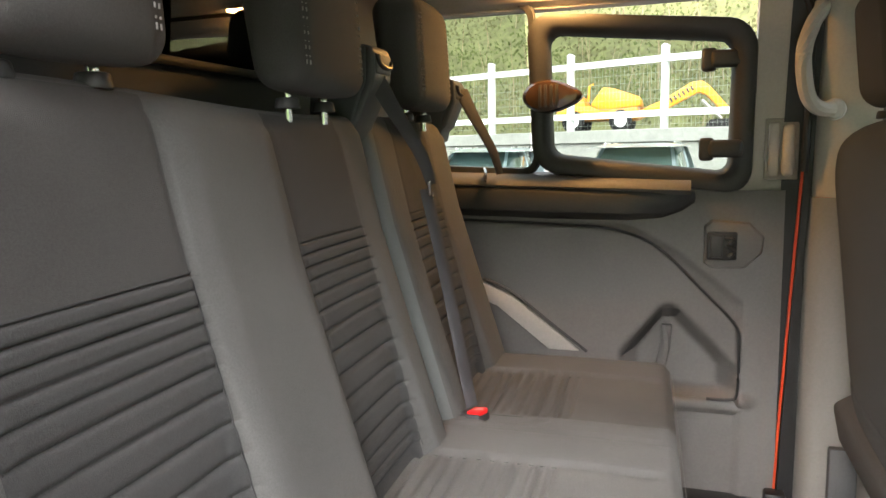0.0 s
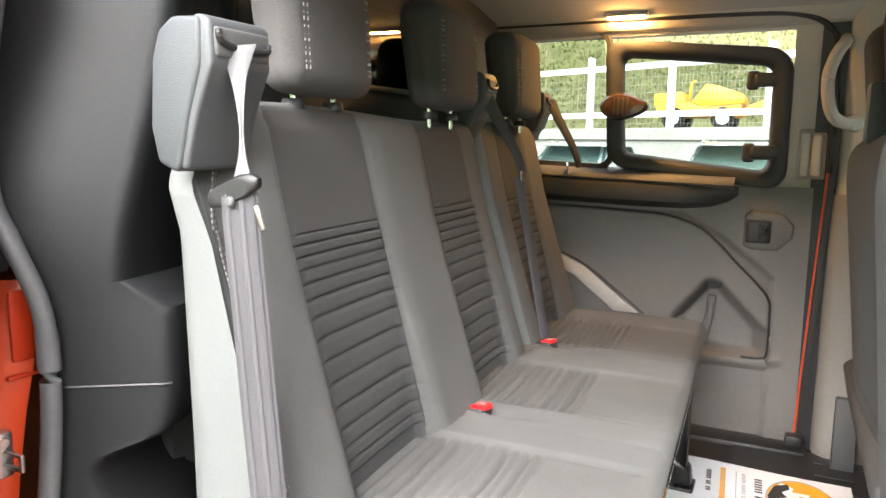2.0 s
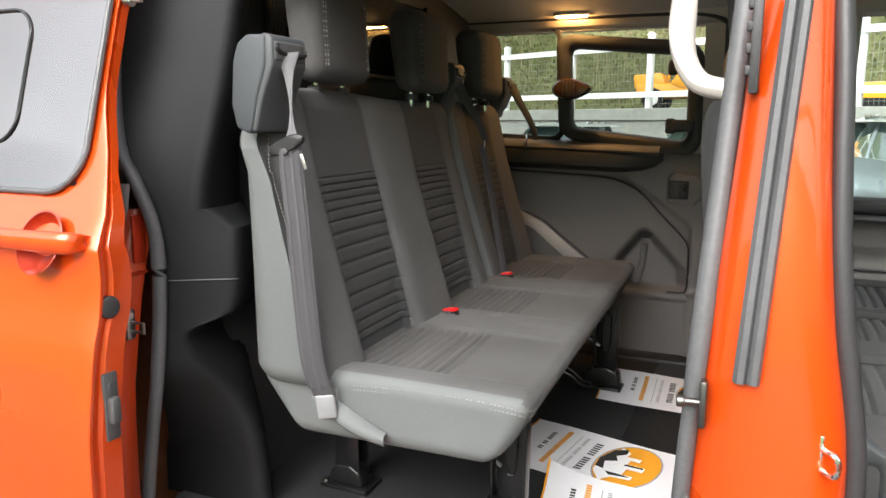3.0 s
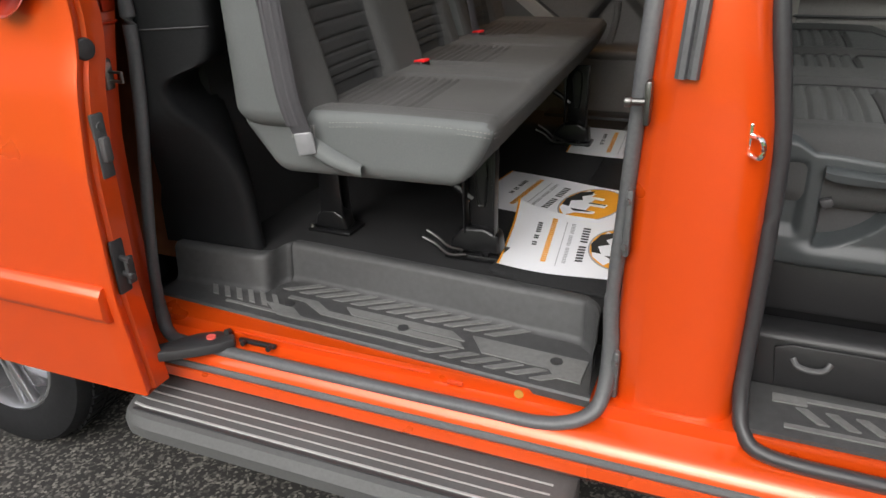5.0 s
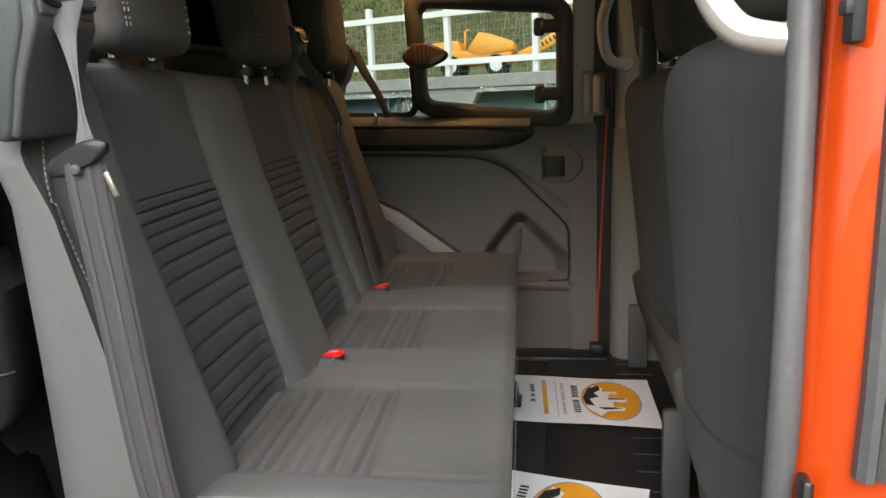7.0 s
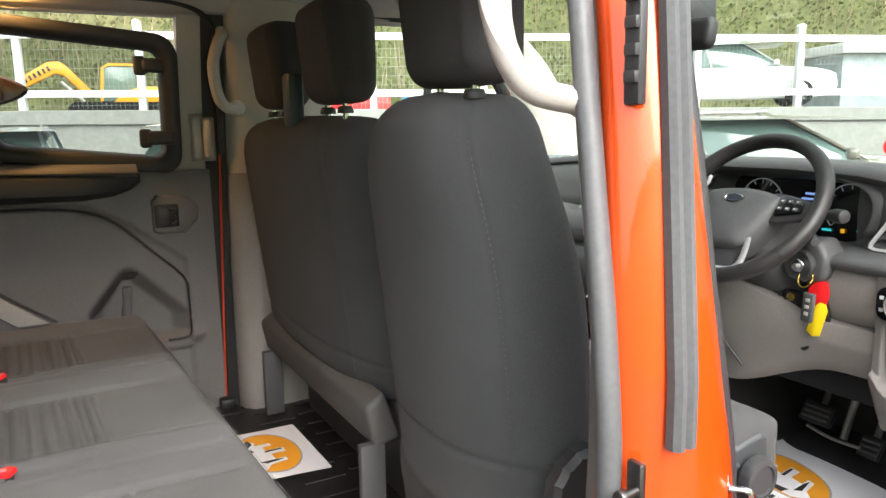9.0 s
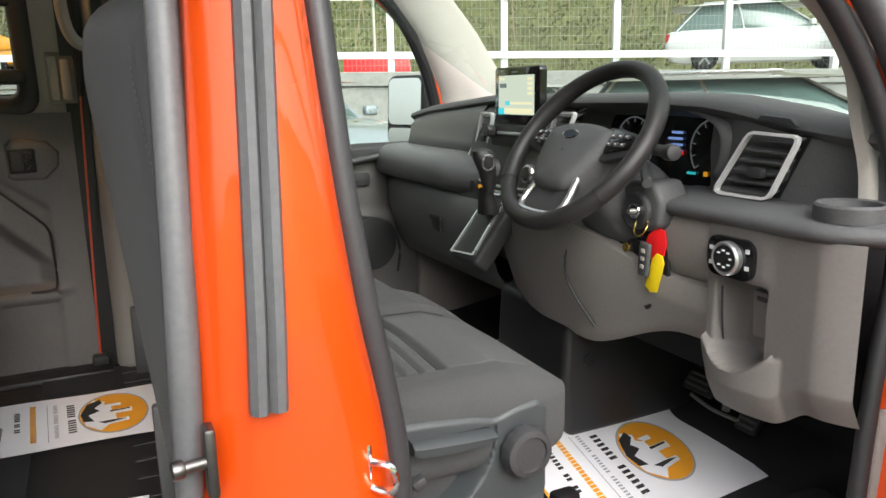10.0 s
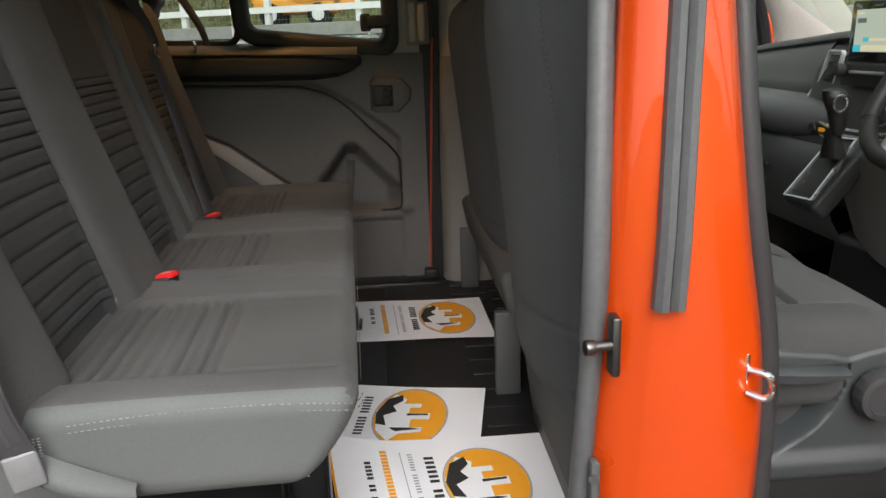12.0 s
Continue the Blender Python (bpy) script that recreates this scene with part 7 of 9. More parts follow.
for y, z in ((0.360, 1.145), (0.360, 1.12), (0.284, 1.15), (0.284, 1.122)):
    bm = bmesh.new()
    box(bm, 1.2405, 1.2418, y - 0.004, y + 0.004, z - 0.0035, z + 0.0035)
    part("dial_mark", bm, WHITE, sw)

# steering column and ignition
sn = Vector((-math.cos(radians(38.8)), -0.02, math.sin(radians(38.8)))).normalized()
su = Vector((0, 0, 1)).cross(sn).normalized()
sv = sn.cross(su).normalized()
SC = Vector((1.167, 0.644, 1.308))
SM = Matrix((( su.x, sv.x, sn.x, SC.x), (su.y, sv.y, sn.y, SC.y), (su.z, sv.z, sn.z, SC.z), (0, 0, 0, 1)))


def steer(bm):
    bmesh.ops.transform(bm, verts=bm.verts, matrix=SM)
    return bm


bm = bmesh.new()
rows = []
for z, w, h in ((-0.05, 0.06, 0.06), (-0.09, 0.075, 0.075), (-0.16, 0.085, 0.085), (-0.26, 0.09, 0.085)):
    rows.append([(w * math.copysign(abs(math.cos(a)) ** 0.6, math.cos(a)), h * math.copysign(abs(math.sin(a)) ** 0.6, math.sin(a)) - 0.02, z) for a in [2 * math.pi * i / 28 for i in range(28)]])
quads(bm, rows, False, True)
part("column_shroud", steer(bm), PLAST_D, dash, "dark steering column shroud", angle=60)
bm = bmesh.new()
prism(bm, [(0.475, 1.160), (0.472, 1.21), (0.495, 1.245), (0.58, 1.238), (0.59, 1.17), (0.56, 1.148), (0.51, 1.146)], "x", 1.225, 1.30, 0.012, 3)
part("ignition_shroud", bm, PLAST_D, dash)
bm = bmesh.new()
rows = [[(x, 0.529 + r * math.cos(a), 1.186 + r * math.sin(a)) for x, r in ((1.226, 0.036), (1.216, 0.035), (1.213, 0.031), (1.216, 0.026), (1.220, 0.0))] for a in [2 * math.pi * i / 36 for i in range(36)]]
quads(bm, rows, True)
part("ignition_ring", bm, PLAST, dash, "black ignition surround")
bm = bmesh.new()
disc(bm, (1.221, 0.529, 1.186), (-1, 0, 0), 0.017, 0.010, 24, 0.015, 0.002)
part("ignition_barrel", bm, CHROME, dash, "chrome ignition barrel")
bm = bmesh.new()
tube(bm, [(1.27, 0.56, 1.30), (1.25, 0.50, 1.298), (1.225, 0.455, 1.300)], 0.011, 10, 5)
disc(bm, (1.228, 0.462, 1.2995), (-0.35, -1, 0.05), 0.015, 0.030, 16, 0.014, 0.003)
part("wiper_stalk", bm, PLAST, dash, "black control stalk")
bm = bmesh.new()
tube(bm, [(1.24, 0.53, 1.265), (1.215, 0.50, 1.25), (1.205, 0.485, 1.243)], 0.010, 8, 4)
part("audio_stalk", bm, PLAST_D, dash)
bm = bmesh.new()
for k in range(3):
    tube(bm, [(1.26, 0.62 - 0.02 * k, 1.12), (1.245, 0.58, 1.06 - 0.02 * k), (1.26, 0.52, 1.03), (1.28, 0.48, 1.05)], 0.007, 8, 4)
part("column_wiring", bm, RUBBER_B, dash, "black wiring under the column")
# black plate stands for the shaded cavity under the column
bm = bmesh.new()
prism(bm, [(0.48, 1.12), (0.62, 1.12), (0.60, 1.02), (0.53, 0.985), (0.47, 1.04)], "x", 1.253, 1.262, 0.004)
part("column_gap_shade", bm, RUBBER_B, dash)

wheel_ob = node("steering_wheel", dash, "black leather steering wheel with silver spoke trim")
bm = bmesh.new()
rows = []
for i in range(96):
    a = 2 * math.pi * i / 96
    fat = 1 + 0.10 * (math.exp(-((a - 0.55) / 0.25) ** 2) + math.exp(-((a - 2.6) / 0.25) ** 2))
    rows.append([((0.181 + 0.0165 * fat * math.cos(b)) * math.cos(a), (0.181 + 0.0165 * fat * math.cos(b)) * math.sin(a), 0.0185 * fat * math.sin(b)) for b in [2 * math.pi * j / 16 for j in range(16)]])
quads(bm, rows, True, True)
part("rim", steer(bm), LEATHER, wheel_ob, "black leather rim", angle=80)
for a in (35, 145, 215, 325):
    bm = bmesh.new()
    r = radians(a)
    c = Vector((0.181 * math.cos(r), 0.181 * math.sin(r), 0))
    e = Vector((math.cos(r), math.sin(r), 0))
    tube(bm, [c + e * 0.0172 * math.cos(b) + Vector((0, 0, 0.0192 * math.sin(b))) for b in [2 * math.pi * j / 20 for j in range(20)]], 0.0009, 5, 0, True)
    part("rim_seam", steer(bm), RUBBER_B, wheel_ob)
bm = bmesh.new()
hub = spline([(-0.085, 0.045, 0), (-0.06, 0.06, 0), (0, 0.066, 0), (0.06, 0.06, 0), (0.088, 0.045, 0), (0.08, 0.0, 0), (0.055, -0.055, 0), (0.03, -0.07, 0), (-0.03, -0.07, 0), (-0.055, -0.055, 0), (-0.08, 0.0, 0)], 4, True)
rows = [[(p.x * f * 1.12 - 0.008, p.y * f * 1.12 - 0.028, z - 0.004) for p in hub] for f, z in ((0.95, -0.05), (1.0, -0.02), (1.0, 0.0), (0.95, 0.012), (0.8, 0.019), (0.4, 0.023), (0.02, 0.024))]
quads(bm, rows, False, True)
part("airbag_cover", steer(bm), DASHB, wheel_ob, "dark grey airbag cover", angle=60)
bm = bmesh.new()
rows = [[(0.026 * f * math.cos(a) - 0.012, 0.008 + 0.011 * f * math.sin(a), z - 0.004) for a in [2 * math.pi * i / 28 for i in range(28)]] for f, z in ((1.0, 0.018), (1.0, 0.0245), (0.86, 0.0255), (0.82, 0.0245))]
quads(bm, rows, False, True)
part("badge_ring", steer(bm), CHROME, wheel_ob, "plain oval chrome badge")
bm = bmesh.new()
vs = [bm.verts.new((0.0215 * math.cos(2 * math.pi * i / 28) - 0.012, 0.008 + 0.009 * math.sin(2 * math.pi * i / 28), 0.0208)) for i in range(28)]
bm.faces.new(vs)
part("badge_face", steer(bm), mat("badge_dark", (0.03, 0.035, 0.05), 0.2, coat=0.5), wheel_ob)
for s in (-1, 1):
    bm = bmesh.new()
    prism(bm, [(s * 0.06, 0.045), (s * 0.10, 0.042), (s * 0.168, 0.028), (s * 0.168, -0.012), (s * 0.10, -0.03), (s * 0.06, -0.03)], "z", -0.018, -0.002, 0.006)
    part("spoke", steer(bm), PLAST, wheel_ob)
    bm = bmesh.new()
    prism(bm, [(s * 0.085, 0.036), (s * 0.145, 0.024), (s * 0.148, -0.004), (s * 0.09, -0.018)], "z", -0.004, 0.006, 0.004)
    pad = part("button_pad", steer(bm), GLOSSB, wheel_ob, "gloss black button pad")
    for k in range(6):
        bm = bmesh.new()
        x, y = s * (0.098 + 0.018 * (k % 3)), 0.018 - 0.018 * (k // 3)
        box(bm, x - 0.006, x + 0.006, y - 0.0045, y + 0.0045, 0.005, 0.0085, 0.002)
        part("button", steer(bm), PLAST_D, pad)
        bm = bmesh.new()
        box(bm, x - 0.002, x + 0.002, y - 0.001, y + 0.001, 0.0086, 0.0092)
        part("button_mark", steer(bm), WHITE, pad)
bm = bmesh.new()
prism(bm, [(-0.05, -0.05), (-0.075, -0.165), (-0.045, -0.176), (0, -0.18), (0.045, -0.176), (0.075, -0.165), (0.05, -0.05)], "z", -0.022, -0.006, 0.005)
part("lower_spoke", steer(bm), PLAST, wheel_ob)
bm = bmesh.new()
tube(bm, [(-0.052, -0.06, -0.004), (-0.066, -0.12, -0.003), (-0.062, -0.150, -0.002), (-0.035, -0.160, -0.002), (0.035, -0.160, -0.002), (0.062, -0.150, -0.002), (0.066, -0.12, -0.003), (0.052, -0.06, -0.004)], 0.0065, 8, 6)
part("spoke_trim", steer(bm), SATIN, wheel_ob, "satin silver spoke trim")

# centre stack: screen, radio row, vents, climate
screen = node("touch_screen", dash, "free-standing touch screen, lit")
SX = 1.302
bm = bmesh.new()
prism(bm, round_rect(0.990, 1.208, 1.325, 1.470, 0.010, 3), "x", SX, SX + 0.022, 0.004)
part("screen_housing", bm, GLOSSB, screen, "gloss black screen housing")
bm = bmesh.new()
box(bm, SX - 0.0016, SX + 0.001, 1.014, 1.186, 1.350, 1.449)
part("screen_panel", bm, glow("screen_pale", (0.55, 0.62, 0.50), 0.42), screen, "lit pale screen")
for y0, y1, z0, z1, nm, col in ((1.158, 1.186, 1.350, 1.366, "screen_cyan", (0.05, 0.55, 0.65)), (1.130, 1.150, 1.374, 1.384, "screen_cyan", None), (1.02, 1.155, 1.353, 1.366, "screen_cream", (0.75, 0.72, 0.45)), (1.020, 1.042, 1.436, 1.443, "screen_cream", None), (1.020, 1.042, 1.424, 1.431, "screen_cream", None), (1.020, 1.042, 1.412, 1.419, "screen_cream", None), (1.020, 1.042, 1.40, 1.407, "screen_cream", None), (1.02, 1.125, 1.376, 1.382, "screen_cream", None), (1.145, 1.178, 1.418, 1.429, "screen_ink", (0.12, 0.16, 0.15)), (1.155, 1.178, 1.438, 1.443, "screen_cream", None)):
    bm = bmesh.new()
    box(bm, SX - 0.0026, SX - 0.0012, y0, y1, z0, z1)
    part("screen_tile", bm, MATS.get(nm) or glow(nm, col, 0.45), screen)
for y0, y1 in ((1.09, 1.12), (1.17, 1.174)):
    bm = bmesh.new()
    box(bm, SX - 0.002, SX + 0.001, y0, y1, 1.455, 1.459)
    part("status_mark", bm, MATS["gauge_white"], screen)
bm = bmesh.new()
rows = []
for y in steps(0.93, 1.36, 8):
    rows.append([(1.372, y, 1.37), (1.335, y, 1.33), (1.318, y, 1.30), (1.305, y, 1.24), (1.285, y, 1.18), (1.262, y, 1.12), (1.262, y, 1.04), (1.30, y, 0.96)])
quads(bm, rows)
stack = part("centre_panel", bm, PLAST_D, dash, "dark centre console face", angle=60)
bm = bmesh.new()
prism(bm, round_rect(0.985, 1.215, 1.268, 1.322, 0.010, 3), "x", 1.292, 1.32, 0.005)
part("radio_panel", bm, PLAST, stack, "black radio panel")
bm = bmesh.new()
box(bm, 1.284, 1.296, 1.02, 1.17, 1.298, 1.306, 0.003)
part("radio_trim", bm, SATIN, stack)
for y in (1.205, 1.0):
    bm = bmesh.new()
    disc(bm, (1.296, y, 1.305), (-1, 0, 0.1), 0.017, 0.026, 24, 0.015, 0.003)
    part("radio_knob", bm, PLAST, stack, "black rotary knob")
for y in (1.185, 1.005):
    bm = bmesh.new()
    disc(bm, (1.290, y, 1.205), (-1, 0, 0.2), 0.026, 0.018, 28, 0.023, 0.003)
    k = part("climate_dial", bm, SATIN, stack, "silver climate dial")
    bm = bmesh.new()
    disc(bm, (1.274, y, 1.208), (-1, 0, 0.2), 0.019, 0.006, 24, 0.017, 0.002)
    part("dial_cap", bm, PLAST, k)
for z in (1.17, 1.155, 1.14):
    bm = bmesh.new()
    tube(bm, [(1.30, 1.29, z + 0.03), (1.27, 1.24, z), (1.262, 1.10, z - 0.004), (1.27, 0.97, z)], 0.004, 8, 4)
    part("climate_trim", bm, SATIN, stack)
louvre((1.322, (1.245, 1.35), (1.305, 1.352), (1.355, 1.235), (1.285, 1.232)), 6, dash)
louvre((1.322, (0.862, 1.358), (0.942, 1.358), (0.962, 1.295), (0.905, 1.290)), 4, dash)
bm = bmesh.new()
sweep(bm, [(1.315, 1.35, 1.26), (1.305, 1.385, 1.215), (1.29, 1.35, 1.175), (1.275, 1.28, 1.15)], [(-0.005, -0.003), (0.005, -0.003), (0.005, 0.003), (-0.005, 0.003)], up=(1, 0, 0))
part("stack_trim", bm, SATIN, dash)

# gear console
bm = bmesh.new()
gp = Matrix.Translation((1.165, 1.045, 1.085)) @ Matrix.Rotation(radians(-52), 4, "Y") @ Matrix.Rotation(radians(0), 4, "Z")
box(bm, -0.10, 0.10, -0.075, 0.06, -0.05, 0.0, 0.012, 3, m=gp)
cons = part("gear_console", bm, PLAST, dash, "black gear console")
bm = bmesh.new()
sweep(bm, [gp @ Vector(p) for p in ((-0.09, 0.05, 0.002), (0.085, 0.045, 0.002), (0.09, -0.04, 0.002), (-0.08, -0.055, 0.002))], [(-0.004, -0.002), (0.004, -0.002), (0.004, 0.003), (-0.004, 0.003)], True, tuple((gp.to_3x3() @ Vector((0, 0, 1)))))
part("console_trim", bm, SATIN, cons, "satin console edging")
bm = bmesh.new()
rows = []
for t in steps(0, 1, 8):
    c = Vector((1.185, 1.03, 1.115)).lerp(Vector((1.165, 1.02, 1.18)), t)
    w = 0.036 - 0.020 * t + 0.003 * math.sin(t * 25)
    rows.append([c + Vector((w * math.cos(a) * 0.9, w * math.sin(a), 0)) for a in [2 * math.pi * i / 16 for i in range(16)]])
quads(bm, rows, False, True)
part("gaiter", bm, LEATHER, cons, "black gear gaiter")
bm = bmesh.new()
rows = []
for z, w, d, dx in ((1.172, 0.012, 0.012, 0), (1.19, 0.017, 0.018, 0), (1.225, 0.020, 0.023, -0.005), (1.255, 0.024, 0.030, -0.012), (1.272, 0.020, 0.026, -0.018), (1.278, 0.008, 0.012, -0.02)):
    rows.append([(1.165 + dx + d * math.cos(a), 1.0 + w * math.sin(a), z) for a in [2 * math.pi * i / 20 for i in range(20)]])
vs = quads(bm, rows, False, True)
bm.faces.new(vs[-1])
lever = part("gear_lever", bm, LEATHER, cons, "black gear selector", angle=60)
bm = bmesh.new()
sweep(bm, [(1.15 + 0.016 * math.cos(a), 0.975, 1.245 + 0.018 * math.sin(a)) for a in [2 * math.pi * i / 16 for i in range(16)]], ring(0.003, 6), True, (0, 1, 0))
part("lever_badge", bm, SATIN, lever)

# passenger side: padded upper, ledge, glovebox
# dash plastic, lightened: sky sheen from the windscreen put into its colour
PASS = mat("slate_dash_sky_lit", (0.135, 0.139, 0.142), 0.36, 0, 0.12, 200, 0.3, 600)
bm = bmesh.new()
rows = []
for y in steps(1.36, 1.885, 14):
    z = dash_top(y)
    rows.append([(1.365, y, z - 0.028), (1.352, y, z - 0.045), (1.345, y, 1.30), (1.338, y, 1.265), (1.33, y, 1.235), (1.34, y, 1.222)])
quads(bm, rows)
part("passenger_pad", bm, PASS, dash, "dark padded passenger fascia", angle=60)
bm = bmesh.new()
rows = []
for y in steps(1.16, 1.93, 18):
    d = 0.05 * bumpy(y, 1.35, 2.1, 0.3)
    zz = 1.235 - 0.06 * max(0, 1.45 - y)
    rows.append([(1.36, y, zz), (1.315 - d, y, zz - 0.003), (1.285 - d, y, zz - 0.016), (1.272 - d, y, zz - 0.045), (1.272 - d, y, zz - 0.085), (1.285 - d, y, zz - 0.105), (1.36, y, zz - 0.115)])
quads(bm, rows)
part("passenger_ledge", bm, PASS, dash, "black rounded dash ledge", angle=60)
bm = bmesh.new()
rows = []
for y in steps(1.17, 1.90, 10):
    rows.append([(1.275, y, 1.125), (1.255, y, 1.11), (1.258, y, 1.02), (1.285, y, 0.92), (1.33, y, 0.85), (1.40, y, 0.83)])
quads(bm, rows)
part("glovebox", bm, PASS, dash, "dark glovebox lid", angle=60)
bm = bmesh.new()
box(bm, 1.248, 1.258, 1.46, 1.54, 1.02, 1.035, 0.003)
prism(bm, [(1.47, 1.03), (1.54, 1.03), (1.52, 0.99), (1.47, 0.985)], "x", 1.252, 1.262, 0.003)
part("glovebox_handle", bm, PLAST, dash)
bm = bmesh.new()
disc(bm, (1.262, 1.26, 1.155), (-1, 0, 0), 0.014, 0.006, 20)
part("socket", bm, PLAST, dash)
bm = bmesh.new()
box(bm, 1.255, 1.262, 1.205, 1.225, 1.15, 1.16, 0.002)
part("hazard_lamp", bm, MATS["telltale_amber"], dash)

# tunnel, pedals, sill carpet
bm = bmesh.new()
prism(bm, [(1.27, 0.585), (1.25, 0.74), (1.26, 0.90), (1.36, 0.93), (1.9, 0.93), (1.9, 0.585)], "y", 0.80, 1.12, 0.02, 3)
part("tunnel_cover", bm, BLACKP, dash, "black plastic tunnel cover")
bm = bmesh.new()
disc(bm, (1.32, 0.797, 0.78), (0, -1, 0), 0.016, 0.004, 20)
part("tunnel_plug", bm, RUBBER_B, dash)
pedals = thing("pedals", "black pedals with bright metal levers", "pedal", (1.62, 0.65, 0.6))
for y, w, z in ((0.71, 0.045, 0.70), (0.56, 0.028, 0.66)):
    bm = bmesh.new()
    box(bm, -0.01, 0.01, -w, w, -0.03, 0.03, 0.006, m=pose(1.60, y, z, 0, 35, 0))
    p = part("pedal_pad", bm, RUBBER_B, pedals)
    bm = bmesh.new()
    for k in range(3):
        box(bm, -0.013, -0.009, -w * 0.8, w * 0.8, -0.02 + 0.015 * k, -0.014 + 0.015 * k, m=pose(1.60, y, z, 0, 35, 0))
    part("pad_ridge", bm, PLAST_D, p)
    bm = bmesh.new()
    tube(bm, [(1.61, y, z), (1.66, y + 0.01, z + 0.06), (1.70, y + 0.01, z + 0.2)], 0.009, 8, 4)
    part("pedal_lever", bm, STEEL, p)
bm = bmesh.new()
tube(bm, [(1.60, 0.635, 0.655), (1.63, 0.63, 0.75), (1.66, 0.62, 0.82)], 0.010, 8, 4)
part("pedal_lever", bm, STEEL, pedals)
bm = bmesh.new()
tube(bm, [(1.585, 0.58, 0.655), (1.58, 0.66, 0.655), (1.585, 0.73, 0.665)], 0.005, 8, 4)
part("cable", bm, STEEL, pedals)
bm = bmesh.new()
prism(bm, [(0.15, 0.49), (0.155, 0.60), (0.18, 0.625), (0.33, 0.625), (0.365, 0.61), (0.37, 0.49)], "x", 1.02, 1.55, 0.01)
part("sill_carpet", bm, mat("charcoal_carpet", (0.022, 0.022, 0.023), 0.95, 0, 0.4, 300, 0.7, 600), dash, "charcoal carpeted sill")
bm = bmesh.new()
quads(bm, [[(x, y, z) for y in (0.15, 1.93)] for x, z in ((1.50, 0.58), (1.75, 0.62), (1.90, 0.80), (1.92, 1.1))])
part("toe_board", bm, CARPET, dash)
bm = bmesh.new()
prism(bm, [(1.36, 0.50), (1.38, 0.90), (1.60, 0.95), (1.9, 0.95), (1.9, 0.50)], "y", 0.125, 0.145, 0.006)
part("kick_panel", bm, KN, dash)
bm = bmesh.new()
prism(bm, [(1.36, 0.50), (1.38, 0.90), (1.60, 0.95), (1.9, 0.95), (1.9, 0.50)], "y", 1.905, 1.93, 0.006)
part("kick_panel", bm, KN, dash)

# driver's step with tread and a cover with a finger grip
bm = bmesh.new()
prism(bm, [(0.118, 0.494), (0.118, 0.503), (0.13, 0.506), (0.28, 0.506), (0.28, 0.494)], "x", 0.60, 1.30)
part("step_tread", bm, step_mat, floor, "dark plastic cab tread")
for k in range(8):
    x = 0.68 + k * 0.05
    tread_bar([(x, 0.205), (x + 0.020, 0.205), (x + 0.055, 0.165), (x + 0.035, 0.165)], 0.506)
tread_bar([(0.64, 0.240), (1.20, 0.240), (1.20, 0.228), (0.70, 0.228), (0.70, 0.214), (0.64, 0.214)][::-1], 0.506)
tread_bar([(0.66, 0.150), (1.20, 0.150), (1.20, 0.138), (0.66, 0.138)][::-1], 0.506)
bm = bmesh.new()
prism(bm, [(0.275, 0.50), (0.265, 0.51), (0.27, 0.612), (0.285, 0.622), (0.34, 0.622), (0.34, 0.50)], "x", 0.585, 1.20, 0.006)
part("step_riser", bm, BLACKP, floor, "black plastic riser cover", angle=50)
bm = bmesh.new()
prism(bm, [(0.64, 0.515), (0.63, 0.595), (0.66, 0.605), (1.05, 0.605), (1.05, 0.515)], "y", 0.262, 0.27, 0.003)
part("cover_lid", bm, BLACKP, floor)
bm = bmesh.new()
tube(bm, [(0.665, 0.262, 0.578), (0.675, 0.254, 0.566), (0.70, 0.252, 0.562), (0.72, 0.254, 0.566), (0.73, 0.262, 0.578)], 0.006, 8, 4)
part("finger_grip", bm, PLAST_D, floor)
bm = bmesh.new()
prism(bm, [(0.585, 0.63), (0.585, 0.76), (0.62, 0.77), (0.90, 0.75), (0.93, 0.70), (0.93, 0.63)], "y", 0.345, 0.375, 0.01)
part("seat_plinth_cover", bm, BLACKP, floor, "black seat plinth cover")

# near A-pillar inner trim with its vent
bm = bmesh.new()
rows = []
for za, xa, xb, yy in ((1.205, 1.362, 1.405, 0.165), (1.28, 1.358, 1.405, 0.168), (1.36, 1.340, 1.392, 0.178), (1.42, 1.322, 1.365, 0.178), (1.466, 1.288, 1.33, 0.178), (1.51, 1.240, 1.275, 0.178), (1.555, 1.162, 1.192, 0.178), (1.60, 1.10, 1.13, 0.178), (1.64, 1.048, 1.078, 0.18), (1.75, 0.88, 0.91, 0.20)):
    rows.append([(xa + 0.05, yy + 0.035, za), (xa, yy + 0.022, za), (xa + 0.006, yy + 0.006, za), (xb - 0.006, yy, za), (xb, yy - 0.006, za), (xb + 0.02, yy - 0.006, za)])
quads(bm, [list(r) for r in zip(*[spline([r[k] for r in rows], 4) for k in range(6)])])
ap = part("a_pillar_trim", bm, mat("pillar_cream", (0.30, 0.285, 0.26), 0.6, 0, 0.08, 150, 0.2, 500), near_wall, "cream windscreen pillar trim", angle=60)
bm = bmesh.new()
prism(bm, [(1.383, 1.295), (1.380, 1.36), (1.372, 1.395), (1.388, 1.40), (1.406, 1.365), (1.406, 1.295)], "y", 0.150, 0.178, 0.002)
part("pillar_vent", bm, RUBBER_B, ap, "dark demister vent")
bm = bmesh.new()
for k in range(7):
    box(bm, 1.380, 1.408, 0.146, 0.152, 1.30 + 0.014 * k, 1.305 + 0.014 * k)
box(bm, 1.391, 1.395, 0.146, 0.152, 1.295, 1.40)
part("vent_grid", bm, GREY_L, ap)
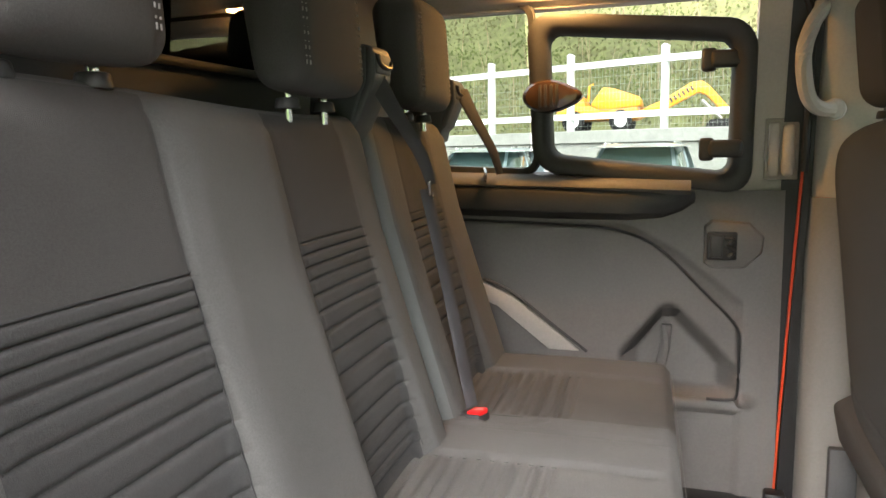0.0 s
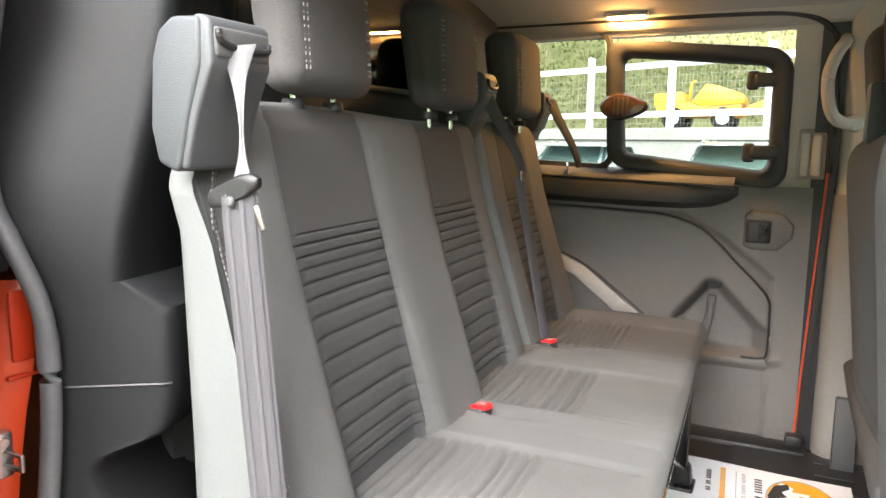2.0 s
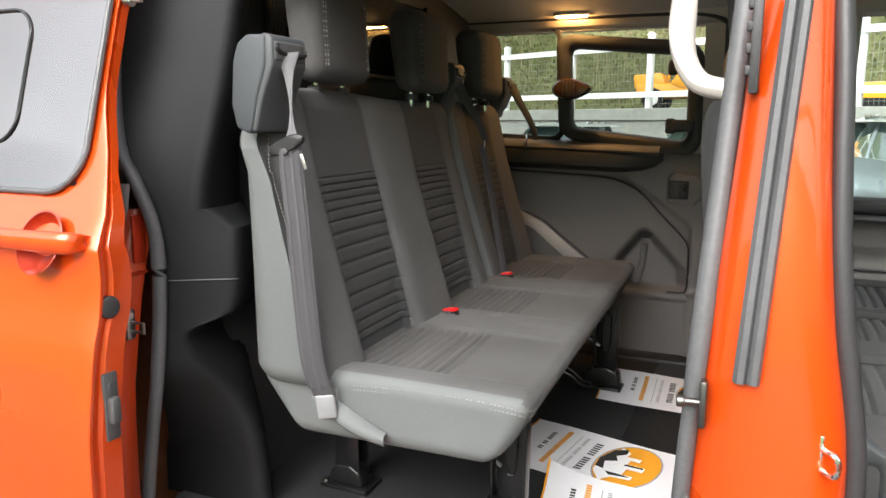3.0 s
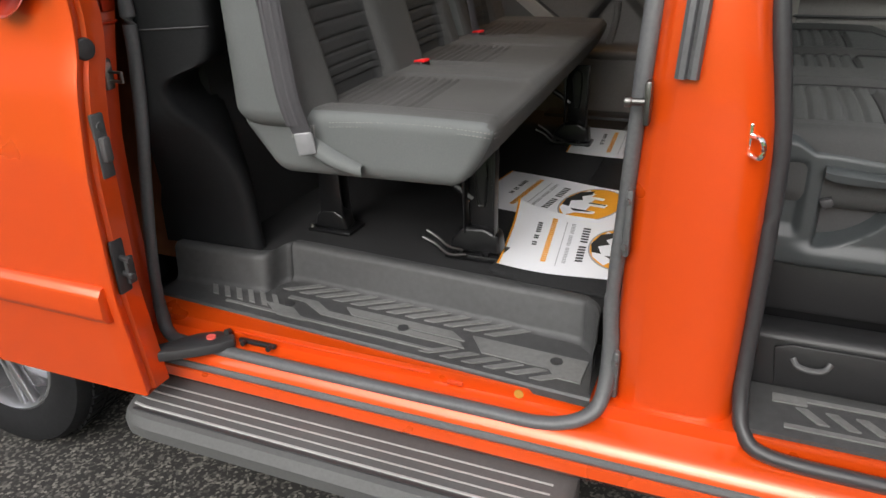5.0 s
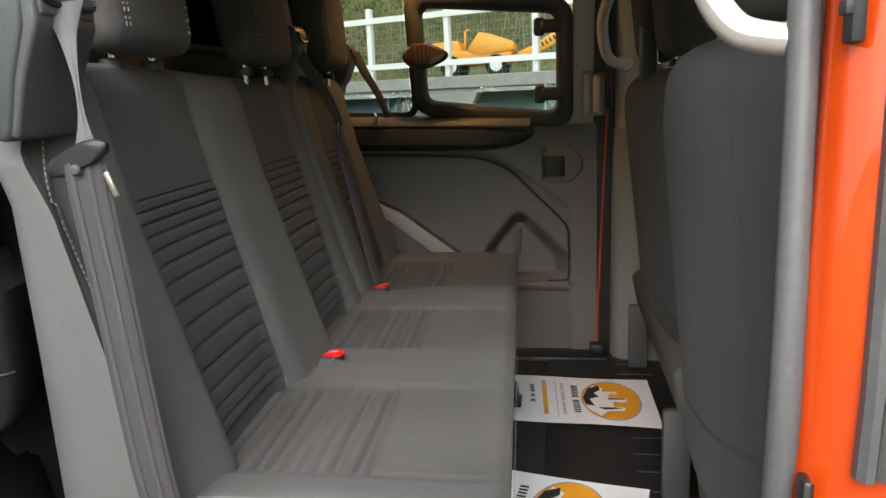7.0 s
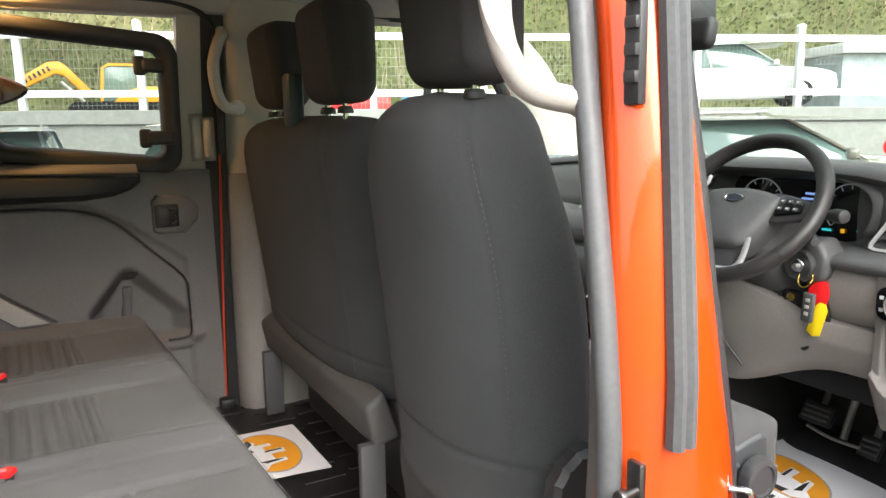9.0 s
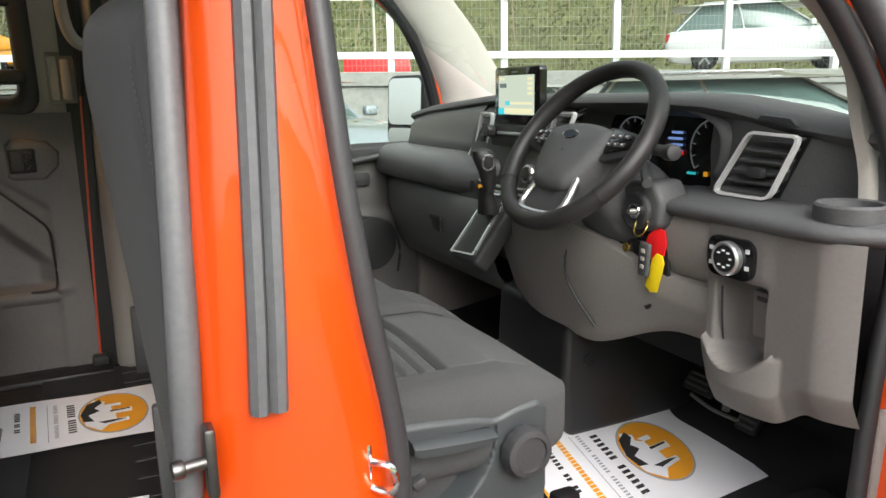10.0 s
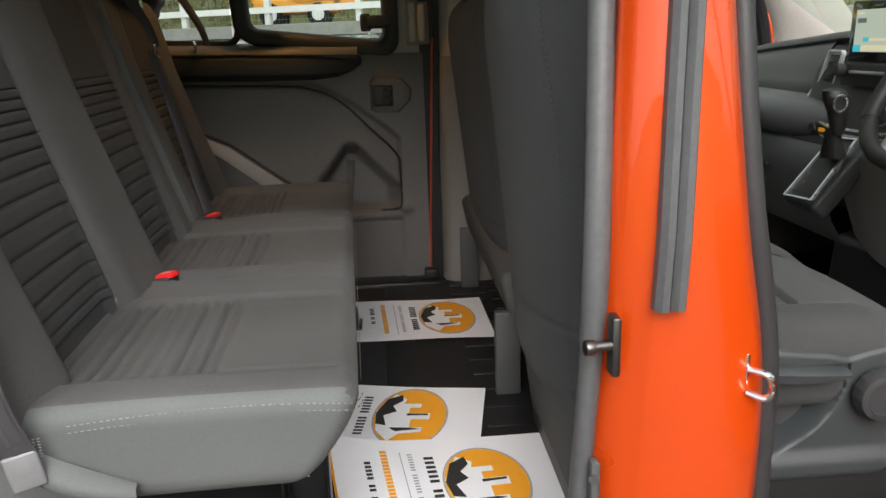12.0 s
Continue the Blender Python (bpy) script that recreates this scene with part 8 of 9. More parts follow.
# far A-pillar trim
bm = bmesh.new()
rows = []
for z, x0, x1 in ((1.37, 1.49, 1.74), (1.42, 1.475, 1.70), (1.50, 1.43, 1.62), (1.61, 1.37, 1.53), (1.72, 1.27, 1.42), (1.85, 1.1, 1.25)):
    k = (z - 1.37) * 0.25
    rows.append([(x0, 1.93 - k, z), (x0 + 0.015, 1.90 - k, z), (x0 + 0.06, 1.885 - k, z), (x1, 1.84 - k, z), (x1 + 0.03, 1.85 - k, z)])
quads(bm, rows)
part("a_pillar_trim", bm, GREY_L, wall, "cream windscreen pillar trim", angle=60)

# passenger door inside
pd = node("passenger_door", wall, "closed passenger door with a grey trim panel")
PD = mat("door_grey_trim", (0.135, 0.127, 0.122), 0.55, 0, 0.12, 150, 0.3, 600)
bm = bmesh.new()
rows = []
for x in steps(0.60, 1.50, 30):
    rows.append([(x, 1.945 - 0.018 * bumpy(z, 0.4, 0.98, 0.03) + 0.02 * bumpy(z, 0.985, 1.045, 0.03) * bumpy(x, 0.4, 1.12, 0.12), z) for z in steps(0.55, 1.20, 40)])
quads(bm, rows)
part("door_panel", bm, PD, pd, angle=50)
bm = bmesh.new()
prism(bm, [(1.93, 1.175), (1.915, 1.19), (1.915, 1.222), (1.935, 1.236), (1.97, 1.236), (1.97, 1.175)], "x", 0.58, 1.49, 0.005)
part("door_capping", bm, PLAST, pd, "black door capping")
bm = bmesh.new()
tube(bm, [(0.62, 1.90, 1.165), (0.85, 1.885, 1.165), (1.02, 1.895, 1.168), (1.10, 1.915, 1.175), (1.28, 1.925, 1.20)], 0.022, 10, 6, r2=0.014)
part("pull_bar", bm, PLAST, pd, "black pull bar")
bm = bmesh.new()
box(bm, 0.80, 0.96, 1.905, 1.92, 1.192, 1.202, 0.003)
part("window_switches", bm, GLOSSB, pd)
bm = bmesh.new()
prism(bm, round_rect(1.06, 1.20, 1.085, 1.135, 0.015, 3), "y", 1.936, 1.943, 0.002)
part("handle_recess", bm, PLAST, pd)
bm = bmesh.new()
tube(bm, [(1.062, 1.93, 1.128), (1.075, 1.915, 1.118), (1.09, 1.91, 1.105), (1.13, 1.918, 1.098)], 0.009, 10, 5, r2=0.012)
part("inner_handle", bm, CHROME, pd, "chrome inner door handle")
bm = bmesh.new()
disc(bm, (1.19, 1.925, 0.875), (0, -1, 0), 0.10, 0.006, 40, 0.096, 0.002)
part("speaker", bm, PLAST, pd, "round black speaker grille")
bm = bmesh.new()
tube(bm, [(0.60, 1.925, 0.985), (0.95, 1.925, 0.985), (1.08, 1.925, 0.99), (1.25, 1.925, 0.95), (1.30, 1.925, 0.86), (1.29, 1.925, 0.76)], 0.005, 8, 6)
part("swage", bm, PLAST, pd)
bm = bmesh.new()
sweep(bm, [(1.033, 1.955, 1.23), (1.033, 1.93, 1.45), (1.035, 1.87, 1.72), (1.035, 1.84, 1.82)], [(-0.009, -0.012), (0.009, -0.012), (0.009, 0.012), (-0.009, 0.012)], up=(1, 0, 0))
part("window_bar", bm, PLAST, pd, "black window division bar")
bm = bmesh.new()
tube(bm, [(1.50, 1.96, 1.22), (1.47, 1.95, 1.36), (1.41, 1.92, 1.52), (1.30, 1.88, 1.68), (1.16, 1.85, 1.79), (1.0, 1.83, 1.85), (0.7, 1.83, 1.86)], 0.022, 10, 6)
part("window_seal", bm, RUBBER_B, pd, "black window frame seal")
bm = bmesh.new()
quads(bm, [[(x, 1.965 - 0.24 * max(0, z - 1.25) ** 1.2, z) for z in steps(1.22, 1.84, 6)] for x in steps(0.62, 1.45, 4)])
pw = part("door_pane", bm, GLASS, pd)
pw.visible_shadow = False
# far door mirror
mir = thing("door_mirror", "large door mirror with an orange shell", "mirror", (1.48, 2.0, 1.2))
MT = Matrix.Translation((1.45, 2.16, 1.3)) @ Matrix.Rotation(radians(26), 4, "Z") @ Matrix.Rotation(radians(4), 4, "Y") @ Matrix.Translation((-1.45, -2.16, -1.3))
bm = bmesh.new()
prism(bm, round_rect(2.06, 2.25, 1.20, 1.475, 0.04, 4), "x", 1.425, 1.50, 0.012, m=MT)
part("mirror_casing", bm, PLAST, mir, "black mirror casing")
bm = bmesh.new()
prism(bm, round_rect(2.055, 2.255, 1.26, 1.48, 0.04, 4), "x", 1.50, 1.56, 0.02, m=MT)
part("mirror_shell", bm, ORANGE, mir, "orange mirror shell")
bm = bmesh.new()
prism(bm, round_rect(2.072, 2.238, 1.285, 1.463, 0.025, 4), "x", 1.420, 1.426, m=MT)
part("mirror_glass", bm, mat("mirror_silver", (0.9, 0.92, 0.92), 0.02, 1.0, 0.01), mir, "mirror glass")
bm = bmesh.new()
prism(bm, round_rect(2.072, 2.238, 1.212, 1.272, 0.02, 4), "x", 1.420, 1.426, m=MT)
part("wide_angle_glass", bm, MATS["mirror_silver"], mir)
bm = bmesh.new()
box(bm, 1.46, 1.53, 1.95, 2.08, 1.21, 1.27, 0.02)
part("mirror_arm", bm, PLAST, mir)
# inside mirror and sensor pod at the windscreen top
pod = thing("rear_view_mirror", "black rear-view mirror and sensor pod on the windscreen", "mirror", (1.12, 0.80, 1.74))
bm = bmesh.new()
box(bm, 1.06, 1.16, 0.72, 0.87, 1.70, 1.78, 0.02, 3)
part("sensor_pod", bm, PLAST, pod)
bm = bmesh.new()
box(bm, -0.02, 0.02, -0.12, 0.12, -0.035, 0.035, 0.018, 3, m=pose(1.04, 0.76, 1.68, 0, 12, 8))
part("mirror_body", bm, PLAST, pod)
bm = bmesh.new()
for k in range(4):
    box(bm, 1.054, 1.062, 0.73 + 0.03 * k, 0.75 + 0.03 * k, 1.715, 1.745)
part("pod_slot", bm, RUBBER_B, pod)

# keys hanging from the ignition
keys = thing("key_bunch", "car key with red and yellow tags in the ignition", "keys", (1.215, 0.525, 1.186))
bm = bmesh.new()
box(bm, 1.198, 1.218, 0.521, 0.533, 1.181, 1.191, 0.003)
part("key_blade", bm, STEEL, keys)
bm = bmesh.new()
tube(bm, [(1.215 + 0.008 * math.sin(a), 0.510 + 0.016 * math.cos(a), 1.160 + 0.018 * math.sin(a)) for a in [2 * math.pi * i / 20 for i in range(20)]], 0.0016, 6, 0, True)
part("key_ring", bm, mat("brass_ring", (0.7, 0.5, 0.12), 0.25, 1.0), keys, "brass key ring")
bm = bmesh.new()
box(bm, -0.005, 0.005, -0.014, 0.014, -0.066, 0.0, 0.005, 3, m=pose(1.220, 0.500, 1.130, 4, 0, 0))
fob = part("key_fob", bm, PLAST_D, keys, "grey remote key fob")
for k in range(3):
    bm = bmesh.new()
    box(bm, -0.0065, -0.0045, -0.005, 0.005, -0.020 - 0.015 * k, -0.012 - 0.015 * k, 0.001, m=pose(1.220, 0.500, 1.130, 4, 0, 0))
    part("fob_button", bm, GREY_L, fob)
bm = bmesh.new()
prism(bm, [(-0.008, 0.0), (0.008, 0.0), (0.020, -0.02), (0.020, -0.042), (0.010, -0.055), (-0.010, -0.055), (-0.020, -0.042), (-0.018, -0.02)], "x", -0.002, 0.002, 0.001, m=pose(1.240, 0.482, 1.156, 18, 0, 10) @ Matrix.Scale(1.15, 4))
part("red_tag", bm, RED, keys, "red leather tag")
bm = bmesh.new()
prism(bm, [(-0.006, 0.0), (0.006, 0.0), (0.014, -0.012), (0.014, -0.068), (0.0, -0.075), (-0.014, -0.068), (-0.014, -0.012)], "x", -0.0015, 0.0015, 0.001, m=pose(1.237, 0.480, 1.108, 14, 0, 8) @ Matrix.Scale(1.05, 4))
part("yellow_tag", bm, YELLOW, keys, "yellow plastic tag")
bm = bmesh.new()
disc(bm, (1.200, 0.530, 1.118), (-1, 0, 0), 0.009, 0.003, 16)
part("brass_tag", bm, MATS["brass_ring"], keys)

# ---- outside: yard, retaining wall, fence, parked cars, plant, hillside ----
GZ = -0.05
bm = bmesh.new()
quads(bm, [[(x, y, GZ) for y in (-400, -40, -12, -4, 0, 4, 30, 400)] for x in (-400, -40, -6, 0, 6, 40, 400)])
ground = part("ground", bm, ASPHALT, None, "dark damp coarse asphalt", kind="structure")
n, l = ASPHALT.node_tree.nodes, ASPHALT.node_tree.links
chips = n.new("ShaderNodeTexVoronoi")
chips.inputs["Scale"].default_value = 130
l.new(n["Texture Coordinate"].outputs["Object"], chips.inputs["Vector"])
pick = n.new("ShaderNodeValToRGB")
pick.color_ramp.elements[0].position, pick.color_ramp.elements[0].color = 0.55, (0.018, 0.017, 0.016, 1)
pick.color_ramp.elements[1].position, pick.color_ramp.elements[1].color = 0.99, (0.26, 0.245, 0.215, 1)
l.new(chips.outputs["Color"], pick.inputs["Fac"])
l.new(pick.outputs["Color"], n["Principled BSDF"].inputs["Base Color"])
# grass field on the near side of the yard
GRASS = mat("field_grass", (0.10, 0.17, 0.03), 0.9, 0, 0.4, 3, 0.5, 40)
bm = bmesh.new()
quads(bm, [[(x, y, GZ + 0.03 + 0.26 * max(0, -y - 9) ** 1.05) for y in (-7, -9, -14, -20, -30, -44)] for x in (-80, -20, 0, 20, 80)])
part("grass_field", bm, GRASS, None, "mown green grass beside the yard", kind="structure")
bm = bmesh.new()
random.seed(4)
for i in range(160):
    x, r = -90 + 180 * i / 160, random.uniform(1.2, 2.4)
    made = bmesh.ops.create_icosphere(bm, subdivisions=2, radius=r)["verts"]
    for v in made:
        v.co = Vector((v.co.x * 1.2, v.co.y, v.co.z * 0.8)) * (1 + 0.25 * noise.noise(v.co * 1.3)) + Vector((x, -46 + random.uniform(-2, 2), 11.4 + r * 0.4))
part("far_hedge", bm, mat("dark_hedge", (0.03, 0.05, 0.015), 0.9, 0, 0.5, 4), None, "dark hedge along the far field edge", kind="stuff", smooth=False)

# the line of the wall and fence: runs aslant
FA, FB, FS = 18.0, -0.43, 2.53
fdir = Vector((1, FB, 0)).normalized()
fout = Vector((-FB, 1, 0)).normalized()
F0 = Vector((0, FA, 0))
WTOP = 1.93


def along(s, out=0.0, z=0.0):
    p = F0 + fdir * s + fout * out
    return Vector((p.x, p.y, z - (0.0125 * max(0, s) if z > 1 else 0)))


bm = bmesh.new()
rows = [[along(s, o, z) for o, z in ((-0.25, GZ), (-0.22, WTOP - 0.32), (-0.30, WTOP - 0.30), (-0.30, WTOP - 0.02), (-0.28, WTOP), (0.3, WTOP), (0.3, GZ))] for s in steps(-40, 40, 32)]
quads(bm, rows)
part("retaining_wall", bm, CONCRETE, None, "pale rendered retaining wall with a coping", kind="structure", angle=30)
bm = bmesh.new()
quads(bm, [[along(s, o, z) for o, z in ((0.3, WTOP), (14, WTOP + 0.05))] for s in steps(-45, 45, 6)])
part("upper_yard", bm, mat("gravel_yard", (0.22, 0.20, 0.17), 0.9, 0, 0.3, 8), None, "pale gravel yard on the upper level", kind="structure")

# white post and rail fence with mesh panels
PHASE = 14.77 - 6 * FS
fence = thing("fence", "white post-and-rail fence with wire mesh panels", "fence", along(0, 0, WTOP))
H = 1.88
for k in range(-12, 13):
    p = along(PHASE + k * FS, 0, WTOP)
    m = Matrix.Translation(p) @ Matrix.Rotation(math.atan2(fdir.y, fdir.x), 4, "Z")
    bm = bmesh.new()
    box(bm, -0.075, 0.075, -0.075, 0.075, 0, H, 0.012, m=m)
    prism(bm, [(-0.09, H), (0.09, H), (0.0, H + 0.06)], "y", -0.09, 0.09, m=m)
    part("post", bm, WHITE, fence)
for z0, z1 in ((1.52, 1.67), (0.28, 0.43)):
    bm = bmesh.new()
    zc, hz = WTOP + (z0 + z1) / 2, (z1 - z0) / 2
    sweep(bm, [along(s, -0.10, zc) for s in (-31, -15, 0, 15, 31)], [(-0.02, -hz), (0.02, -hz), (0.02, hz), (-0.02, hz)])
    part("rail", bm, WHITE, fence)
MESH = mat("galvanised_wire", (0.30, 0.32, 0.30), 0.6, 0.2)
bm = bmesh.new()
for k in range(-240, 241):
    s = k * 0.10
    w = 0.003
    a, b = along(s - w, 0.10, WTOP + 0.03), along(s + w, 0.10, WTOP + 0.03)
    vs = [bm.verts.new(v) for v in (a, b, b + Vector((0, 0, 1.72)), a + Vector((0, 0, 1.72)))]
    bm.faces.new(vs)
for z in [0.05 + 0.2 * i for i in range(9)]:
    a, b = along(-24, 0.11, WTOP + z), along(24, 0.11, WTOP + z)
    vs = [bm.verts.new(v) for v in (a, b, b + Vector((0, 0, 0.007)), a + Vector((0, 0, 0.007)))]
    bm.faces.new(vs)
part("mesh_wire", bm, MESH, fence, "thin grey wire mesh", kind="stuff", smooth=False)

# hillside with scrub and bare stems
HILL = mat("scrub_hillside", (0.10, 0.105, 0.04), 0.95, 0, 0.5, 1.2, 0.8, 6)
bm = bmesh.new()
rows = []
for s in steps(-70, 70, 70):
    rows.append([along(s, 14 + 26 * t, WTOP + 26 * t + 0.8 * noise.noise(Vector((s * 0.2, t * 6, 0)))) for t in steps(0, 1, 26)])
quads(bm, rows)
part("hillside", bm, HILL, None, "steep scrubby green and brown hillside", kind="structure")
LEAFS = [mat("spring_green", (0.10, 0.125, 0.035), 0.8, 0, 0.4, 6), mat("olive_scrub", (0.115, 0.112, 0.045), 0.85, 0, 0.4, 6), mat("dry_stem", (0.24, 0.19, 0.12), 0.9)]
random.seed(11)
bm = bmesh.new()
for i in range(9000):
    s, t = random.uniform(-45, 45), random.random() ** 1.3
    p = along(s, 14 + 26 * t + random.uniform(-0.5, 0.5), WTOP + 26 * t + 0.1)
    if random.random() < 0.12:
        hgt = random.uniform(1.0, 3.2)
        w = 0.03
        q = p + Vector((random.uniform(-0.5, 0.5), random.uniform(-0.5, 0), hgt))
        vs = [bm.verts.new(v) for v in (p + fdir * w, p - fdir * w, q - fdir * w * 0.4, q + fdir * w * 0.4)]
        bm.faces.new(vs).material_index = 2
    mi = 0 if noise.noise(p * 0.25) + random.uniform(-0.35, 0.35) > 0.0 else 1
    for j in range(8):
        c = p + Vector((random.uniform(-0.6, 0.6), random.uniform(-0.6, 0.2), random.uniform(0, 0.9)))
        r = random.uniform(0.06, 0.20)
        a = random.uniform(0, 6.28)
        u = Vector((math.cos(a), math.sin(a), random.uniform(-0.6, 0.6))) * r
        v = Vector((-math.sin(a) * 0.3, -0.4, 0.9)).normalized() * r
        vs = [bm.verts.new(x) for x in (c - u * 0.5, c - v * 0.35, c + u * 0.5, c + v * 0.6)]
        bm.faces.new(vs).material_index = mi
part("scrub", bm, LEAFS, None, "spring scrub and bare stems on the slope", kind="stuff", smooth=False)


# ---- vehicles in the yard ----
CAR_GLASS = mat("car_window", (0.11, 0.17, 0.16), 0.05, 0.0, 0.05, spec=1.0, coat=1.0)


def car(label, paint, at, turn, length=4.4, width=1.82, height=1.55, nose=0.26, tail=0.10, belt=0.60):
    """A parked car: lofted body, glazed cabin, four wheels, lamps, plate, mirrors, rails."""
    m = Matrix.Translation(at) @ Matrix.Rotation(radians(turn), 4, "Z")
    c = thing("car", label, "car", at, "parked cars")
    L, W, Hh = length, width / 2, height

    def put(name, bm, material, owner=c, lab="", ang=35):
        bmesh.ops.transform(bm, verts=bm.verts, matrix=m)
        return part(name, bm, material, owner, lab, angle=ang)
    b = Hh * belt
    lo = 0.20
    bm = bmesh.new()
    secs = [(-0.5, 0.42, b * 0.86, 0.80), (-0.485, 0.32, b * 0.95, 0.90), (-0.42, lo, b * 1.0, 0.98), (-0.2, lo, b, 1.0), (0.1, lo, b, 1.0), (0.5 - nose, lo, b * 0.99, 1.0), (0.38, lo, b * 0.93, 0.97), (0.46, 0.26, b * 0.84, 0.90), (0.49, 0.32, b * 0.74, 0.82), (0.5, 0.40, b * 0.60, 0.74)]
    rows = []
    for f, z0, z1, w in secs:
        x = f * L
        rows.append([(x, -W * w * 0.86, z0), (x, -W * w, z0 + (z1 - z0) * 0.3), (x, -W * w, z0 + (z1 - z0) * 0.6), (x, -W * w * 0.95, z1), (x, -W * w * 0.5, z1 + 0.035), (x, 0, z1 + 0.045), (x, W * w * 0.5, z1 + 0.035), (x, W * w * 0.95, z1), (x, W * w, z0 + (z1 - z0) * 0.6), (x, W * w, z0 + (z1 - z0) * 0.3), (x, W * w * 0.86, z0)])
    fine = [list(r) for r in zip(*[spline([r[k] for r in rows], 4) for k in range(11)])]
    vs = quads(bm, fine, False, True)
    bm.faces.new(vs[0][::-1]), bm.faces.new(vs[-1])
    put("body", bm, paint, ang=50)
    # cabin: pillars in paint, glass set in
    x0, x1 = (-0.5 + tail * 0.3) * L, (0.5 - nose) * L
    r0, r1 = (-0.5 + tail + 0.05) * L, (0.5 - nose - 0.20) * L

    def cabin(grow, z0, z1, bm):
        rows = []
        for t in steps(0, 1, 6):
            z = z0 + (z1 - z0) * t
            w = (W * 0.93 - 0.17 * t ** 1.3) + grow
            xa, xb = x0 + (r0 - x0) * t - grow, x1 + (r1 - x1) * t + grow
            rows.append([(xa, -w * 0.86, z), (xa + 0.12, -w, z), ((xa + xb) / 2, -w * 1.01, z), (xb - 0.2, -w, z), (xb, -w * 0.80, z), (xb + 0.06, 0, z), (xb, w * 0.80, z), (xb - 0.2, w, z), ((xa + xb) / 2, w * 1.01, z), (xa + 0.12, w, z), (xa, w * 0.86, z), (xa - 0.04, 0, z)])
        return quads(bm, rows, False, True)
    bm = bmesh.new()
    cabin(0.0, b - 0.02, Hh - 0.05, bm)
    put("window", bm, CAR_GLASS, c, "greenish car glass", 60)
    bm = bmesh.new()
    vs = cabin(0.012, Hh - 0.075, Hh - 0.03, bm)
    top = [[v.co * 1.0 for v in vs[-1]]]
    cx = sum((v.co for v in vs[-1]), Vector()) / 12
    quads(bm, [[cx + (p - cx) * f + Vector((0, 0, dz)) for p in top[0]] for f, dz in ((1, 0), (0.9, 0.022), (0.6, 0.03), (0.05, 0.034))], False, True)
    roof = put("roof", bm, paint, ang=60)
    for side in (-1, 1):
        for xb, xt in ((x1 - 0.02, r1 + 0.02), ((x0 + x1) / 2, (r0 + r1) / 2 + 0.03), (x0 + 0.12, r0 + 0.12)):
            bm = bmesh.new()
            yb, yt = side * (W * 0.935), side * (W * 0.93 - 0.165)
            if xb == x1 - 0.02:
                yb, yt = side * W * 0.80, side * (W * 0.80 - 0.14)
            sweep(bm, [(xb, yb, b - 0.01), ((xb + xt) / 2, (yb + yt) / 2 + side * 0.012, (b + Hh) / 2 - 0.02), (xt, yt, Hh - 0.05)], [(-0.03, -0.012), (0.03, -0.012), (0.03, 0.012), (-0.03, 0.012)])
            put("pillar", bm, paint)
        bm = bmesh.new()
        box(bm, r0 + 0.15, r1 - 0.15, side * (W * 0.68) - 0.015, side * (W * 0.68) + 0.015, Hh - 0.01, Hh + 0.025, 0.01)
        put("roof_rail", bm, SATIN)
        bm = bmesh.new()
        box(bm, x1 - 0.28, x1 - 0.16, side * (W + 0.10) - 0.10, side * (W + 0.10) + 0.10, b + 0.02, b + 0.15, 0.04, 3)
        put("mirror", bm, paint)
        bm = bmesh.new()
        box(bm, 0.452 * L, 0.482 * L, side * W * 0.70 - 0.17, side * W * 0.70 + 0.17, b * 0.66, b * 0.80, 0.03, 3)
        put("headlamp", bm, mat("lamp_glass", (0.65, 0.68, 0.7), 0.08, 0.3, 0.05, coat=0.8), c, "clear headlamp")
        bm = bmesh.new()
        box(bm, -0.502 * L, -0.475 * L, side * W * 0.76 - 0.12, side * W * 0.76 + 0.12, b * 0.72, b * 0.94, 0.03, 3)
        put("tail_lamp", bm, mat("red_lens", (0.45, 0.01, 0.012), 0.15, 0, 0.05, coat=0.8), c, "red tail lamp")
        for f in (-0.30, 0.315):
            hub = Vector((f * L, side * (W - 0.02), 0.32))
            w = node("wheel", c)
            bm = bmesh.new()
            prof = [(0.21, 0.0), (0.29, -0.01), (0.318, 0.01), (0.32, 0.05), (0.32, 0.2)]
            quads(bm, [[(hub.x + r * math.cos(a), hub.y - side * d, hub.z + r * math.sin(a)) for r, d in prof] for a in [2 * math.pi * i / 28 for i in range(28)]], True)
            put("tyre", bm, MATS["tyre_rubber"], w)
            bm = bmesh.new()
            disc(bm, hub - Vector((0, side * 0.03, 0)), (0, side, 0), 0.21, 0.02, 24)
            put("rim_disc", bm, PLAST, w)
            bm = bmesh.new()
            for i in range(5):
                mm = Matrix.Translation(hub) @ Matrix.Rotation(2 * math.pi * i / 5, 4, "Y")
                box(bm, -0.022, 0.022, -0.008, 0.008, 0.02, 0.21, m=mm)
            put("rim", bm, MATS["alloy_wheel"], w)
    bm = bmesh.new()
    box(bm, 0.488 * L, 0.505 * L, -W * 0.45, W * 0.45, b * 0.40, b * 0.66, 0.02)
    put("grille", bm, PLAST)
    bm = bmesh.new()
    box(bm, 0.505 * L, 0.510 * L, -0.26, 0.26, b * 0.36, b * 0.46, 0.004)
    put("plate", bm, WHITE)
    return c


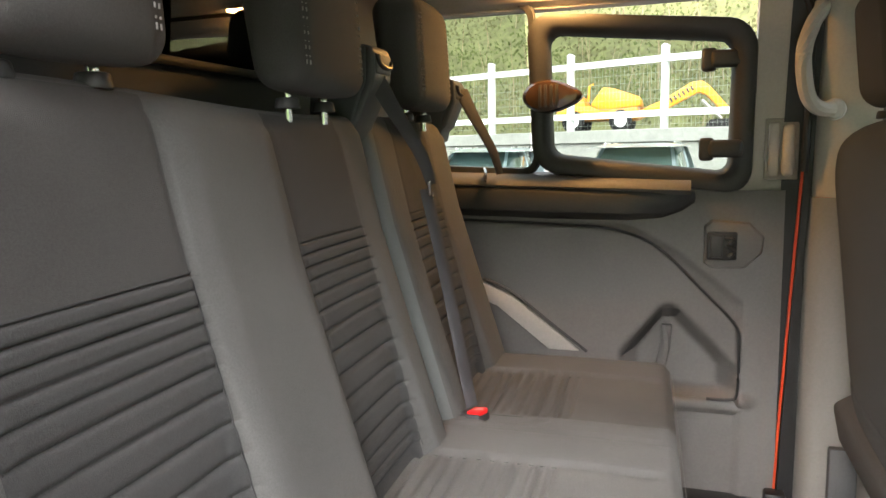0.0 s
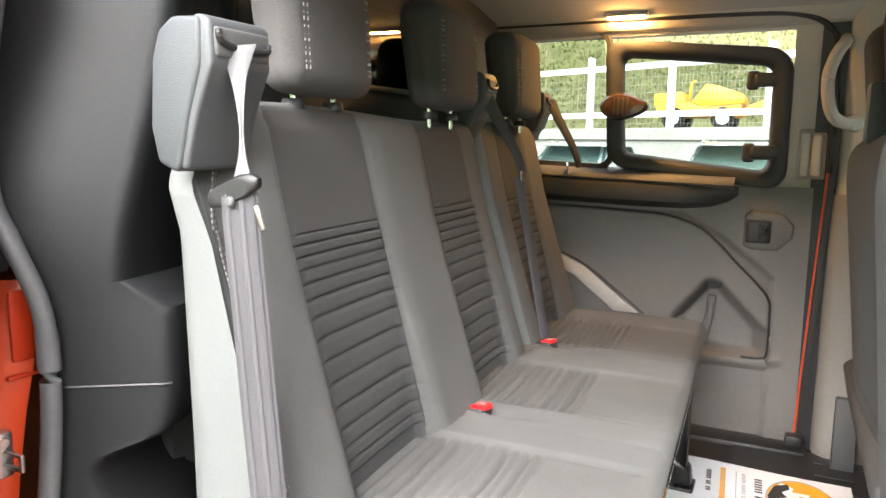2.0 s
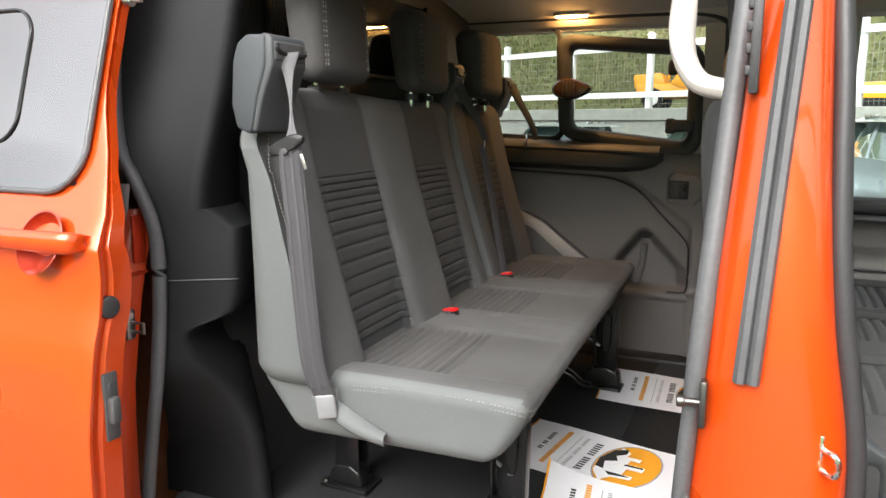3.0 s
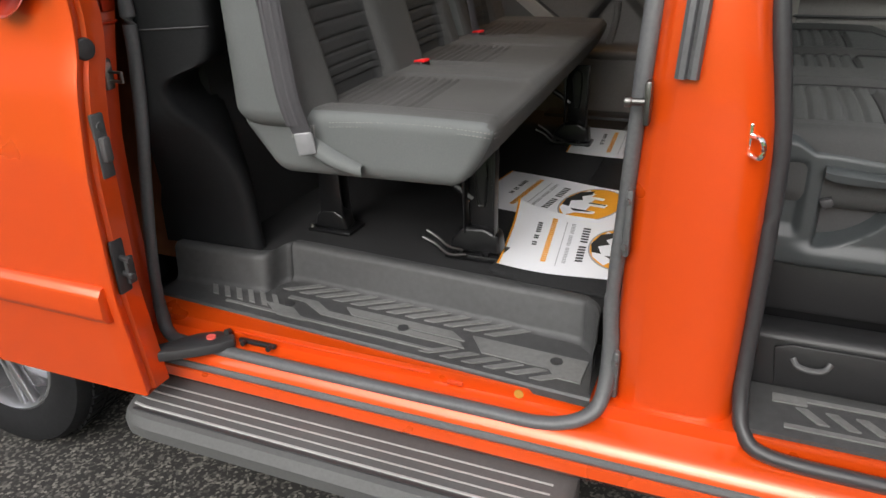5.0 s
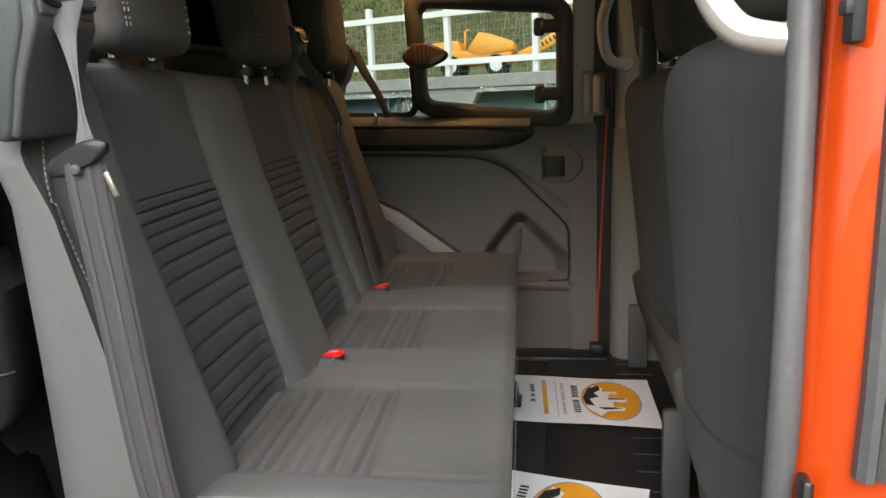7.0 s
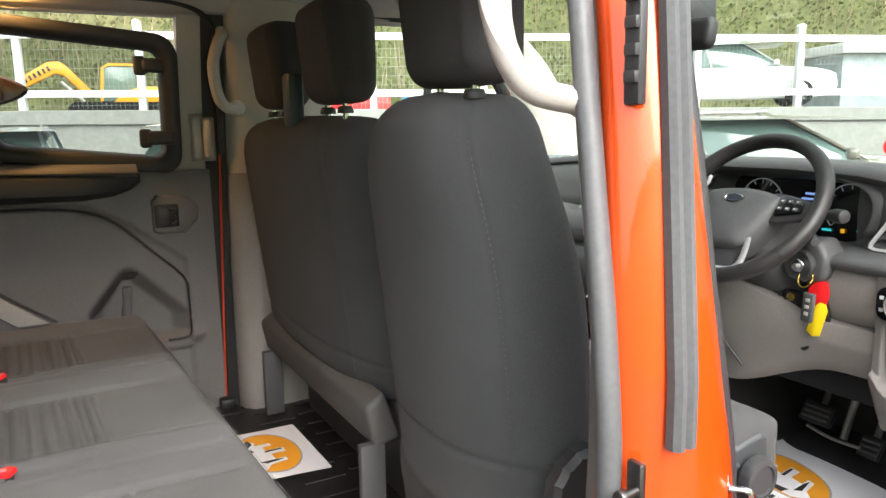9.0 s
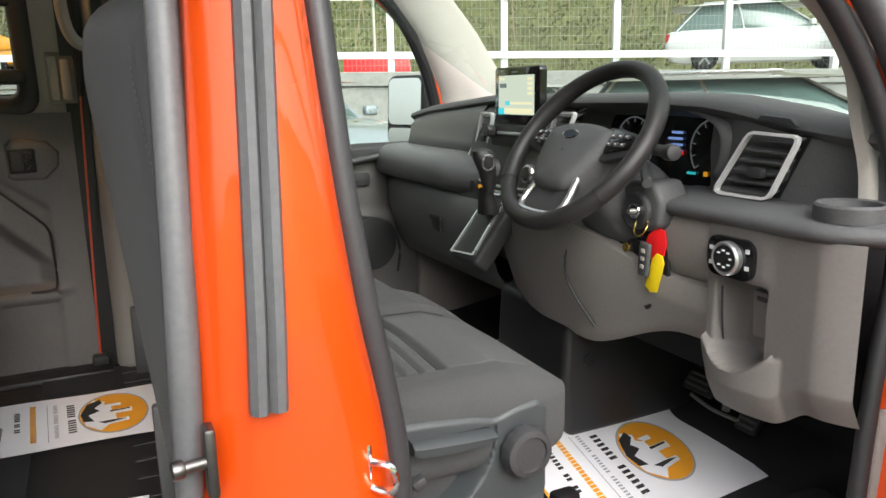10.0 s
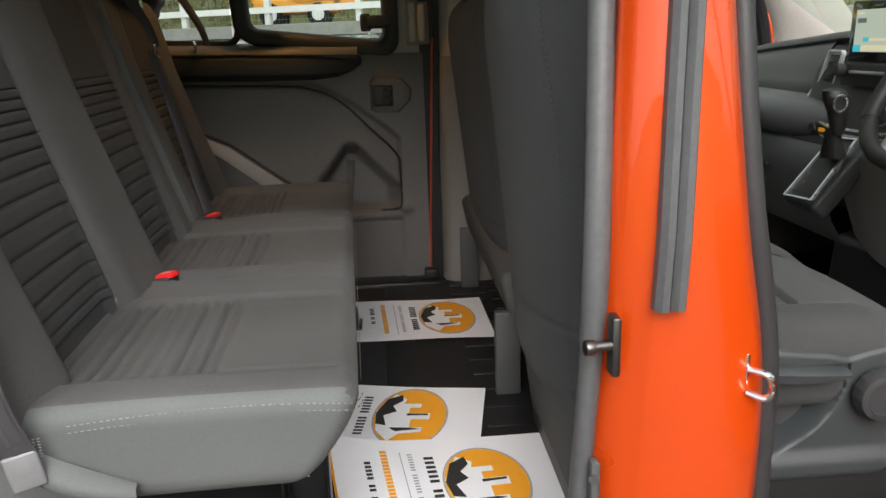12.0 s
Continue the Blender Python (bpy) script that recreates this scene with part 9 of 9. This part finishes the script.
SILVER = mat("silver_blue_paint", (0.42, 0.50, 0.55), 0.3, 0.4, 0.04, coat=0.8)
CARWHITE = mat("car_white", (0.82, 0.83, 0.84), 0.3, 0, 0.03, coat=0.8)
GREYCAR = mat("graphite_paint", (0.34, 0.39, 0.41), 0.3, 0.4, 0.04, coat=0.8)
BEIGE = mat("olive_grey_paint", (0.25, 0.24, 0.20), 0.3, 0.3, 0.04, coat=0.8)
BLUEP = mat("pale_blue_paint", (0.55, 0.66, 0.70), 0.3, 0.3, 0.04, coat=0.8)
wdeg = math.degrees(math.atan2(fdir.y, fdir.x))
car("pale silver-blue estate car with roof rails", SILVER, (-0.75, 14.6, GZ), -95, 4.5, 1.9, 1.62)
car("pale blue hatchback parked before the wall", BLUEP, (-3.9, 14.9, GZ), -95, 4.2, 1.8, 1.58)
car("graphite estate car parked nose towards the van", GREYCAR, (2.45, 9.2, GZ), -76, 4.5, 1.86, 1.66, belt=0.69)
car("white hatchback parked before the wall", CARWHITE, (6.9, 10.0, GZ), -62, 4.3, 1.8, 1.56)
car("olive grey estate car parked before the wall", BEIGE, (7.75, 5.75, GZ), -50, 4.6, 1.86, 1.60, tail=0.04, belt=0.66)
car("white sports utility car on the upper yard", CARWHITE, tuple(along(16.42, 1.6, WTOP + 0.03)), -44, 4.7, 1.92, 1.60)

# yellow plant on the upper yard
DIG = mat("plant_yellow", (0.85, 0.36, 0.01), 0.45, 0, 0.12, 20)


def plant(name, label, category, at):
    return thing(name, label, category, at), Matrix.Translation(at)


def ex(owner, em, name, bm, material, label=""):
    bmesh.ops.transform(bm, verts=bm.verts, matrix=em)
    return part(name, bm, material, owner, label)


dumper, em = plant("dumper", "yellow site dumper with a raised skip", "dumper", (-2.25, 22.0, WTOP))
bm = bmesh.new()
box(bm, -1.15, 1.1, -0.8, 0.8, 0.35, 0.75, 0.06)
ex(dumper, em, "chassis", bm, DIG)
bm = bmesh.new()
prism(bm, [(-1.2, 0.6), (-1.25, 1.0), (-0.45, 1.05), (-0.3, 0.6)], "y", -0.75, 0.75, 0.05)
ex(dumper, em, "engine_cover", bm, DIG)
bm = bmesh.new()
prism(bm, [(-0.2, 0.75), (0.15, 1.25), (0.45, 1.2), (1.15, 0.95), (1.2, 0.7), (0.1, 0.6)], "y", -0.85, 0.85, 0.05)
ex(dumper, em, "skip", bm, DIG, "yellow tipping skip")
bm = bmesh.new()
tube(bm, [(-0.35, 0, 0.9), (-0.32, 0, 1.35), (-0.2, 0, 1.4)], 0.03, 8)
ex(dumper, em, "exhaust", bm, DIG)
for x in (-0.65, 0.65):
    for y in (-0.8, 0.8):
        w = node("wheel", dumper)
        bm = bmesh.new()
        disc(bm, (x, y, 0.30), (0, -1 if y < 0 else 1, 0), 0.31, 0.22, 24, bevel=0.04)
        ex(w, em, "tyre", bm, MATS["tyre_rubber"])
        bm = bmesh.new()
        disc(bm, (x, y * 1.28, 0.30), (0, -1 if y < 0 else 1, 0), 0.17, 0.03, 16)
        ex(w, em, "hub", bm, WHITE)
exc, em = plant("excavator", "orange tracked excavator with a lowered boom", "excavator", (1.6, 23.0, WTOP))
bm = bmesh.new()
prism(bm, [(-3.1, 0.55), (-2.1, 0.95), (-1.35, 1.42), (-1.05, 1.45), (-0.85, 1.30), (-0.2, 0.55), (-0.42, 0.48), (-0.95, 1.05), (-1.15, 1.12), (-2.0, 0.68), (-3.0, 0.32)], "y", -0.2, 0.2, 0.04)
ex(exc, em, "boom", bm, DIG, "orange boom with dark lettering bars")
for k in range(7):
    bm = bmesh.new()
    box(bm, -0.03, 0.03, -0.215, -0.205, -0.07, 0.07, m=pose(-2.02 + 0.115 * k, 0, 0.86 + 0.063 * k, 0, -29, 0))
    ex(exc, em, "lettering_bar", bm, INK_K)
bm = bmesh.new()
tube(bm, [(-1.05, -0.1, 0.9), (-0.5, -0.1, 0.35)], 0.05, 8)
ex(exc, em, "ram", bm, STEEL)
bm = bmesh.new()
prism(bm, [(-0.05, 0.35), (0.02, 1.25), (0.15, 1.33), (0.85, 1.33), (0.88, 0.35)], "y", -0.5, 0.4, 0.03)
ex(exc, em, "cab_glass", bm, mat("cab_glass", (0.14, 0.20, 0.17), 0.1, 0, 0.1, coat=0.5), "glazed operator cab")
bm = bmesh.new()
sweep(bm, [(-0.08, -0.52, 0.35), (0.0, -0.52, 1.26), (0.15, -0.52, 1.36), (0.88, -0.52, 1.36)], [(-0.035, -0.035), (0.035, -0.035), (0.035, 0.035), (-0.035, 0.035)], up=(0, -1, 0))
ex(exc, em, "cab_frame", bm, DIG)
bm = bmesh.new()
prism(bm, [(0.25, 0.35), (0.45, 0.55), (0.9, 0.75), (1.35, 0.75), (1.5, 0.6), (1.5, 0.30), (0.25, 0.30)], "y", -0.9, 0.9, 0.05)
ex(exc, em, "counterweight", bm, DIG, "orange rounded counterweight")
bm = bmesh.new()
prism(bm, round_rect(-0.9, 1.5, 0.0, 0.32, 0.14, 4), "y", -1.0, -0.6, 0.02)
ex(exc, em, "track", bm, MATS["tyre_rubber"], "black crawler track")
bm = bmesh.new()
prism(bm, round_rect(-0.9, 1.5, 0.0, 0.32, 0.14, 4), "y", 0.6, 1.0, 0.02)
ex(exc, em, "track", bm, MATS["tyre_rubber"])

# low barriers, shed, lamp post, ramp rail and small yard fittings
for s, w, m, lab in ((6.0, 1.6, RED, "low red plastic barrier"), (7.9, 1.4, mat("barrier_blue", (0.05, 0.3, 0.6), 0.5), "low blue plastic barrier"), (-14.5, 2.2, CARWHITE, "low white plastic barrier")):
    p = along(s, 1.5, WTOP)
    br = thing("barrier", lab, "barrier", tuple(p), "barriers")
    bm = bmesh.new()
    prism(bm, [(-0.18, 0), (0.18, 0), (0.08, 0.42), (-0.08, 0.42)], "x", 0, w, 0.02, m=Matrix.Translation(p) @ Matrix.Rotation(radians(wdeg), 4, "Z"))
    part("segment", bm, m, br)
p = along(23.5, 6.0, WTOP)
shed = thing("shed", "white flat-roofed shed behind a grey gate", "shed", tuple(p))
sm = Matrix.Translation(p) @ Matrix.Rotation(radians(wdeg), 4, "Z")
bm = bmesh.new()
box(bm, -1.8, 3.5, -1, 1, 0, 1.75, 0.02, m=sm)
part("wall", bm, mat("grey_slat_gate", (0.35, 0.40, 0.42), 0.7, 0, 0.2, 4), shed)
bm = bmesh.new()
box(bm, -2.0, 3.7, -1.3, 1.2, 1.75, 2.05, 0.03, m=sm)
part("roof", bm, WHITE, shed)
p = along(6.5, 7.0, WTOP)
post = thing("lamp_post", "thin grey lamp post on the slope foot", "lamp post", tuple(p))
bm = bmesh.new()
tube(bm, [p, p + Vector((0, 0, 3.6))], 0.04, 8)
part("pole", bm, GREY_L, post)
bm = bmesh.new()
box(bm, p.x - 0.15, p.x + 0.15, p.y - 0.08, p.y + 0.08, 5.5, 5.62, 0.02)
part("lantern", bm, WHITE, post)
sign = thing("round_sign", "small red-topped post in the yard", "sign", (11.6, 6.3, GZ))
bm = bmesh.new()
disc(bm, (11.6, 6.3, 1.0), (-0.8, -0.6, 0), 0.16, 0.03, 24)
part("sign_disc", bm, RED, sign)
bm = bmesh.new()
tube(bm, [(11.62, 6.32, GZ), (11.62, 6.32, 1.0)], 0.03, 8)
part("sign_post", bm, WHITE, sign)

# ---- printed paper floor mats ----


def paper(corners, z, lift=0.0, logo=0.72, bend=()):
    """A printed protective sheet laid on the floor between four corners (rear-far, front-far, front-near, rear-near)."""
    c = [Vector((x, y, 0)) for x, y in corners]
    sheet = thing("paper_mat", "white printed paper floor mat with an orange round emblem", "paper mat", (sum(p.x for p in c) / 4, sum(p.y for p in c) / 4, z), "paper mats")

    def at(u, v, h=0.0):
        p = (c[0] * (1 - u) + c[1] * u) * (1 - v) + (c[3] * (1 - u) + c[2] * u) * v
        lum = z + h + 0.0015 * math.sin(u * 7 + v * 3) + 0.0015
        for uu, vv, amount, reach in bend:
            d = math.hypot(u - uu, v - vv)
            lum += amount * max(0, 1 - d / reach) ** 2
        return Vector((p.x, p.y, lum))
    bm = bmesh.new()
    quads(bm, [[at(u, v) for v in steps(0, 1, 14)] for u in steps(0, 1, 18)])
    part("sheet", bm, PAPER, sheet)

    def ink(name, u0, u1, v0, v1, m, n=6, h=0.0012):
        bm = bmesh.new()
        quads(bm, [[at(u, v, h) for v in steps(v0, v1, n)] for u in (u0, u1)])
        part(name, bm, m, sheet)
    # lines of print, as bars
    ink("print_edge", 0.0, 0.012, 0.0, 1.0, INK_O, 14)
    for k in range(11):
        if k not in (5, 8):
            ink("print_bar", logo - 0.510, logo - 0.482, 0.22 + 0.036 * k, 0.244 + 0.036 * k, INK_K, 1)
    for k in range(22):
        ink("print_bar", logo - 0.432, logo - 0.402, 0.12 + 0.033 * k, 0.146 + 0.033 * k, INK_O, 1)
    ink("print_rule", logo - 0.345, logo - 0.341, 0.14, 0.88, INK_G, 8)
    for k in range(26):
        if k not in (7, 15):
            ink("print_bar", logo - 0.312, logo - 0.290, 0.16 + 0.026 * k, 0.174 + 0.026 * k, INK_G, 1)
    for k in range(13):
        if k != 6:
            ink("print_bar", logo - 0.242, logo - 0.200, 0.20 + 0.046 * k, 0.227 + 0.046 * k, INK_K, 1)
    # round emblem
    size = (c[1] - c[0]).length, (c[3] - c[0]).length
    ru, rv = 0.185 * 0.45 / size[0], 0.40 * 0.33 / size[1]

    def blob(name, pts, m, h):
        bm = bmesh.new()
        f = bm.faces.new([bm.verts.new(at(logo + u * ru, 0.5 + v * rv, h)) for u, v in pts])
        bmesh.ops.triangulate(bm, faces=[f])
        part(name, bm, m, sheet)
    circ = [(math.cos(2 * math.pi * i / 40), math.sin(2 * math.pi * i / 40)) for i in range(40)]
    blob("emblem_rim", [(u * 1.05, v * 1.05) for u, v in circ], INK_G, 0.0012)
    blob("emblem", circ, INK_O, 0.0016)
    blob("emblem_shape", [(-0.98, -0.15), (-0.55, -0.80), (-0.2, -0.62), (-0.25, -0.45), (0.25, -0.45), (0.25, -0.30), (-0.05, -0.30), (-0.05, -0.1), (0.55, -0.1), (0.55, 0.12), (0.05, 0.12), (0.05, 0.40), (0.40, 0.40), (0.40, 0.55), (-0.2, 0.62), (-0.45, 0.86), (-0.85, 0.5)], PAPER, 0.0021)
    blob("emblem_shadow", [(-0.98, -0.1), (-0.75, -0.60), (-0.35, -0.78), (-0.3, -0.55), (-0.55, -0.35), (-0.4, -0.15), (-0.75, 0.0), (-0.6, 0.35), (-0.9, 0.3)], INK_K, 0.0026)
    blob("emblem_shadow", [(-0.1, -0.08), (0.5, -0.08), (0.5, -0.02), (-0.1, 0.0)], INK_K, 0.0026)
    blob("emblem_shadow", [(-0.5, 0.42), (0.1, 0.42), (0.36, 0.46), (-0.3, 0.55)], INK_K, 0.0026)
    return sheet


paper([(-0.06, 1.665), (0.405, 1.64), (0.412, 1.305), (-0.035, 1.335)], 0.5935, logo=0.73)
paper([(-0.15, 1.09), (0.338, 0.99), (0.285, 0.70), (-0.19, 0.79)], 0.5935, logo=0.665)
paper([(-0.03, 0.77), (0.43, 0.758), (0.44, 0.435), (0.03, 0.40)], 0.5985, logo=0.66, bend=((0.0, 0.0, 0.03, 0.35), (0.0, 1.0, 0.012, 0.4)))
paper([(1.13, 0.845), (1.645, 0.915), (1.545, 0.455), (1.03, 0.40)], 0.588, logo=0.64, bend=((1.0, 0.0, 0.02, 0.4),))
paper([(1.12, 1.52), (1.60, 1.50), (1.59, 1.19), (1.11, 1.20)], 0.588, logo=0.60)
